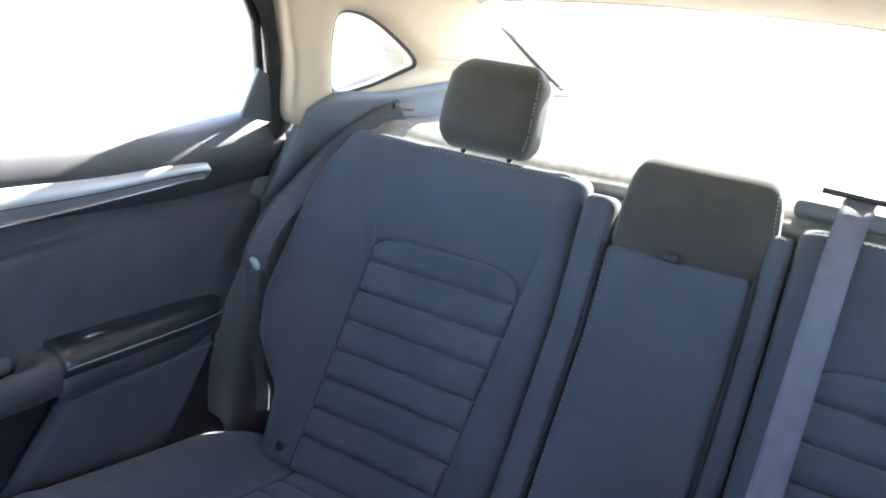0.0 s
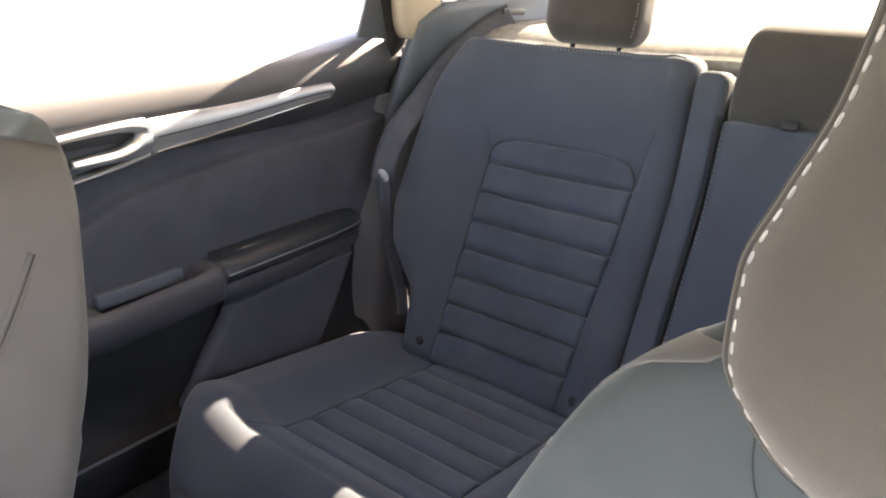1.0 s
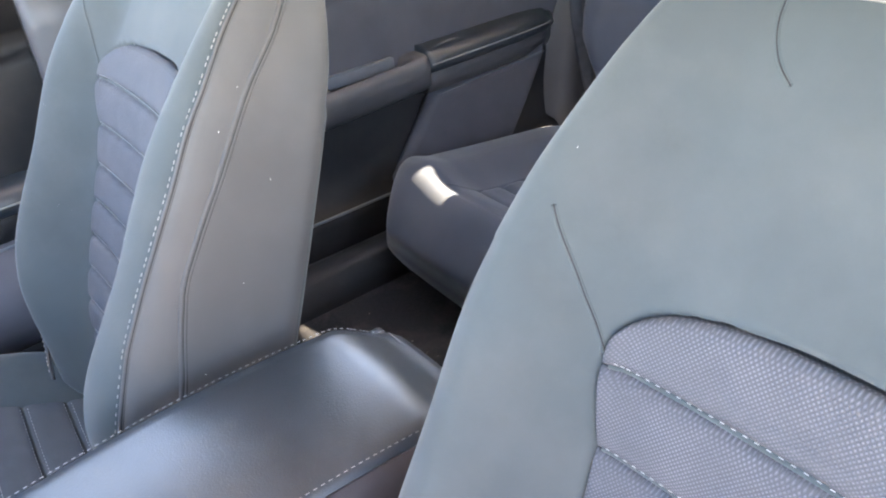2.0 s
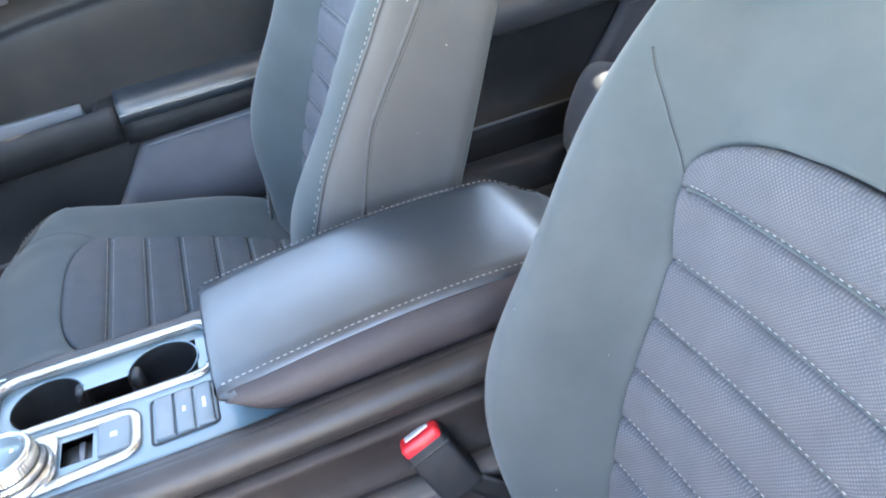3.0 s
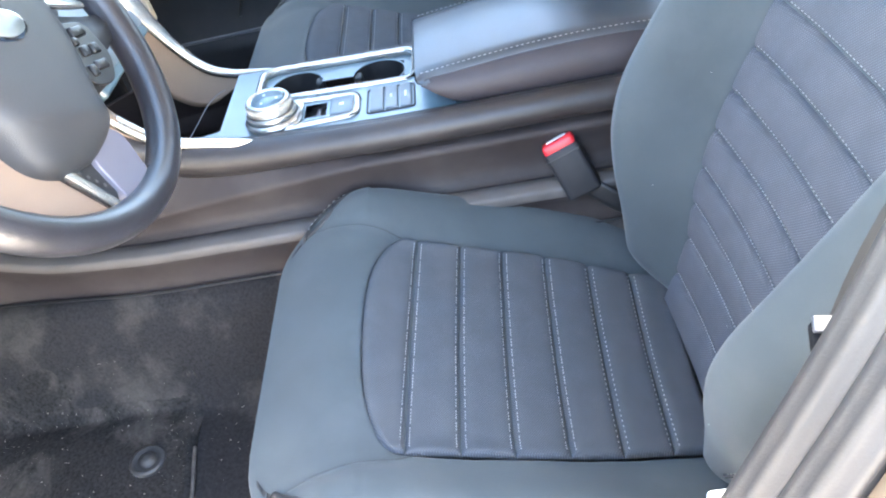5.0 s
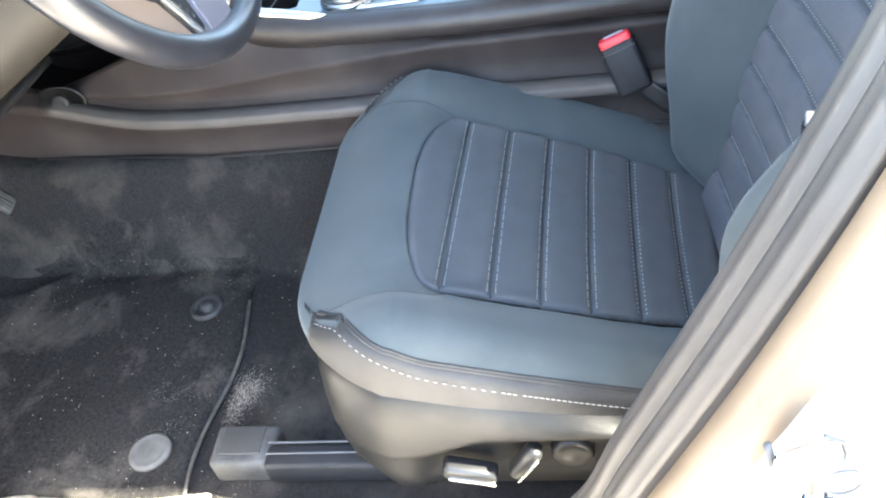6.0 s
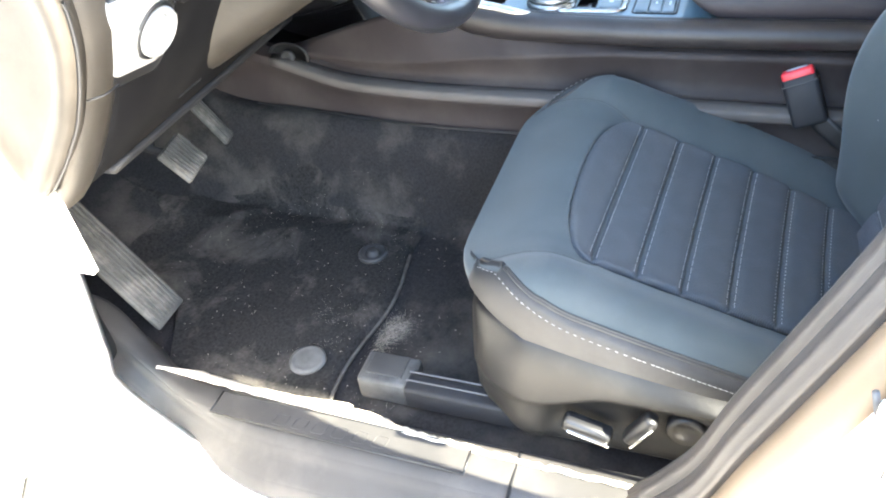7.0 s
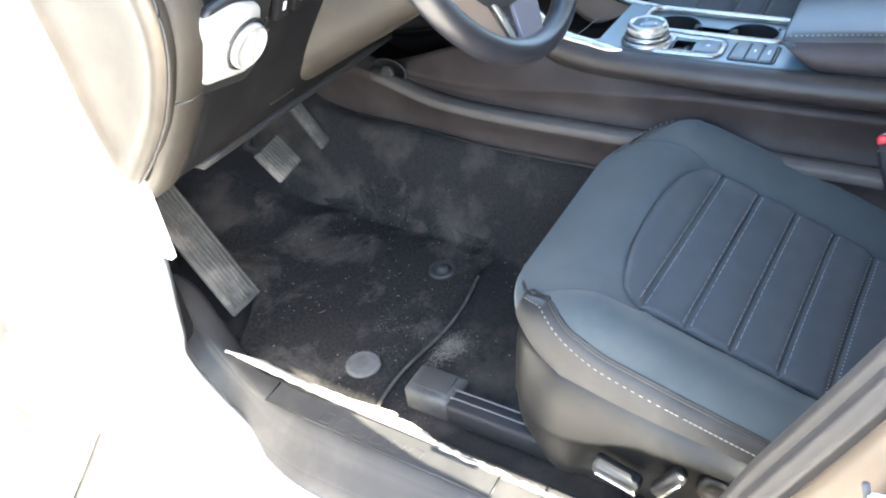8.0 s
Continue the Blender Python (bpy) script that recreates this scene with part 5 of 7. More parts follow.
driver_seat = front_seat("charcoal cloth driver's seat with ribbed mesh insert and pale stitching", "front seats", 18.5, [(0.05, 0.040), (0.195, 0.060), (0.40, 0.026), (0.48, 0.0), (0.58, -0.030)], [(0.03, 0.012), (0.30, 0.002), (0.60, -0.060)], 0.0)
side_shield(driver_seat, -1)
driver_seat.location = (-0.365, 0, 0)
passenger_seat = front_seat("charcoal cloth front passenger seat with lint on its side", "front seats", 21.0, [(0.05, 0.055), (0.195, 0.073), (0.245, 0.071), (0.299, 0.063), (0.358, 0.052), (0.413, 0.041), (0.452, 0.033), (0.498, 0.019), (0.535, 0.007), (0.575, -0.010)], [(0.03, 0.010), (0.216, 0.016), (0.277, 0.021), (0.313, 0.022), (0.36, 0.014), (0.42, -0.001), (0.498, -0.022), (0.55, -0.044), (0.60, -0.060)], 0.036)
for sx in (1, -1):
    part_bm("seat_rail", rbox(sx * 0.20, 0.20, 0.385, 0.034, 0.60, 0.030, 0.004), PLASTIC, passenger_seat)
part_bm("seat_pan", rbox(0, 0.12, 0.415, 0.40, 0.42, 0.05, 0.012), BLACK, passenger_seat)
passenger_seat.location = (0.370, 0.122, 0.012)


rl = random.Random(9)
verts, faces = [], []
for seat_, p, r in LINTS:
    q = Vector(p) + seat_.location
    a = Vector((rl.gauss(0, 1), rl.gauss(0, 1), rl.gauss(0, 1))).normalized() * r * rl.uniform(1, 2.2)
    b = a.cross(Vector((0.3, 0.5, 0.8))).normalized() * r * 0.5
    c_ = a.cross(b).normalized() * r * 0.4
    k = len(verts)
    verts += [q + a, q - a, q + b, q - b, q + c_, q - c_]
    faces += [(k, k + 2, k + 4), (k, k + 4, k + 3), (k, k + 3, k + 5), (k, k + 5, k + 2), (k + 1, k + 4, k + 2), (k + 1, k + 3, k + 4), (k + 1, k + 5, k + 3), (k + 1, k + 2, k + 5)]
tagged(part("lint", verts, faces, LINT, smooth=False), "white flecks of lint on the front seats", "lint", kind="stuff")

# ---- rear seat ----
def frame_at(x, y, z, lean):
    a = radians(lean)
    return Matrix.Translation((x, y, z)) @ Matrix(((-1, 0, 0, 0), (0, -math.sin(a), math.cos(a), 0), (0, math.cos(a), math.sin(a), 0), (0, 0, 0, 1)))


def to(mx, vf):
    return [mx @ Vector(p) for p in vf[0]], vf[1]


RL = 27.0


rear_seat = thing("rear_bench", "charcoal cloth rear bench seat with ribbed inserts and sunlit front edge", "rear seat")


def rear_back(sign):
    """The backrest of one outer rear place. In its frame +x is the car's left."""
    M = frame_at(0, -0.985, 0.50, RL)
    inner = 0.160
    outer = [(-0.03, 0.585), (0.08, 0.600), (0.105, 0.604), (0.15, 0.640), (0.20, 0.682), (0.28, 0.702), (0.36, 0.699), (0.43, 0.690), (0.51, 0.672), (0.60, 0.626)]
    edge_out = lambda s: 0.517
    edge_in = lambda s: lerp([(-0.03, 0.248), (0.03, 0.243), (0.18, 0.234), (0.32, 0.224), (0.39, 0.221), (0.45, 0.221)], s)
    TOPSEAM = 0.384

    def arch(x):
        if x is None:
            return (-0.5165, -0.2215) if sign > 0 else (0.2215, 0.5165)
        return TOPSEAM + 0.054 * max(0.0, 1 - (abs(abs(x) - 0.369) / 0.148) ** 3.6) ** (1 / 3.6)

    def plain(x, s):
        a = abs(x)
        d = a - 0.370
        z = -0.012 + 0.012 * (d / 0.147) ** 2 if abs(d) < 0.147 else 0.0
        if d > 0.147:
            z += 0.045 * sm((d - 0.14) / 0.13) * (1 - 0.6 * sm((s - 0.40) / 0.2))
        if a < 0.225:
            z += 0.014 * sm((0.225 - a) / 0.035)
        z += 0.050 * sm((s - 0.36) / 0.26)
        return z + 0.0015 * noise.noise((x * 8, s * 8, 5.0))

    def top(x, s):
        a = abs(x)
        e = min(edge_out(s) - a, a - edge_in(s), (arch(x) - s) if 0.2215 < a < 0.5165 else TOPSEAM - s)
        z = plain(x, s) - 0.016 * sm((e + 0.002) / 0.006)
        # the two seams above the insert
        if s > 0.385:
            for x0, x1, s1 in ((0.517, 0.532, 0.450), (0.221, 0.200, 0.490)):
                d = a - (x0 + (x1 - x0) * (s - 0.385) / (s1 - 0.385))
                z -= 0.004 * math.exp(-(d / 0.007) ** 2) * (1 - sm((s - s1 + 0.02) / 0.03))
        return z

    lo = (lambda s: -lerp(outer, s)) if sign > 0 else (lambda s: inner)
    hi = (lambda s: -inner) if sign > 0 else (lambda s: lerp(outer, s))
    pad = Pad(-0.03, 0.622, lo, hi, top, lambda s: -0.09, 0.04, 0.030, 6.5, 0.5)
    body = part("backrest", *to(M, pad.build(170, 260)), FABRIC_REAR, rear_seat)
    seams = [-0.012, 0.050, 0.105, 0.160, 0.214, 0.270, 0.327, TOPSEAM]
    lo_, hi_ = ((lambda s: -edge_out(s)), (lambda s: -edge_in(s))) if sign > 0 else (edge_in, edge_out)
    for a, b in zip(seams, seams[1:]):
        part("channel", *to(M, rib(plain, a + 0.0004, b - 0.0004, lo_, hi_, 0.0060, sink=0.012, p=4.0)), MESH_REAR, body)
    part("channel", *to(M, crown(plain, TOPSEAM + 0.0004, arch, 0.0045, sink=0.012)), MESH_REAR, body)
    s_ = -sign
    for line in ([(0.517, 0.392), (0.521, 0.412), (0.527, 0.432), (0.532, 0.448)], [(0.221, 0.396), (0.217, 0.420), (0.209, 0.450), (0.201, 0.482)]):
        sew("panel_seam", *face_path(pad, M, [(s_ * x, s) for x, s in line], 24), FABRIC_REAR, body)
    # piped top edge
    line = [(s_ * x, 0.606) for x in (0.175, 0.28, 0.40, 0.52, 0.60)]
    pts, nrm = face_path(pad, M, line, 60)
    part("top_piping", *seam(pts, nrm, 0.0050, 0.0022), FABRIC_REAR, body)
    part("top_seam", *dashes([q + n * 0.0012 + Vector((0, 0.004, -0.002)) for q, n in zip(pts, nrm)], 0.0042, 0.0020, 0.0007), THREAD, body)
    for dx in (0.178, -0.155):
        v, f = disc(0, 0, 0, [(0.009, 0), (0.009, 0.003), (0.006, 0.006), (0.002, 0.004)], seg=16)
        p = M @ Matrix.Translation((s_ * (0.370 + dx), 0.020, pad.face(s_ * (0.370 + dx), 0.020) - 0.002))
        part("anchor_button", [p @ Vector(q) for q in v], f, SWITCH, body, "small round anchor button")


rear_back(1)
rear_back(-1)

# middle backrest strips and folding armrest
mid = rear_seat
M = frame_at(0, -0.985, 0.50, RL)
mt = lambda x, s: -0.004 + 0.048 * sm((s - 0.36) / 0.26)
for a, b in ((-0.156, -0.105), (0.124, 0.156)):
    pad = Pad(-0.03, 0.60, lambda s: a, lambda s: b, lambda x, s: mt(x, s) + 0.006, lambda s: -0.09, 0.03, 0.025, 6, 0.4)
    part("side_strip", *to(M, pad.build(70, 60)), FABRIC_REAR, mid)
    pts, nrm = face_path(pad, M, [(x, 0.585) for x in np.linspace(a + 0.008, b - 0.008, 5)], 16)
    part("strip_piping", *seam(pts, nrm, 0.0045, 0.0018), FABRIC_REAR, mid)
pad = Pad(-0.03, 0.528, lambda s: -0.102, lambda s: 0.121, lambda x, s: mt(x, s) + 0.010 - 0.20 * (x - 0.01) ** 2, lambda s: -0.09, 0.03, 0.02, 9, 0.5)
arm = part("armrest_panel", *to(M, pad.build(80, 90)), FABRIC_REAR, mid)
for sx in (1, -1):
    x_ = 0.0095 + sx * 0.1055
    path = [M @ Vector((x_, s, pad.face(x_, s) + 0.0004)) for s in np.linspace(0.02, 0.505, 60)]
    if sx < 0:
        part("panel_stitching", *dashes(path, 0.0034, 0.0020, 0.0006, up=(0, 1, 0)), THREAD_DIM, arm)
    x_ = 0.0095 + sx * 0.1135
    path = [M @ Vector((x_, s, mt(x_, s) + 0.006)) for s in np.linspace(0.0, 0.520, 40)]
    part("panel_gap", *tube(path, 0.0030), SEAM, arm, "dark gap beside the armrest panel")
bm = rbox(0, 0, 0, 0.024, 0.016, 0.010, 0.003)
bmesh.ops.transform(bm, matrix=M @ Matrix.Translation((0.002, 0.520, mt(0, 0.5) + 0.016)), verts=bm.verts)
part_bm("pull_tab", bm, BLACK, arm, "black pull tab")
bm = rbox(0, 0, 0, 1.22, 0.60, 0.02, 0.004)
bmesh.ops.transform(bm, matrix=M @ Matrix.Translation((0, 0.28, -0.075)), verts=bm.verts)
part_bm("gap_backing", bm, BLACK, mid)


def rear_headrest(x, low, wide, label):
    Mh = frame_at(x, -1.262 if not low else -1.225, 1.060 if not low else 0.948, 12)
    w = wide
    ht = 0.163 if not low else 0.174
    tp = lambda q, s: 0.048 - 0.9 * q * q * 0.5 - 1.2 * (s - ht * 0.45) ** 2
    hw = [(0, w * 0.93), (ht * 0.3, w), (ht * 0.75, w * 0.97), (ht, w * 0.86)] if not low else [(0, w * 1.0), (ht * 0.3, w), (ht, w * 0.9)]
    pad = Pad(0, ht, lambda s: -lerp(hw, s), lambda s: lerp(hw, s), tp, lambda s: -0.05, 0.035, 0.045, 4.2, 0.6)
    hd = part("headrest", *to(Mh, pad.build(60, 100)), HEADCLOTH, rear_seat, label)
    for sx in (1, -1):
        path = [Mh @ Vector((sx * (lerp(hw, s) - 0.006), s, tp(lerp(hw, s), s) * 0.72)) for s in np.linspace(0.015, ht - 0.02, 24)]
        part("head_stitching", *dashes(path, 0.004, 0.002, 0.0008, up=(0, 1, 0)), THREAD, hd)
        part("post", *tube([Mh @ Vector((sx * w * 0.5, -0.07, -0.01)), Mh @ Vector((sx * w * 0.5, 0.02, -0.01))], 0.005), CHROME, hd)
        part("post_collar", *disc(0, 0, 0, [(0.012, 0), (0.012, 0.006), (0.008, 0.008)], Mh @ Matrix.Translation((sx * w * 0.5, -0.018, -0.01)) @ pose(0, 0, 0, -90, 0, 0)), BLACK, hd)


    if low:
        path = [Mh @ Vector((q, 0.006, pad.face(q, 0.006) + 0.001)) for q in np.linspace(-w * 0.86, w * 0.86, 24)]
        part("head_gap", *tube(path, 0.0026), SEAM, hd, "dark gap under the middle headrest")


rear_headrest(0.368, False, 0.093, "charcoal cloth rear headrest raised on its posts")
rear_headrest(-0.368, False, 0.093, "charcoal cloth rear headrest raised on its posts")
rear_headrest(-0.018, True, 0.118, "low charcoal cloth middle rear headrest with stitched sides")

# rear bench cushion
bench = rear_seat
BMx = Matrix.Translation((0, -1.03, 0.478)) @ pose(0, 0, 0, 8.0, 0, 0)


def rplain(x, s):
    a = abs(x)
    z = -0.004 + 0.028 * sm((a - 0.51) / 0.12)
    z += 0.020 * sm((abs(a - 0.355) - 0.135) / 0.06) if a < 0.36 else 0
    z += 0.016 * sm((s - 0.38) / 0.07) * (1 - sm((s - 0.47) / 0.06)) - 0.035 * sm((s - 0.46) / 0.09)
    return z + 0.0018 * noise.noise((x * 8, s * 8, 7.0))


def rtop(x, s):
    a = abs(x)
    e = min(0.512 - a, a - 0.205, 0.408 - s)
    z = rplain(x, s) - 0.014 * sm((e + 0.002) / 0.006) - 0.004 * math.exp(-((a - 0.14) / 0.008) ** 2)
    return z - 0.004 * math.exp(-((s - 0.452) / 0.007) ** 2) * sm((0.60 - a) / 0.03)


def rw(s):
    return 0.724 - 0.05 * sm((0.08 - s) / 0.12) - 0.085 * sm((s - 0.40) / 0.14)


pad = Pad(-0.02, 0.545, lambda s: -rw(s), rw, rtop, lambda s: -0.165 + 0.03 * sm((0.3 - s) / 0.3), 0.03, 0.055, 7.0, 0.9)
rc = part("cushion", *to(BMx, pad.build(140, 460)), FABRIC_REAR, bench)
for sx in (1, -1):
    seams = [0.02 + 0.0553 * k for k in range(8)]
    lo_, hi_ = sorted((sx * 0.207, sx * 0.510))
    for a, b in zip(seams, seams[1:]):
        part("channel", *to(BMx, rib(rplain, a + 0.0004, b - 0.0004, lambda s: lo_, lambda s: hi_, 0.0050, p=4.0)), MESH_REAR, rc)
    line = [(sx * x, 0.455) for x in (0.17, 0.28, 0.40, 0.52, 0.585)]
    sew("front_seam", *face_path(pad, BMx, line, 50), FABRIC_REAR, rc, 0.0040, 0.0010, 0.0008)
    line = [(sx * x, s) for x, s in [(0.514, 0.405), (0.520, 0.42), (0.530, 0.435), (0.545, 0.45)]]
    sew("corner_seam", *face_path(pad, BMx, line, 16), FABRIC_REAR, rc)
part_bm("bench_base", rbox(0, -0.76, 0.375, 1.24, 0.44, 0.07, 0.02), PLASTIC, bench)

# ---- side panels beside the rear seat ----
for sign in (1, -1):
    g = []
    for z in np.linspace(0.40, 1.035, 20):
        ya = -1.175 + 0.135 * sm((0.95 - z) / 0.45)
        g.append([(sign * x, y, z) for x, y in [(0.83, ya + 0.06), (0.80, ya + 0.045), (0.775, ya + 0.012), (0.755, ya - 0.004), (0.738, ya - 0.014), (0.728, ya - 0.05), (0.722, ya - 0.12), (0.712, ya - 0.22), (0.70, ya - 0.32)]])
    v, f = slab(g, lambda p: (sign * 0.012, 0, 0))
    tagged(part("side_trim", v, f, SOFT), "dark plastic side trim between rear seat and door", "side trim", kind="structure")

    path = [(sign * x, y, z) for x, y, z in [(0.748, -1.158, 1.035), (0.705, -1.092, 1.14), (0.662, -1.022, 1.235), (0.635, -0.955, 1.29), (0.618, -0.85, 1.325), (0.612, -0.70, 1.34)]]
    v, f = tube(smooth_path(path, 24), [(-0.026, -0.008), (-0.020, 0.012), (0.020, 0.012), (0.026, -0.008)], up=(1, 0, 0))
    tagged(part("door_jamb_seal", v, f, RUBBER), "black rubber seal round the rear door opening", "door seal", kind="structure")

# outer rear seat belt on the passenger's side
belt = thing("rear_seat_belt", "grey rear seat belt running down beside the backrest", "seat belt")


def ribbon(path, width, across, thick=0.0016):
    """A belt: a flat strip along a path; across(i) is its width direction."""
    g = []
    for i, p in enumerate(path):
        w = Vector(across(i / (len(path) - 1))).normalized() * width / 2
        q = Vector(p)
        g.append([q - w, q - w * 0.5, q, q + w * 0.5, q + w])
    return slab(g, lambda p: (0, thick, thick))


def facing(path, eye=(-0.26, -0.05, 1.23)):
    """Width directions that turn a belt's flat side towards the cabin's middle."""
    n = len(path)
    return lambda u: (path[min(int(u * (n - 1)) + 1, n - 1)] - path[max(int(u * (n - 1)) - 1, 0)]).cross(Vector(eye) - path[int(u * (n - 1))])


path = smooth_path([(0.606, -1.352, 1.093), (0.632, -1.310, 1.070), (0.658, -1.260, 1.032), (0.676, -1.212, 0.985), (0.688, -1.160, 0.936), (0.699, -1.104, 0.884), (0.706, -1.076, 0.830), (0.709, -1.068, 0.790)], 48)
part("webbing", *ribbon(path, 0.046, facing(path)), BELT_DARK, belt)
path = smooth_path([(0.709, -1.069, 0.792), (0.716, -1.080, 0.72), (0.720, -1.096, 0.65), (0.720, -1.112, 0.58), (0.712, -1.120, 0.52), (0.700, -1.110, 0.48)], 40)
part("lower_webbing", *ribbon(path, 0.024, facing(path)), BELT_DARK, belt, "dark lower length of the belt")
m = Matrix.Translation((0.703, -1.060, 0.802)) @ pose(0, 0, 0, 60, -30, 0)
part("stop_button", *disc(0, 0, 0, [(0.013, 0), (0.014, 0.004), (0.010, 0.009), (0.004, 0.011)], m), MARK, belt, "pale round belt stop button")

# middle belt hanging in front of the backrest
belt = thing("middle_seat_belt", "grey middle seat belt hanging down from the shelf", "seat belt")
path = smooth_path([(-0.225, -1.30, 1.10), (-0.222, -1.255, 1.105), (-0.219, -1.215, 1.08), (-0.216, -1.175, 1.03), (-0.215, -1.13, 0.95), (-0.212, -1.04, 0.78), (-0.208, -0.95, 0.60), (-0.205, -0.90, 0.52)], 40)
part("webbing", *ribbon(path, 0.041, lambda u: (1, 0.05, 0.0)), WEBBING, belt)
part_bm("belt_guide", rbox(-0.215, -1.300, 1.078, 0.15, 0.06, 0.030, 0.012), TRIM_BLUE, belt, "grey plastic belt guide")
part("guide_bar", *tube([(-0.172, -1.262, 1.113), (-0.23, -1.258, 1.112), (-0.30, -1.262, 1.108)], 0.0045), BLACK, belt, "black bar over the belt")
part_bm("guide_mouth", rbox(-0.222, -1.262, 1.112, 0.075, 0.012, 0.008, 0.003), BLACK, belt)

# red-tipped buckle of the rear bench
def buckle(name, label, top, foot, stalk, L=0.085, w=0.030):
    t = thing(name, label, "belt buckle")
    top, foot = Vector(top), Vector(foot)
    d = (foot - top).normalized()
    x = Vector((1, 0, 0)) - d * d.x
    x.normalize()
    y = d.cross(x)
    m = Matrix((( x.x, y.x, -d.x, top.x), (x.y, y.y, -d.y, top.y), (x.z, y.z, -d.z, top.z), (0, 0, 0, 1)))
    bm = rbox(0, 0, -L / 2, w, 0.044, L, 0.006)
    bmesh.ops.transform(bm, matrix=m, verts=bm.verts)
    part_bm("buckle_body", bm, PLASTIC, t)
    bm = rbox(0, 0, 0.0, w * 0.92, 0.040, 0.016, 0.004)
    bmesh.ops.transform(bm, matrix=m, verts=bm.verts)
    part_bm("release_button", bm, RED, t, "red release button")
    bm = rbox(0, 0, 0.0075, w * 0.30, 0.026, 0.003, 0.001)
    bmesh.ops.transform(bm, matrix=m, verts=bm.verts)
    part_bm("button_mark", bm, MARK, t)
    bm = rbox(0, 0, -0.011, w * 1.01, 0.0445, 0.003, 0.001)
    bmesh.ops.transform(bm, matrix=m, verts=bm.verts)
    part_bm("rim", bm, SWITCH, t)
    path = smooth_path([top + d * L * 0.7] + [Vector(p) for p in stalk], 12)
    part("stalk", *ribbon(path, 0.026, lambda u: (0, -0.4, 0.9), 0.004), BLACK, t)
    return t


bk = buckle("driver_buckle", "black belt buckle with red button beside the driver's seat", (-0.138, 0.047, 0.629), (-0.159, 0.022, 0.571), [(-0.172, -0.006, 0.562), (-0.178, -0.036, 0.542), (-0.184, -0.075, 0.520)], 0.070)
part_bm("tag", rbox(-0.184, -0.040, 0.541, 0.006, 0.020, 0.012, 0.002, m=None), BRASS, bk, "dull yellow tag")
part_bm("stalk_end", rbox(-0.184, -0.062, 0.530, 0.006, 0.014, 0.010, 0.003, m=None), CLIP_GREY, bk, "grey end of the stalk")
buckle("rear_buckle", "black belt buckle with red button on the rear bench", (0.105, -0.90, 0.545), (0.11, -0.97, 0.47), [(0.11, -0.97, 0.47), (0.106, -1.04, 0.46)])

# ---- centre console ----
console = thing("centre_console", "dark centre console with gloss top, silver trim and padded armrest", "centre console")


def roll_z(y):
    return lerp([(-0.30, 0.682), (-0.03, 0.690), (0.25, 0.687), (0.42, 0.692), (0.50, 0.702), (0.56, 0.735), (0.62, 0.80)], y)


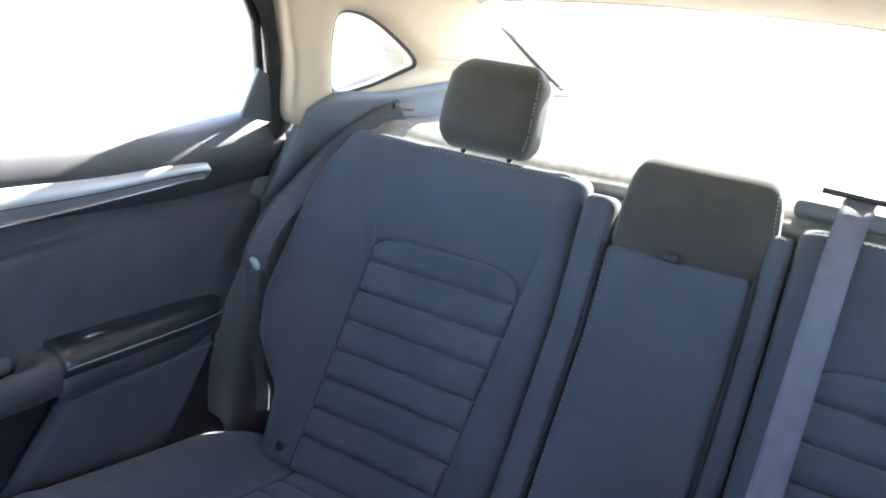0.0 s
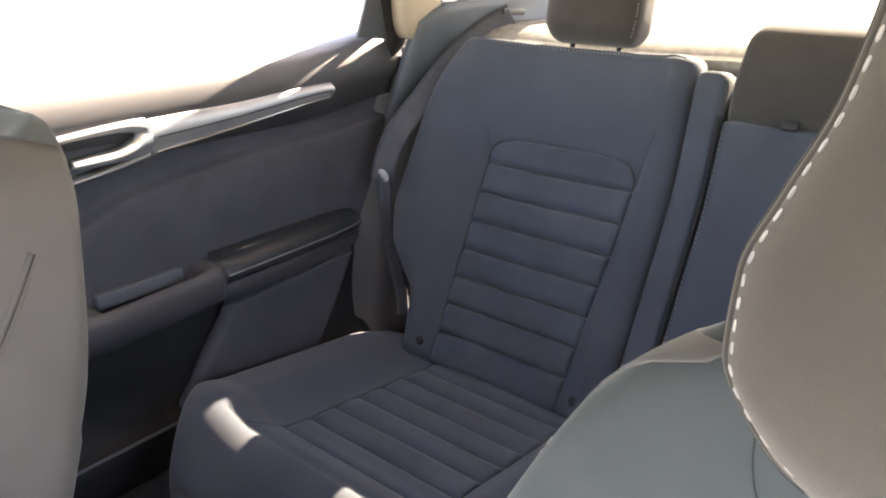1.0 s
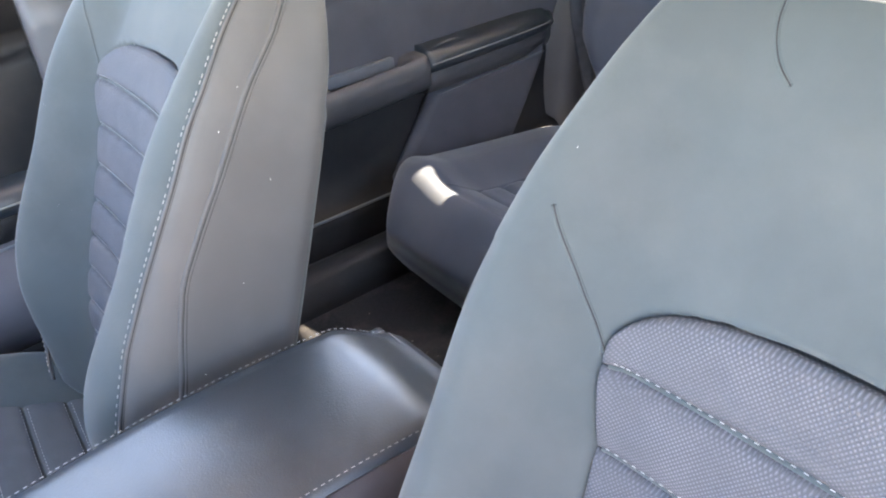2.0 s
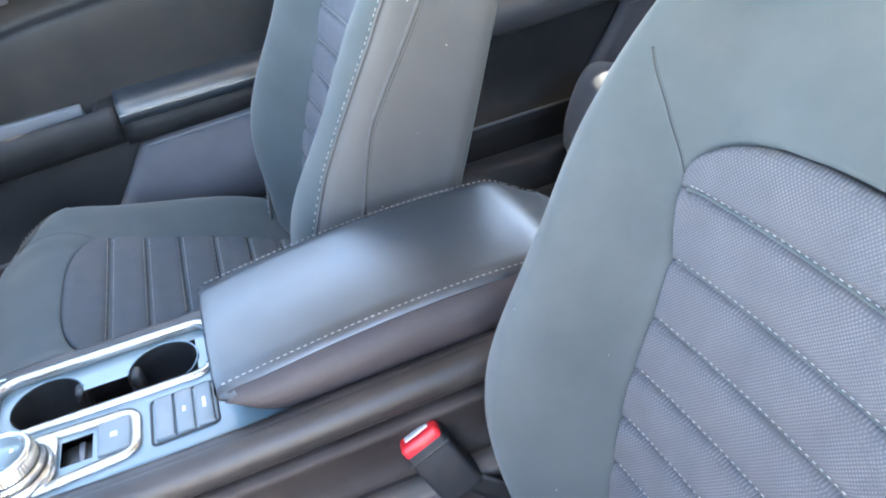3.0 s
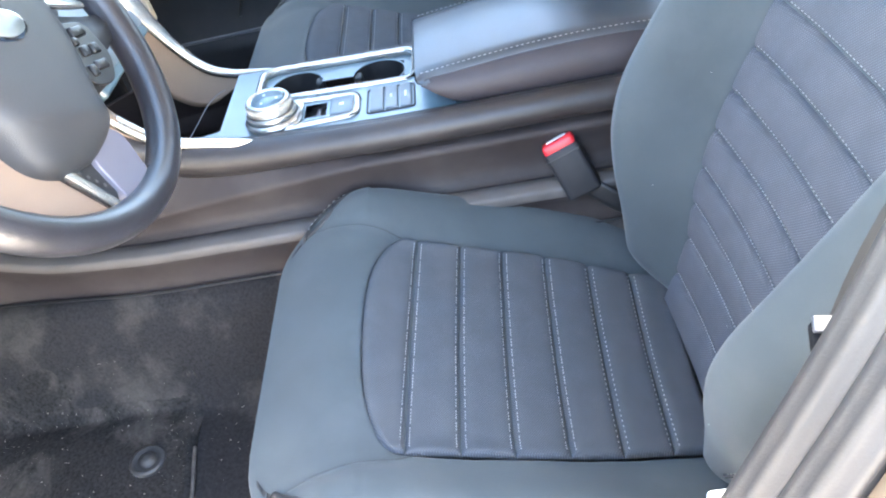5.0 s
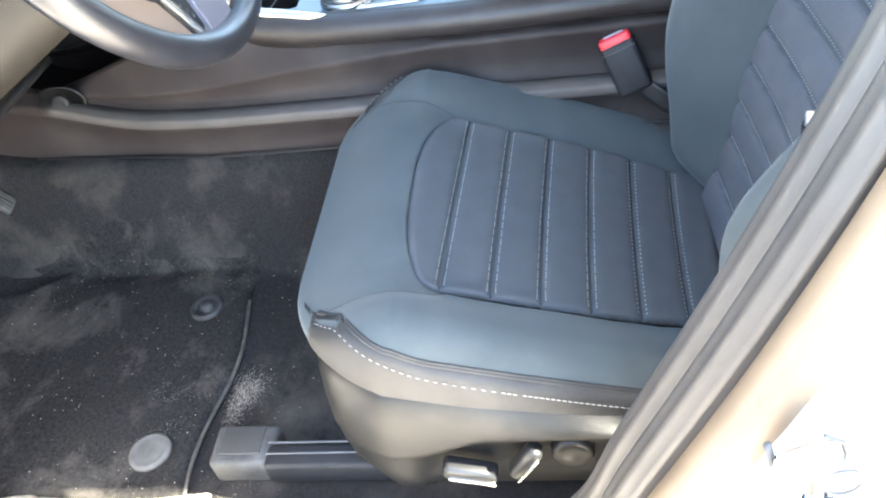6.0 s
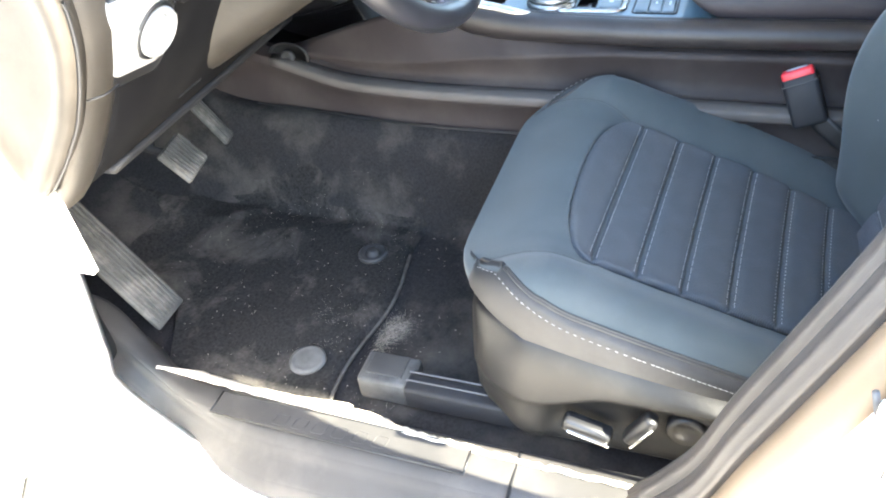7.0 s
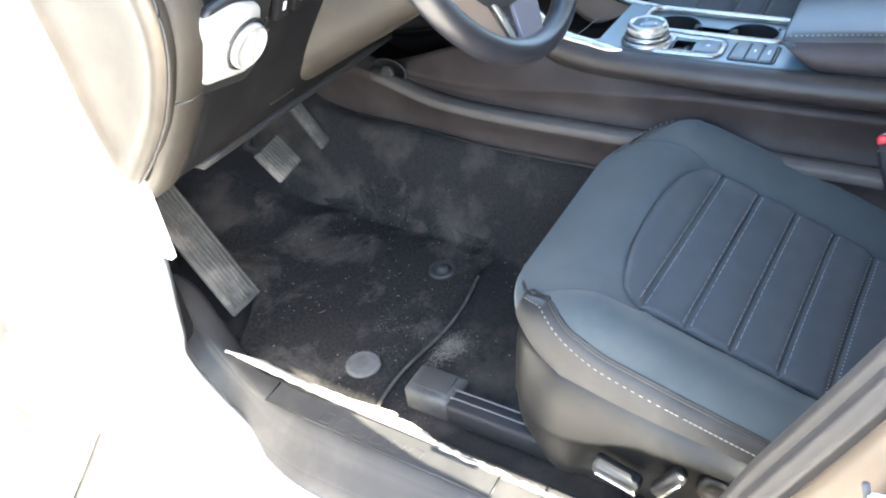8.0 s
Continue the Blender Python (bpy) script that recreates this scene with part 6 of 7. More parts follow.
for sx in (-1, 1):
    g = []
    for y in np.linspace(-0.195, 0.66 if sx < 0 else 0.46, 70):
        zt = roll_z(y) if sx < 0 else min(0.690, roll_z(y)) - 0.013 * sm((y - 0.17) / 0.05)
        w = lerp([(-0.3, 0.118), (0.2, 0.122), (0.50, 0.120), (0.66, 0.118)], y)
        dz = 0.034 + 0.006 * sm((y - 0.3) / 0.2)
        pr = [(w - 0.022, zt - 0.010), (w - 0.016, zt - 0.001), (w - 0.006, zt + 0.001), (w + 0.004, zt - 0.004), (w + 0.010, zt - 0.014), (w + 0.010, zt - 0.026), (w + 0.004, zt - dz), (w - 0.006, zt - dz - 0.003)]
        g.append([(sx * x, y, z) for x, z in pr])
    v, f = slab(g, lambda p: (-sx * 0.006, 0, 0))
    part("edge_roll", v, f, ROLL, console, "soft black padded edge")
    g = []
    for y in np.linspace(-0.195, 1.0, 70):
        zt = roll_z(y) - 0.034 if y < 0.55 else roll_z(0.55) - 0.034 - 0.10 * sm((y - 0.55) / 0.4)
        nar = 0.03 * sm((y - 0.55) / 0.35)
        zl = 0.578 + 0.010 * sm((y - 0.7) / 0.25) * 4
        zc = min(zt - 0.012, lerp([(-0.195, 0.650), (0.21, 0.644), (0.45, 0.629), (0.73, 0.606), (1.0, 0.612)], y))
        pr = [(0.114, zt), (0.120, zt - 0.006), (0.132, zc + 0.006), (0.1345, zc + 0.002), (0.1345, zc - 0.002), (0.131, zc - 0.007), (0.128, (zc + zl) / 2), (0.1285, zl + 0.008), (0.139, zl + 0.002)]
        g.append([(sx * (x - nar), y, z) for x, z in pr])
    v, f = slab(g, lambda p: (-sx * 0.006, 0, 0))
    part("side_panel", v, f, CONSOLE, console)
    g = []
    for y in np.linspace(-0.195, 1.0, 70):
        zl = 0.578 + 0.040 * sm((y - 0.70) / 0.25)
        nar = 0.03 * sm((y - 0.55) / 0.35)
        pr = [(0.136, zl + 0.0045), (0.138, zl + 0.004), (0.158, zl + 0.002), (0.1600, zl + 0.001), (0.1612, zl - 0.002), (0.161, zl - 0.014), (0.160, zl - 0.016), (0.157, zl - 0.018), (0.158, zl - 0.05), (0.164, 0.505), (0.17, 0.44)]
        g.append([(sx * (x - nar), y, z) for x, z in pr])
    v, f = slab(g, lambda p: (-sx * 0.006, 0, 0))
    # paler strip over the ledge: light on its upward face, as colour
    led = []
    for y in np.linspace(-0.195, 0.86, 50):
        zl = 0.578 + 0.040 * sm((y - 0.70) / 0.25)
        nar = 0.03 * sm((y - 0.55) / 0.35)
        led.append([(sx * (x - nar), y, z) for x, z in [(0.140, zl + 0.0055), (0.150, zl + 0.0048), (0.1600, zl + 0.0032), (0.1622, zl + 0.0018), (0.1630, zl - 0.002), (0.1628, zl - 0.010)]])
    lv, lf = slab(led, lambda p: (-sx * 0.001, 0, -0.0015))
    part("ledge_trim", lv, lf, LEDGE, console, "ledge along the console side, its lit top in a paler colour")
    part("lower_panel", v, f, CONSOLE, console, "dusty lower console panel")
    edge = [(sx * (0.166 - 0.03 * sm((y - 0.55) / 0.35)), y, 0.5215) for y in np.linspace(-0.10, 0.93, 30)]
    part("panel_edge", *tube(edge, 0.0018), BLACK, console)

TOPZ = lambda y: lerp([(0.10, 0.678), (0.25, 0.680), (0.45, 0.684), (0.52, 0.688)], y)


def plate(name, outline, lift, depth, material, r=0.0015, label="", parent=console):
    """A flat piece on the console top, its outline in (x, y)."""
    cy = sum(p[1] for p in outline) / len(outline)
    bm = prism(outline, depth, Matrix.Translation((0, 0, TOPZ(cy) + lift)), r)
    return part_bm(name, bm, material, parent, label, smooth=False)


def frame_strip(name, outline, width, lift, height, material, label="", parent=console):
    """A raised frame along a closed outline on the console top."""
    pts = [Vector((x, y, TOPZ(y) + lift)) for x, y in outline]
    v, f = tube(pts, [(-width / 2, 0), (-width * 0.35, height), (width * 0.35, height), (width / 2, 0)], True)
    return part(name, v, f, material, parent, label)


def taper(path, widths, thick=0.004):
    """A trim strip along a path, its width given at even steps; its edges roll over."""
    g = []
    n = len(path)
    for i, p in enumerate(path):
        w = lerp(widths, i / (n - 1)) / 2
        d = (path[min(i + 1, n - 1)] - path[max(i - 1, 0)]).normalized()
        up = Vector((1, 0, 0)).cross(d).normalized()
        g.append([p + Vector((w * a, 0, 0)) + up * b for a, b in [(-1, -0.004), (-0.97, -0.001), (-0.8, 0.001), (-0.3, 0.002), (0.3, 0.002), (0.8, 0.001), (0.97, -0.001), (1, -0.004)]])
    return slab(g, lambda p: (0, thick * 0.5, -thick))


# gloss top: a slab with the cup tray and the selector's slot left open
TRAY = ((0.004, 0.086), (0.215, 0.424))
CUPS = ((0.045, 0.378), (0.044, 0.262))


def in_tray(x, y, e=0.0):
    (x0, x1), (y0, y1) = TRAY
    r = 0.020
    dx, dy = max(x0 + r - x, x - x1 + r, 0), max(y0 + r - y, y - y1 + r, 0)
    return math.hypot(dx, dy) < r + e


def in_cup(x, y):
    if any(math.hypot(x - a, y - b) < 0.0355 for a, b in CUPS):
        return True
    return 0.012 < x < 0.046 and 0.26 < y < 0.378 or 0.012 < x < 0.070 and 0.228 < y < 0.250


def top_sheet(name, z, keep, material, label=""):
    xs, ys = np.linspace(-0.104, 0.096, 150), np.linspace(0.10, 0.505, 300)
    nx = len(xs)
    verts = [(x, y, TOPZ(y) + z - 0.006 * sm((abs(x) - 0.090) / 0.012)) for y in ys for x in xs]
    faces = []
    for j in range(len(ys) - 1):
        for i in range(nx - 1):
            if keep((xs[i] + xs[i + 1]) / 2, (ys[j] + ys[j + 1]) / 2):
                k = j * nx + i
                faces.append((k, k + 1, k + 1 + nx, k + nx))
    return part(name, verts, faces, material, console, label)


def bin_line(x):
    """Rear edge of the bin, which runs further forward beside the driver's trim."""
    return 0.4655 + 0.045 * sm((-0.060 - x) / 0.022)


top_sheet("top_panel", 0.0, lambda x, y: y < bin_line(x) and not in_tray(x, y) and not (-0.062 < x < -0.030 and 0.328 < y < 0.356), GLOSS, "dark gloss console top, sky reflection in its blue colour")
top_sheet("cup_tray", -0.007, lambda x, y: in_tray(x, y, 0.003) and not in_cup(x, y), GLOSS, "sunken gloss cup tray, sky reflection in its blue-grey")
for cx, cy in CUPS:
    v, f = disc(cx, cy, 0, [(0.0360, TOPZ(cy) - 0.007), (0.0355, TOPZ(cy) - 0.03), (0.033, TOPZ(cy) - 0.07), (0.030, TOPZ(cy) - 0.072), (0.002, TOPZ(cy) - 0.073)], seg=36)
    part("cup_holder", v, f[:-2], BLACK, console, "black round cup holder")
    arc = [(cx + 0.0362 * math.cos(a), cy + 0.0362 * math.sin(a), TOPZ(cy) - 0.0066) for a in np.linspace(0, math.tau, 60, endpoint=False) if not (-0.034 < 0.0362 * math.cos(a) < 0.004 and (math.sin(a) < 0) == (cy > 0.3))]
    k0_ = max(range(len(arc)), key=lambda i: (Vector(arc[i]) - Vector(arc[i - 1])).length)
    part("cup_rim", *tube(arc[k0_:] + arc[:k0_], 0.0010), GLOSS, console)
    part_bm("cup_finger", rbox(cx + 0.010, cy + 0.031 * (1 if cy < 0.3 else -1), TOPZ(cy) - 0.022, 0.018, 0.012, 0.026, 0.004), RUBBER, console)
part_bm("cup_link", rbox(0.030, 0.32, TOPZ(0.31) - 0.035, 0.036, 0.085, 0.012, 0.003), RUBBER, console)
part_bm("cup_floor", rbox(0.042, 0.32, TOPZ(0.31) - 0.078, 0.088, 0.22, 0.008, 0.003), BLACK, console)
pts = [Vector((x, y, TOPZ(y))) for x, y in rounded([(0.0895, 0.211), (0.0895, 0.412), (0.078, 0.428), (0.008, 0.428), (0.001, 0.415), (0.001, 0.211)], 0.020, 7)]
part("cup_trim", *tube(pts, [(-0.0045, -0.008), (-0.0045, 0.001), (-0.0030, 0.0035), (0.0030, 0.0035), (0.0045, 0.001), (0.0045, -0.008)], True), BRIGHT, console, "bright satin cup holder trim")
# rotary gear selector
pts = [Vector((x, y, TOPZ(y) - 0.001)) for x, y in rounded([(-0.020, 0.288), (-0.016, 0.390), (-0.050, 0.424), (-0.084, 0.395), (-0.074, 0.288)], 0.014)]
part("selector_frame", *tube(pts, [(-0.006, 0), (-0.0045, 0.0045), (0.0045, 0.0045), (0.006, 0)], True), BRIGHT, console, "bright gear selector frame")
plate("selector_plate", rounded([(-0.018, 0.358), (-0.016, 0.395), (-0.030, 0.425), (-0.056, 0.434), (-0.084, 0.420), (-0.092, 0.392), (-0.080, 0.358)], 0.014), 0.0, 0.0045, BRIGHT)
KX, KY = -0.055, 0.395
v, f = disc(KX, KY, TOPZ(0.39), [(0.0370, 0.002), (0.0370, 0.006), (0.0345, 0.009), (0.0320, 0.010), (0.0325, 0.012), (0.0325, 0.015), (0.0300, 0.017), (0.0290, 0.018), (0.0290, 0.029), (0.0270, 0.0325), (0.0240, 0.0330), (0.0225, 0.0310), (0.003, 0.0300)], seg=44)
part("rotary_knob", v, f, BRIGHT, console, "bright rotary gear knob")
for z0, r_ in ((0.0095, 0.0335), (0.0170, 0.0303)):
    v, f = disc(KX, KY, TOPZ(0.39) + z0, [(r_ - 0.002, 0), (r_, 0.0004), (r_, 0.0014), (r_ - 0.002, 0.0018)], seg=44)
    part("knob_ring", v, f, BLACK, console)
for k in range(60):
    a = k * math.tau / 60
    m = Matrix.Translation((KX + 0.0291 * math.cos(a), KY + 0.0291 * math.sin(a), TOPZ(0.39) + 0.0235)) @ pose(0, 0, 0, 0, 0, math.degrees(a))
    bm = rbox(0, 0, 0, 0.0010, 0.0014, 0.0095, 0.0004, 1)
    bmesh.ops.transform(bm, matrix=m, verts=bm.verts)
    part_bm("knob_ridge", bm, BRIGHT, console)
v, f = disc(KX, KY, TOPZ(0.39) + 0.0306, [(0.021, 0), (0.021, 0.0010), (0.002, 0.0011)], seg=30)
part("knob_cap", v, f, GLOSS, console, "glassy cap, blue reflection in its colour")
for k in range(3):
    a = 0.5 + k * 2.09
    part_bm("knob_mark", rbox(KX + 0.012 * math.cos(a), KY + 0.012 * math.sin(a), TOPZ(0.39) + 0.0318, 0.004, 0.003, 0.0006, 0.0002), MARK, console)
part_bm("selector_well", rbox(-0.046, 0.342, TOPZ(0.33) - 0.016, 0.040, 0.036, 0.012, 0.003), BLACK, console)
part_bm("selector_lip", rbox(-0.046, 0.340, TOPZ(0.33) - 0.008, 0.032, 0.006, 0.004, 0.0015), GUNMETAL, console)
part_bm("park_brake_switch", rbox(-0.046, 0.3075, TOPZ(0.30) + 0.001, 0.042, 0.030, 0.006, 0.002), BUTTON, console, "grey parking brake switch")
part_bm("switch_mark", rbox(-0.046, 0.3075, TOPZ(0.30) + 0.0042, 0.006, 0.006, 0.0008, 0.0003), MARK, console)
frame_strip("switch_frame", rounded([(-0.015, 0.213), (-0.016, 0.274), (-0.077, 0.274), (-0.075, 0.213)], 0.006), 0.003, -0.001, 0.0022, BLACK)
for k, (w, m_) in enumerate(((0.019, BUTTON), (0.018, BUTTON), (0.017, BUTTON))):
    y = 0.2615 - k * 0.0188
    part_bm("console_button", rbox(-0.0455, y, TOPZ(y) + 0.001, 0.056, w - 0.001, 0.006, 0.002), m_, console)
    if k:
        part_bm("button_mark", rbox(-0.0455, y, TOPZ(y) + 0.0042, 0.014 if k == 2 else 0.007, 0.003, 0.0008, 0.0003), MARK, console)
# bin in front of the panel
g = [[(x, y + bin_line(x) - 0.4655, z) for x in np.linspace(-0.082, 0.085, 24)] for y, z in [(0.4655, 0.6835), (0.468, 0.680), (0.472, 0.66), (0.480, 0.60)]]
v, f = slab(g, lambda p: (0, 0.003, -0.004))
part("storage_bin", v, f, BLACK, console, "deep black storage bin")
g = [[(x, y, z) for x in np.linspace(-0.100, 0.092, 12)] for y, z in [(0.470, 0.592), (0.52, 0.585), (0.60, 0.592), (0.66, 0.62), (0.70, 0.70)]]
v, f = slab(g, lambda p: (0, 0.003, -0.004))
part("bin_floor", v, f, BLACK, console)
part("bin_edge", *tube(smooth_path([(-0.072, 0.505, 0.685), (-0.03, 0.502, 0.684), (0.021, 0.498, 0.683), (0.048, 0.490, 0.682), (0.060, 0.482, 0.681)], 20), 0.0006), GUNMETAL, console, "thin metal edge over the bin")
# satin trims that run up beside the centre stack and end in points
path = smooth_path([(-0.113, 0.412, 0.692), (-0.112, 0.435, 0.696), (-0.110, 0.465, 0.701), (-0.112, 0.50, 0.709), (-0.112, 0.53, 0.724), (-0.111, 0.57, 0.765), (-0.110, 0.62, 0.84), (-0.108, 0.66, 0.93)], 60)
part("near_trim", *taper(path, [(0, 0.001), (0.07, 0.009), (0.17, 0.015), (0.4, 0.016), (1, 0.018)]), BRIGHT, console, "satin silver console trim")
path = smooth_path([(0.098, 0.418, 0.682), (0.101, 0.45, 0.684), (0.103, 0.478, 0.688), (0.104, 0.510, 0.702), (0.104, 0.536, 0.735), (0.104, 0.557, 0.775), (0.104, 0.576, 0.819), (0.104, 0.597, 0.859), (0.104, 0.622, 0.921), (0.104, 0.66, 1.0)], 70)
part("far_trim", *taper(path, [(0, 0.002), (0.12, 0.008), (0.3, 0.014), (0.5, 0.022), (0.68, 0.044), (1, 0.052)]), BRIGHT, console, "satin silver console trim")
UPPER = [(0.0, (0.470, 0.682)), (0.2, (0.512, 0.697)), (0.4, (0.540, 0.730)), (0.6, (0.565, 0.770)), (0.8, (0.600, 0.850)), (1.0, (0.655, 0.970))]
LOWER = [(0.0, (0.476, 0.668)), (0.2, (0.532, 0.645)), (0.4, (0.575, 0.668)), (0.6, (0.600, 0.715)), (0.8, (0.650, 0.800)), (1.0, (0.70, 0.94))]
for sx in (-1, 1):
    up_ = smooth_path([(0, *p) for _, p in UPPER], 50)
    lo_ = smooth_path([(0, *p) for _, p in LOWER], 50)
    g = [[(sx * (0.1125 - 0.004 - 0.010 * w ** 2), a.y + (b.y - a.y) * w, a.z + (b.z - a.z) * w - 0.003) for w in np.linspace(0, 1, 9)] for a, b in zip(up_, lo_)]
    v, f = slab(g, lambda p: (sx * 0.010, 0, 0))
    part("stack_wing", v, f, WING, console, "satin side of the centre stack, warm reflection in its tan")

# armrest lid
def lid_row(y):
    u = (0.205 - y) / 0.40
    c = 0.722 + 0.018 * math.sin(math.pi * min(1, u * 0.9)) - 0.030 * sm((u - 0.82) / 0.18)
    nose = sm((0.205 - y) / 0.05)
    w = 0.080 + 0.004 * nose
    low = lerp([(0.0, 0.712), (0.03, 0.701), (0.07, 0.689), (0.13, 0.679), (0.22, 0.675), (1, 0.675)], u)
    pr = []
    for k in range(13):
        t = -1 + k / 6
        pr.append((0.004 + w * t * 0.985, c + 0.006 * (1 - t * t)))
    pr += [(0.004 + w + 0.004, c - 0.006), (0.004 + w + 0.012, (c + low) / 2), (0.004 + w + 0.010, low + 0.008), (0.004 + w - 0.002, low)]
    pr += [(0.004 - w + 0.002, low), (0.004 - w - 0.014, low + 0.008), (0.004 - w - 0.016, (c + low) / 2), (0.004 - w - 0.005, c - 0.006)]
    return [(x, y, z) for x, z in pr]


ys3 = [0.206] + list(np.linspace(0.203, -0.19, 50)) + [-0.197]
rings = [lid_row(y) for y in ys3]
for i, sc in ((0, 0.93), (-1, 0.85)):
    cz = sum(p[2] for p in rings[i]) / len(rings[i])
    rings[i] = [(0.004 + (x - 0.004) * sc, y, cz + (z - cz) * (0.75 if i else 0.80)) for x, y, z in rings[i]]
v, f = loft(rings)
lid = part("armrest_lid", v, f, LEATHER, console, "black leatherette armrest lid")
for sx, ks in ((1, (13, 14, 15, 16)), (-1, (20, 19, 18, 17))):
    g = [[(p[0] + sx * 0.0022, p[1], p[2] - 0.0005) for p in (lid_row(y)[k] for k in ks)] for y in np.linspace(0.199, -0.188, 50)]
    part("lid_side", *slab(g, lambda p: (-sx * 0.002, 0, 0)), CONSOLE_SOFT, lid, "violet-brown vinyl side of the lid")
for sx in (-1, 1):
    path = [(0.004 + sx * 0.0845, y, lid_row(y)[12][2] + 0.0012) for y in np.linspace(0.198, -0.185, 60)]
    part("lid_stitching", *dashes(path, 0.0036, 0.0006, 0.0005), THREAD_DIM, lid, "pale stitching along the lid")
path = [(x, -0.188, lid_row(-0.185)[6][2] - 0.004) for x in np.linspace(-0.075, 0.083, 20)]
part("lid_stitching", *dashes(path, 0.0036, 0.0006, 0.0005), THREAD_DIM, lid)
part_bm("lid_base", rbox(0.0, -0.002, 0.615, 0.19, 0.384, 0.12, 0.01), PLASTIC, console)
part_bm("console_back", rbox(0.0, -0.198, 0.54, 0.235, 0.02, 0.27, 0.008), PLASTIC, console)

# ---- dashboard ----
dash = thing("dashboard", "dark dusty dashboard with headlamp switch and knee panel", "dashboard")
sect = [(0.99, 0.690), (0.90, 0.680), (0.79, 0.700), (0.775, 0.712), (0.745, 0.745), (0.715, 0.785), (0.690, 0.825), (0.668, 0.862), (0.652, 0.90), (0.648, 0.94), (0.665, 0.975), (0.72, 1.01), (0.85, 1.03), (1.08, 1.04)]
xs = list(np.linspace(-0.66, 0.69, 50)) + [0.70]
g = [[(x, y + 0.06 * sm((x + 0.0) / 0.15) * (1 if z < 0.95 else 0.3) + 0.05 * sm((0.14 - abs(x)) / 0.05) * (1 if z < 0.9 else 0), z) for y, z in sect] for x in xs]
v, f = slab(g, lambda p: (0, 0.006, 0.0))
part("dash_skin", v, f, PLASTIC, dash)
# end panel beside the driver's door
outl = [(0.758, 0.744), (0.742, 0.747), (0.705, 0.784), (0.667, 0.829), (0.644, 0.868), (0.628, 0.904), (0.621, 0.940), (0.626, 0.985), (0.68, 1.02), (0.785, 1.025), (0.792, 0.95), (0.782, 0.90), (0.778, 0.834), (0.767, 0.776)]
ol = [Vector((y, z)) for y, z in rounded(outl, 0.016, 6)]
oc = Vector((0.712, 0.900))
rings = []
for k, dx in [(1.0, 0.0), (1.0, 0.010), (0.985, 0.0165), (0.95, 0.021), (0.90, 0.0228), (0.83, 0.0222), (0.77, 0.0195), (0.71, 0.0178), (0.5, 0.0172), (0.02, 0.0170)]:
    rings.append([(-0.698 - dx, oc.x + (p.x - oc.x) * k, oc.y + (p.y - oc.y) * k) for p in ol])
part("end_panel", *loft(rings), COVER, dash, "dusty tan dashboard end cover")
edge = [(-0.7085, p.x, p.y) for p in ol if p.y < 0.99]
k0 = max(range(len(edge)), key=lambda i: (Vector(edge[i]) - Vector(edge[i - 1])).length)
edge = edge[k0:] + edge[:k0]
part("end_gap", *tube([Vector((-0.7085, oc.x + (p[1] - oc.x) * 1.012, oc.y + (p[2] - oc.y) * 1.008)) for p in edge], 0.0017), BLACK, dash, "dark gap round the end cover")
part("bezel_joint", *tube([(-0.702, 0.650, 0.852), (-0.690, 0.640, 0.852), (-0.672, 0.638, 0.853)], 0.0010), BLACK, dash)
g = []
for y, z in [(0.80, 0.702), (0.772, 0.715), (0.742, 0.748), (0.712, 0.788), (0.687, 0.826), (0.664, 0.864), (0.648, 0.90), (0.644, 0.94), (0.661, 0.977)]:
    g.append([(-0.701, y - 0.010, z), (-0.688, y - 0.020, z), (-0.668, y - 0.020, z), (-0.648, y - 0.012, z), (-0.640, y + 0.006, z)])
v, f = slab(g, lambda p: (0, 0.01, 0.0))
part("end_bezel", v, f, COVER, dash, "dusty dark dashboard end strip, sunlit tan in its colour")
# headlamp switch
n0 = Vector((0, -0.90, -0.436)).normalized()
up0 = Vector((0, -0.436, 0.90)).normalized()
m = Matrix(((-1, 0, 0, -0.592), (0, up0.y, n0.y, 0.658), (0, up0.z, n0.z, 0.862), (0, 0, 0, 1)))
m = m @ Matrix.Diagonal((-1, 1, 1, 1))


def on_dash(name, outline, depth, material, r, seg=5, label=""):
    ol2 = [Vector(p) for p in rounded(outline, 0.014, seg)]
    c2 = sum(ol2, Vector((0, 0))) / len(ol2)
    rings = []
    for k, h in [(1.0, -0.004), (1.0, depth - r), (0.985, depth - r * 0.3), (0.95, depth), (0.5, depth + 0.001), (0.02, depth + 0.001)]:
        rings.append([m @ Vector((c2.x + (p.x - c2.x) * k, c2.y + (p.y - c2.y) * k, h)) for p in ol2])
    return part(name, *loft(rings), material, dash, label)


on_dash("switch_housing", [(-0.074, -0.022), (0.006, -0.040), (0.026, -0.012), (0.030, 0.060), (-0.02, 0.078), (-0.07, 0.072)], 0.006, SWITCH, 0.003, label="black headlamp switch housing")
on_dash("switch_plate", [(-0.072, -0.008), (0.002, -0.024), (0.014, 0.0), (0.008, 0.058), (-0.03, 0.072), (-0.075, 0.068)], 0.010, SILVER, 0.004, label="silver headlamp switch plate")
for x_, y_, w_, h_ in ((-0.048, 0.016, 0.022, 0.030), (-0.048, 0.050, 0.022, 0.024)):
    bm = rbox(x_, y_, 0.0112, w_, h_, 0.002, 0.0006)
    bmesh.ops.transform(bm, matrix=m, verts=bm.verts)
    part_bm("plate_button", bm, SILVER, dash)
v, f = disc(-0.012, 0.018, 0, [(0.029, 0.008), (0.029, 0.012), (0.0275, 0.014), (0.0255, 0.0125)], m, 40)
part("knob_ring", v, f, BLACK, dash)
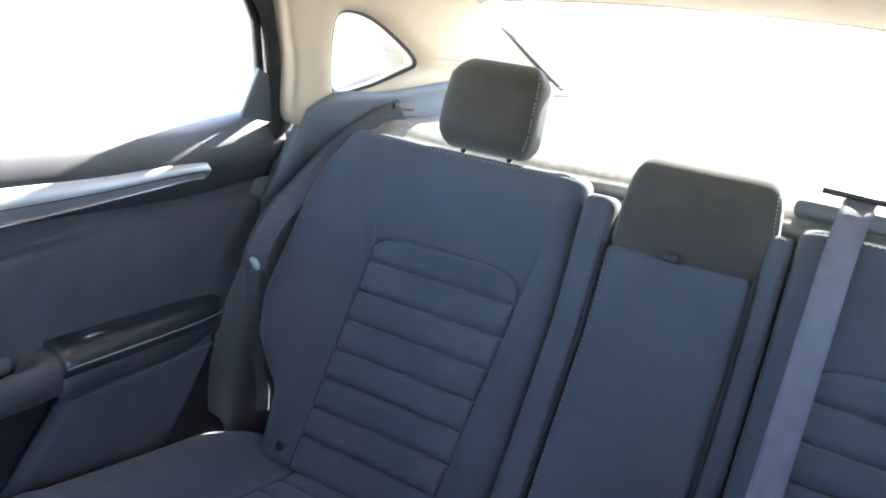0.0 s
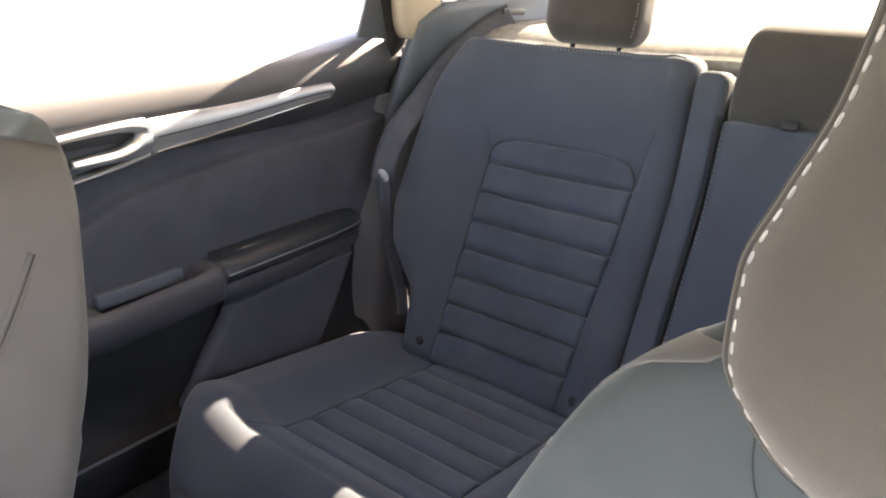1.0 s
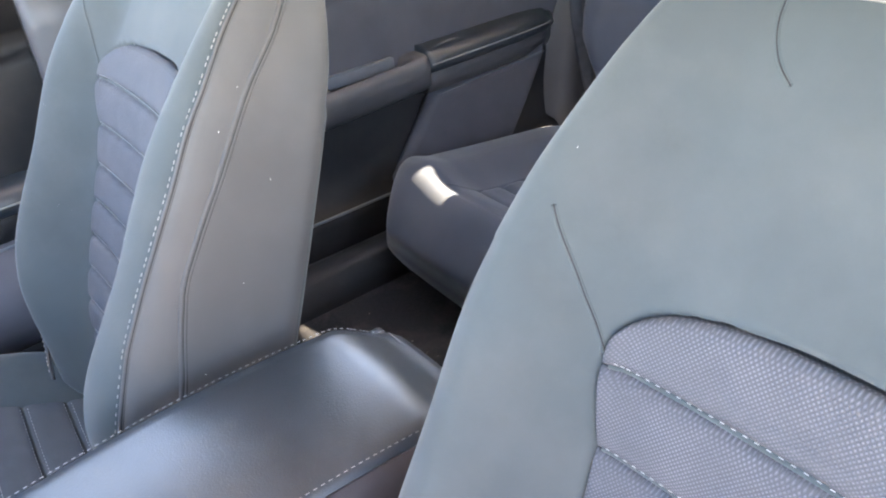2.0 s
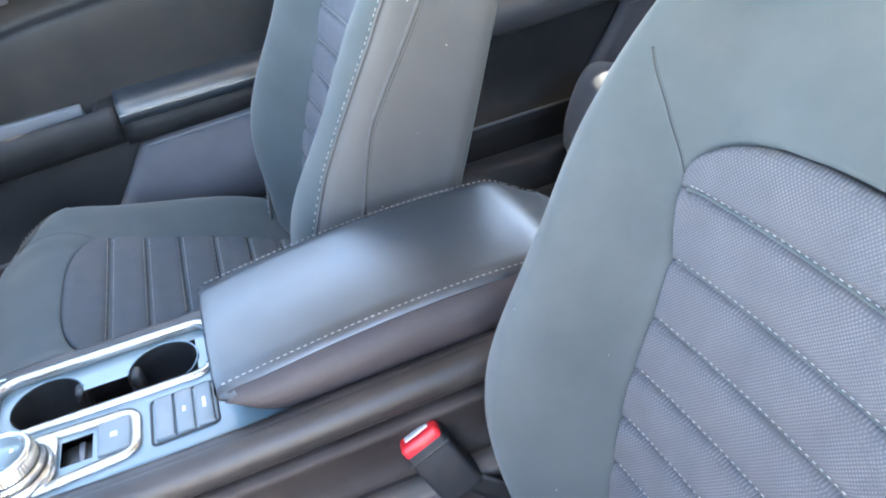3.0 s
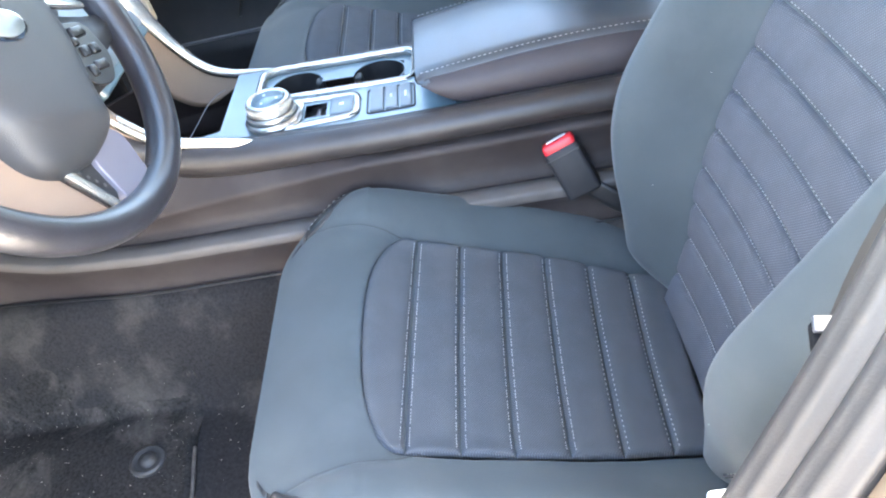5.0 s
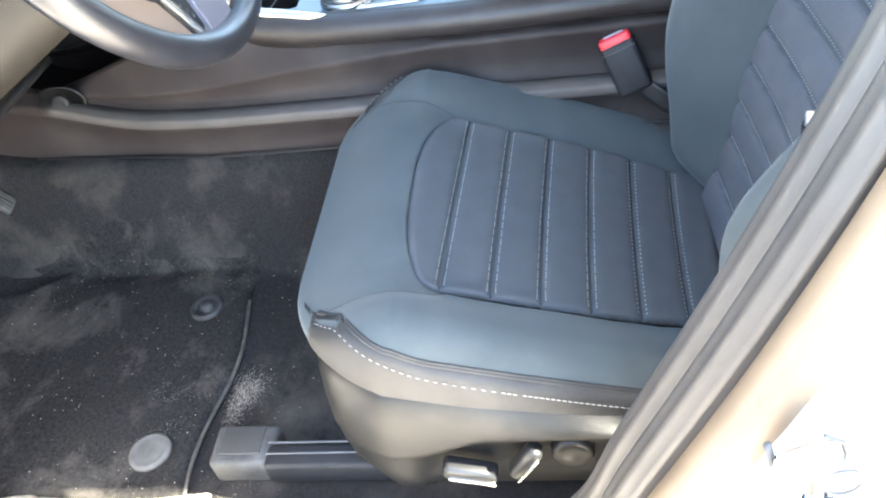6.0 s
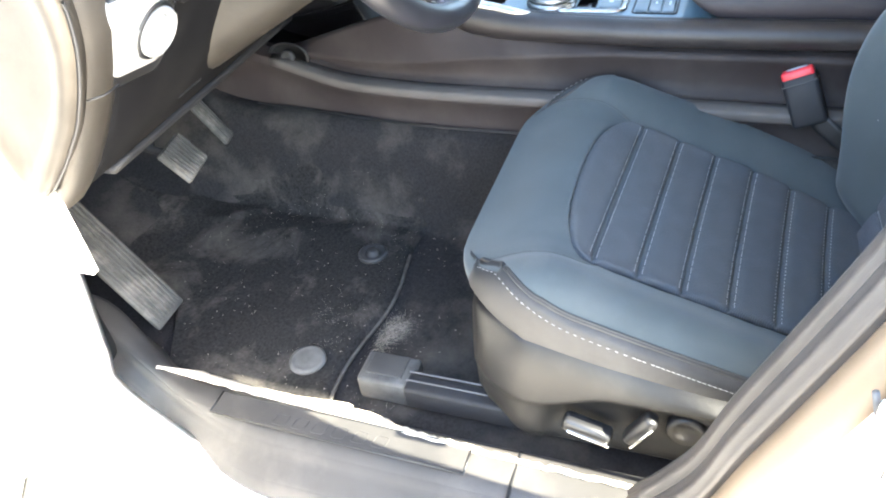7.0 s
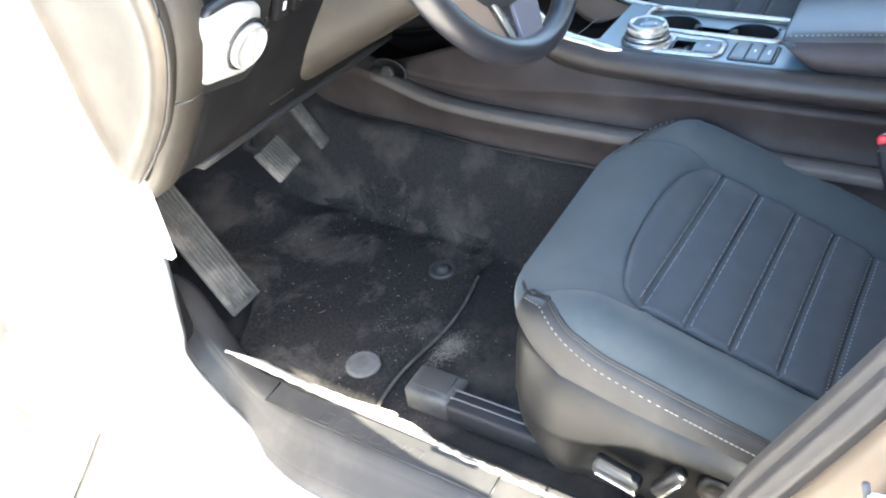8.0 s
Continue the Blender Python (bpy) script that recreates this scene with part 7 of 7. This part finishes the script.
v, f = disc(-0.012, 0.018, 0, [(0.025, 0.008), (0.025, 0.016), (0.0235, 0.019), (0.0225, 0.0195), (0.0215, 0.019), (0.020, 0.0165), (0.003, 0.0160)], m, 40)
part("headlamp_knob", v, f, SILVER, dash, "silver headlamp rotary knob")
bm = rbox(-0.012, 0.018, 0.018, 0.008, 0.040, 0.008, 0.003)
bmesh.ops.transform(bm, matrix=m, verts=bm.verts)
part_bm("knob_grip", bm, SILVER, dash)
for k in range(4):
    a = -0.9 + 0.45 * k
    bm = rbox(-0.012 + 0.035 * math.cos(a), 0.018 + 0.035 * math.sin(a), 0.0095, 0.004, 0.003, 0.002, 0.0004)
    bmesh.ops.transform(bm, matrix=m, verts=bm.verts)
    part_bm("switch_mark", bm, BLACK, dash)
for k in range(2):
    bm = rbox(0.048 + 0.030 * k, 0.038, 0.004, 0.022, 0.034, 0.010, 0.003)
    bmesh.ops.transform(bm, matrix=m, verts=bm.verts)
    part_bm("dimmer_switch", bm, KNEE, dash)
    bm = rbox(0.048 + 0.030 * k, 0.038, 0.0095, 0.004, 0.010, 0.001, 0.0003)
    bmesh.ops.transform(bm, matrix=m, verts=bm.verts)
    part_bm("switch_mark", bm, MARK, dash)
# knee panel, its shade put into a near-black colour, with its worn lower lip
g = []
for x in np.linspace(-0.640, -0.165, 30):
    g.append([(x, y - 0.004, z - 0.003) for y, z in [(0.800, 0.697), (0.775, 0.711), (0.745, 0.744), (0.715, 0.784), (0.690, 0.825), (0.668, 0.862), (0.652, 0.90), (0.648, 0.94)]])
v, f = slab(g, lambda p: (0, 0.003, 0.002))
part("knee_panel", v, f, KNEE, dash, "matt knee panel, its shade in a near-black colour")
part("knee_lip", *tube([(x, 0.783, 0.699) for x in np.linspace(-0.60, -0.17, 12)], [(-0.010, -0.004), (0.010, -0.004), (0.010, 0.005), (-0.010, 0.005)]), PLASTIC, dash, "scuffed lower edge")
part_bm("dash_slot", rbox(-0.47, 0.748, 0.742, 0.05, 0.012, 0.012, 0.003), BLACK, dash)
# centre stack between the wings
m = Matrix(((1, 0, 0, 0), (0, 0.42, -0.91, 0.635), (0, 0.91, 0.42, 0.86), (0, 0, 0, 1)))
part_bm("stack_panel", prism([(-0.098, -0.11), (0.098, -0.11), (0.098, 0.16), (-0.098, 0.16)], 0.03, m, 0.004), GLOSS, dash, "dark gloss centre stack", smooth=False)
for r_ in range(2):
    for c_ in range(5):
        bm = rbox(-0.072 + c_ * 0.036, -0.085 + r_ * 0.028, 0.031, 0.032, 0.022, 0.006, 0.002)
        bmesh.ops.transform(bm, matrix=m, verts=bm.verts)
        part_bm("stack_button", bm, BUTTON, dash)
for x_ in (-0.07, 0.07):
    v, f = disc(x_, 0.0, 0.030, [(0.016, 0), (0.016, 0.014), (0.014, 0.016), (0.002, 0.016)], m, 24)
    part("stack_knob", v, f, GUNMETAL, dash)
bm = rbox(0, 0.085, 0.031, 0.17, 0.10, 0.004, 0.002)
bmesh.ops.transform(bm, matrix=m, verts=bm.verts)
part_bm("screen", bm, BLACK, dash, "dark unlit screen")

# firewall and windscreen close the front
g = [[(x, 1.20 - 0.08 * sm((z - 0.5) / 0.4), z) for z in np.linspace(0.34, 1.05, 8)] for x in np.linspace(-0.72, 0.72, 8)]
v, f = slab(g, lambda p: (0, 0.02, 0))
tagged(part("firewall", v, f, CARPET), "dark carpeted bulkhead at the end of the footwells", "bulkhead", kind="structure")
for sx in (-1, 1):
    g = [[(sx * (0.615 + 0.01 * math.sin(y * 7)), y, z) for z in np.linspace(0.36, 0.80, 8)] for y in np.linspace(0.90, 1.22, 10)]
    v, f = slab(g, lambda p: (sx * 0.03, 0, 0))
    tagged(part("kick_panel", v, f, PLASTIC), "black plastic kick panel beside the footwell", "kick panel", kind="structure")
g = [[(x, 1.08 - 0.74 * u, 1.045 + 0.30 * u + 0.012 * (1 - (x / 0.65) ** 2)) for x in np.linspace(-0.66 + 0.05 * u, 0.66 - 0.05 * u, 12)] for u in np.linspace(0, 1, 10)]
v, f = slab(g, lambda p: (0, 0.003, 0.003))
w = part("windscreen", v, f, GLASS)
w.visible_shadow = False
tagged(w, "clear front windscreen glass", "windscreen", kind="structure")
for sx in (-1, 1):
    path = smooth_path([(sx * 0.70, 1.06, 1.03), (sx * 0.67, 0.74, 1.16), (sx * 0.635, 0.42, 1.30), (sx * 0.615, 0.32, 1.345)], 20)
    v, f = tube(path, [(-0.03, -0.02), (0.03, -0.02), (0.03, 0.02), (-0.03, 0.02)])
    tagged(part("front_pillar", v, f, BEIGE), "beige front windscreen pillar trim", "pillar trim", kind="structure")

# ---- steering wheel ----
wheel = thing("steering_wheel", "black leather steering wheel with silver spokes", "steering wheel")
TILT = 0.44
WM = Matrix.Translation((-0.353, 0.504, 0.958)) @ Matrix(((1, 0, 0, 0), (0, math.sin(TILT), -math.cos(TILT), 0), (0, math.cos(TILT), math.sin(TILT), 0), (0, 0, 0, 1)))
wheel.matrix_world = WM @ pose(0, 0, 0, 0, 0, -18)
path = [Vector((0.005 + 0.1735 * math.cos(a), -0.002 + 0.1725 * math.sin(a), 0)) for a in np.linspace(0, math.tau, 120, endpoint=False)]
prof = [(0.0148 * math.cos(a), 0.0165 * math.sin(a)) for a in np.linspace(0, math.tau, 20, endpoint=False)]
v, f = tube(path, prof, True)
part("rim", v, f, RIM, wheel, "black leather rim")
# airbag cover: a broad flat shield with a soft crease above its lower edge
right = [(-0.124, 0.016), (-0.112, 0.034), (-0.098, 0.044), (-0.080, 0.050), (-0.050, 0.064), (-0.016, 0.078), (0.03, 0.082), (0.08, 0.064)]
hub = Pad(-0.124, 0.080, lambda s: -0.016 - lerp(right, s), lambda s: lerp(right, s), lambda x, s: 0.031 - 0.35 * (x + 0.008) ** 2 - 0.012 * sm((-0.086 - 0.22 * x - s) / 0.030), lambda s: -0.045, 0.022, 0.03, 4.5, 0.5)
part("airbag_cover", *hub.build(60, 90), HUB, wheel, "dark grey airbag cover")
v, f = disc(-0.004, -0.012, 0, [(0.016, 0.027), (0.016, 0.0318), (0.0135, 0.0332), (0.002, 0.0336)], Matrix.Diagonal((1.5, 0.85, 1, 1)), 30)
part("badge", v, f, CHROME, wheel, "plain chrome oval badge")
v, f = disc(-0.004, -0.012, 0, [(0.0125, 0.0325), (0.0125, 0.0338), (0.002, 0.0340)], Matrix.Diagonal((1.5, 0.85, 1, 1)), 30)
part("badge_field", v, f, BUTTON, wheel, "blue-grey oval field")
for sx in (-1, 1):
    # side spokes sag below the middle and carry a round cluster of keys
    g = []
    for x, yt, yb, z in [(0.060, 0.012, -0.080, 0.002), (0.085, 0.006, -0.076, 0.003), (0.110, 0.0, -0.070, 0.003), (0.135, -0.004, -0.046, 0.002), (0.165, -0.004, -0.036, -0.002)]:
        c = (yt + yb) / 2
        g.append([(sx * x, yt, z - 0.014), (sx * x, yt - 0.003, z - 0.002), (sx * x, c, z + 0.003), (sx * x, yb + 0.003, z - 0.002), (sx * x, yb, z - 0.014)])
    v, f = slab(g, lambda p: (0, 0, -0.012))
    sp = part("side_spoke", v, f, HUB, wheel, "dark grey side spoke")
    bm = prism(rounded([(sx * x, y) for x, y in [(0.076, -0.010), (0.118, -0.014), (0.122, -0.050), (0.100, -0.074), (0.068, -0.070)]], 0.012, 5), 0.004, Matrix.Translation((0, 0, 0.0055)), 0.001)
    part_bm("button_pad", bm, SWITCH, sp, smooth=False)
    for k, (x, y, w_, h_) in enumerate([(0.098, -0.022, 0.020, 0.010), (0.090, -0.040, 0.011, 0.010), (0.105, -0.040, 0.011, 0.010), (0.097, -0.055, 0.018, 0.009), (0.082, -0.058, 0.009, 0.011), (0.086, -0.030, 0.008, 0.008)]):
        part_bm("wheel_button", rbox(sx * x, y, 0.0100, w_, h_, 0.004, 0.0018), SWITCH, sp)
        part_bm("button_mark", rbox(sx * x, y, 0.0121, 0.003, 0.0015, 0.0006, 0.0002), CLIP_GREY, sp)
    # bright spoke trim under the keys
    path = smooth_path([(sx * 0.150, 0.004, 0.0), (sx * 0.118, 0.004, 0.006), (sx * 0.092, 0.008, 0.008), (sx * 0.078, 0.014, 0.006)], 16)
    part("spoke_trim", *tube(path, [(-0.004, -0.001), (0.004, -0.001), (0.003, 0.002), (-0.003, 0.002)]), BRIGHT, sp)


def wheel_plate(name, outline, z, depth, material, label="", r=0.010):
    bm = prism(rounded(outline, r, 5), depth, Matrix.Translation((0, 0, z)), 0.0012)
    return part_bm(name, bm, material, wheel, label, smooth=False)


# lower spokes with the dark key between them
wheel_plate("lower_spoke", [(0.046, -0.098), (0.066, -0.112), (0.062, -0.150), (0.060, -0.172), (0.016, -0.176), (0.013, -0.150), (0.010, -0.118)], -0.010, 0.012, SPOKE, "satin violet-grey lower spoke")
wheel_plate("lower_spoke", [(-0.048, -0.072), (-0.040, -0.104), (-0.004, -0.164), (-0.040, -0.172), (-0.090, -0.148), (-0.100, -0.105)], -0.014, 0.010, WING, "tan satin lower spoke", 0.006)
part("spoke_edge", *tube(smooth_path([(-0.050, -0.078, 0.0), (-0.040, -0.098, 0.001), (-0.021, -0.124, 0.001), (-0.006, -0.148, 0.0), (0.005, -0.166, -0.001)], 20), [(-0.0045, -0.004), (-0.0035, 0.001), (0.0035, 0.001), (0.0045, -0.004)]), BRIGHT, wheel, "bright edge of the lower spoke")
wheel_plate("spoke_inset", [(-0.034, -0.100), (0.010, -0.110), (0.016, -0.150), (0.008, -0.160)], -0.012, 0.009, BLACK, "black key between the spokes", 0.004)
for k in range(4):
    part_bm("inset_mark", rbox(-0.008 + 0.005 * k, -0.124 - 0.006 * k, -0.0026, 0.0022, 0.0030, 0.0008, 0.0002), CLIP_GREY, wheel)
part("spoke_tip", *tube(smooth_path([(0.064, -0.148, 0.002), (0.060, -0.166, 0.002), (0.040, -0.172, 0.001), (0.018, -0.174, 0.0)], 16), 0.0016), BLACK, wheel)
column = thing("steering_column", "dusty black steering column shroud under the wheel", "steering column")
rings = []
for u in np.linspace(0, 1, 14):
    c = Vector((-0.353, 0.545 + 0.27 * u, 0.910 - 0.115 * u))
    rw_, rh = 0.060 + 0.080 * u, 0.055 + 0.030 * u
    rings.append([c + Vector((rw_ * math.copysign(abs(math.cos(a)) ** 0.6, math.cos(a)), 0.35 * rh * math.sin(a), rh * math.copysign(abs(math.sin(a)) ** 0.7, math.sin(a)))) for a in np.linspace(0, math.tau, 36, endpoint=False)])
v, f = loft(rings)
part("shroud", v, f, COVER, column)
for sx in (-1, 1):
    part("stalk", *tube(smooth_path([(-0.353 + sx * 0.05, 0.60, 0.925), (-0.353 + sx * 0.12, 0.585, 0.935), (-0.353 + sx * 0.17, 0.57, 0.94)], 10), 0.008), PLASTIC, column)

# ---- pedals ----
def pedal(name, label, centre, w, h, lean, turn, ribs, along):
    t = thing(name, label, "pedal")
    m = Matrix.Translation(centre) @ pose(0, 0, 0, lean, 0, turn)
    bm = rbox(0, 0, 0, w, h, 0.010, 0.004, m=None)
    bmesh.ops.transform(bm, matrix=m, verts=bm.verts)
    part_bm("pad", bm, PEDAL, t)
    for k in range(ribs):
        o = -0.5 + (k + 0.5) / ribs
        bm = rbox(0, o * h * 0.92, 0.006, w * 0.90, h / ribs * 0.5, 0.005, 0.0015) if not along else rbox(o * w * 0.92, 0, 0.006, w / ribs * 0.5, h * 0.93, 0.005, 0.0015)
        bmesh.ops.transform(bm, matrix=m, verts=bm.verts)
        part_bm("rib", bm, PEDAL, t, smooth=False)
    return t, m


t, m = pedal("brake_pedal", "worn grey ribbed rubber brake pedal", (-0.336, 0.925, 0.534), 0.072, 0.062, 52, 12, 8, True)
part("arm", *tube([m @ Vector((0, 0.01, -0.005)), m @ Vector((0.0, 0.045, -0.03)), Vector((-0.28, 1.0, 0.62)), Vector((-0.28, 1.02, 0.75))], 0.009), PLASTIC, t)
t, m = pedal("accelerator_pedal", "worn grey ribbed accelerator pedal", (-0.205, 0.968, 0.530), 0.031, 0.112, 60, 14, 4, True)
part("arm", *tube([m @ Vector((0, 0.04, -0.005)), Vector((-0.19, 1.05, 0.64)), Vector((-0.19, 1.06, 0.75))], 0.008), PLASTIC, t)
t, m = pedal("dead_pedal", "dusty grey footrest plate with long ridges", (-0.537, 0.927, 0.488), 0.064, 0.232, 58, 2, 8, True)
part_bm("footrest_base", rbox(-0.545, 1.06, 0.44, 0.07, 0.06, 0.20, 0.01), CARPET, t)
# power outlet low on the console
out = thing("power_outlet", "black power outlet in an oval recess on the console side", "power outlet")
m = Matrix.Translation((-0.116, 0.832, 0.606)) @ pose(0, 0, 0, 0, -90, 0)
part("recess", *disc(0, 0, 0, [(0.030, 0), (0.028, 0.002), (0.022, -0.002), (0.002, -0.003)], m @ Matrix.Diagonal((0.85, 1.3, 1, 1)), 28), BLACK, out)
part("cap", *disc(0, 0, 0.0, [(0.013, 0), (0.013, 0.006), (0.011, 0.008), (0.008, 0.0085), (0.002, 0.006)], m, 24), RUBBER, out)

# ---- driver's belt on the centre pillar ----
belt = thing("driver_seat_belt", "black driver's seat belt with metal latch plate", "seat belt")
path = smooth_path([(-0.640, -0.17, 1.18), (-0.655, -0.12, 1.05), (-0.668, -0.05, 0.92), (-0.668, -0.030, 0.80), (-0.655, -0.02, 0.62), (-0.65, 0.0, 0.45)], 30)
part("webbing", *ribbon(path, 0.046, lambda u: (0.25, 1, 0.25)), BLACK, belt)
m = Matrix.Translation((-0.678, -0.006, 0.858)) @ pose(0, 0, 0, 62, 0, 78)
for name_, box, mt, lab in (("latch_plate", (0, 0, 0, 0.018, 0.009, 0.016, 0.003), KNEE, "black belt tongue"), ("tongue", (0, 0.006, 0.005, 0.017, 0.004, 0.008, 0.001), GUNMETAL, "bright steel blade of the tongue")):
    bm = rbox(*box)
    bmesh.ops.transform(bm, matrix=m, verts=bm.verts)
    part_bm(name_, bm, mt, belt, lab)
part_bm("anchor_cover", rbox(-0.675, 0.028, 0.700, 0.014, 0.022, 0.030, 0.004), TRIM_BLUE, belt, "blue-grey belt anchor cover")
# sun on the anchor's top, made as a pale box
part_bm("anchor_sunlit_top", rbox(-0.675, 0.028, 0.718, 0.017, 0.025, 0.008, 0.003), MARK, belt, "sunlit top of the belt anchor, its light in a pale colour")
# door striker on the white pillar
st = thing("door_striker", "steel U-shaped door striker with two screws", "door striker")
c = Vector((-0.806, 0.012, 0.732))
part("loop", *tube(smooth_path([c + Vector(p) for p in [(0, 0, -0.022), (-0.030, 0.012, -0.022), (-0.036, 0.014, 0.0), (-0.030, 0.012, 0.022), (0, 0, 0.022)]], 20), 0.005), CHROME, st)
bm = rbox(0, 0, 0, 0.006, 0.05, 0.075, 0.003, m=pose(0, 0, 0, 0, 0, 20))
bmesh.ops.translate(bm, vec=c, verts=bm.verts)
part_bm("base_plate", bm, CHROME, st)
for dz in (-0.03, 0.03):
    part("screw", *disc(0, 0, 0, [(0.008, 0), (0.008, 0.005), (0.002, 0.006)], Matrix.Translation(c + Vector((-0.002, 0, dz))) @ pose(0, 0, 0, 0, -90, 20), 16), SATIN, st)

# grey tubes drawn in for the shade of the gaps round the plate
for line, r_ in (([(0.037, 0.767), (0.031, 0.745), (0.023, 0.721)], 0.0022), ([(0.017, 0.716), (0.006, 0.710), (-0.004, 0.714)], 0.0016), ([(0.012, 0.774), (0.002, 0.768), (-0.010, 0.739)], 0.0012), ([(-0.012, 0.680), (-0.015, 0.701)], 0.0009)):
    part("plate_gap", *tube([(-0.806, y, z) for y, z in line], r_), CLIP_GREY, st, "shaded gap round the striker")
ring = [(-0.812, -0.001 + 0.009 * math.cos(a), 0.741 + 0.011 * math.sin(a)) for a in np.linspace(0, math.tau, 20, endpoint=False)]
part("screw_ring", *tube(ring, 0.0011, True), CLIP_GREY, st)

# ---- driver's door, standing open ----
door = thing("open_front_door", "white driver's door standing wide open with dark inner trim", "car door")
door.matrix_world = Matrix.Translation((-0.80, 0.93, 0)) @ pose(0, 0, 0, 0, 0, math.degrees(math.atan2(-0.53, -0.85)))
# in the door's own frame x runs from the hinge to the latch, +y is the inner side
g = []
for x in np.linspace(-0.06, 1.0, 30):
    row = []
    for k in range(12):
        z = 0.335 + (0.96 - 0.335) * k / 11
        row.append((x, 0.012 * math.sin(math.pi * k / 11) - 0.010 * sm((0.03 - x) / 0.09), z))
    g.append(row)
v, f = slab(g, lambda p: (0, -0.10, 0))
part("door_shell", v, f, WHITE, door)
part("bottom_seal", *tube([(-0.058, 0.004, 0.333), (0.3, 0.006, 0.331), (0.98, 0.006, 0.331)], 0.007), RUBBER, door, "black rubber seal along the lower edge")
g = []
for x in np.linspace(0.14, 0.98, 30):
    g.append([(x, y, z) for y, z in [(0.012, 0.40), (0.045, 0.41), (0.055, 0.44), (0.050, 0.52), (0.035, 0.56), (0.035, 0.64), (0.075, 0.66), (0.080, 0.70), (0.070, 0.715), (0.030, 0.72), (0.028, 0.86), (0.05, 0.90), (0.045, 0.955), (0.01, 0.965)]])
v, f = slab(g, lambda p: (0, -0.008, 0))
part("inner_trim", v, f, PLASTIC_BROWN, door, "dark inner door trim")
for z in (0.46, 0.80):
    part_bm("hinge", rbox(-0.085, -0.03, z, 0.09, 0.03, 0.05, 0.006), WHITE, door)
part_bm("check_strap", rbox(-0.07, -0.035, 0.63, 0.10, 0.014, 0.025, 0.004), SATIN, door)
for k in range(3):
    part("screw", *disc(0, 0, 0, [(0.007, 0), (0.007, 0.003), (0.002, 0.004)], Matrix.Translation((0.03 + 0.03 * (k % 2), 0.012, 0.5 + 0.12 * k)) @ pose(0, 0, 0, -90, 0, 0), 14), SATIN, door)
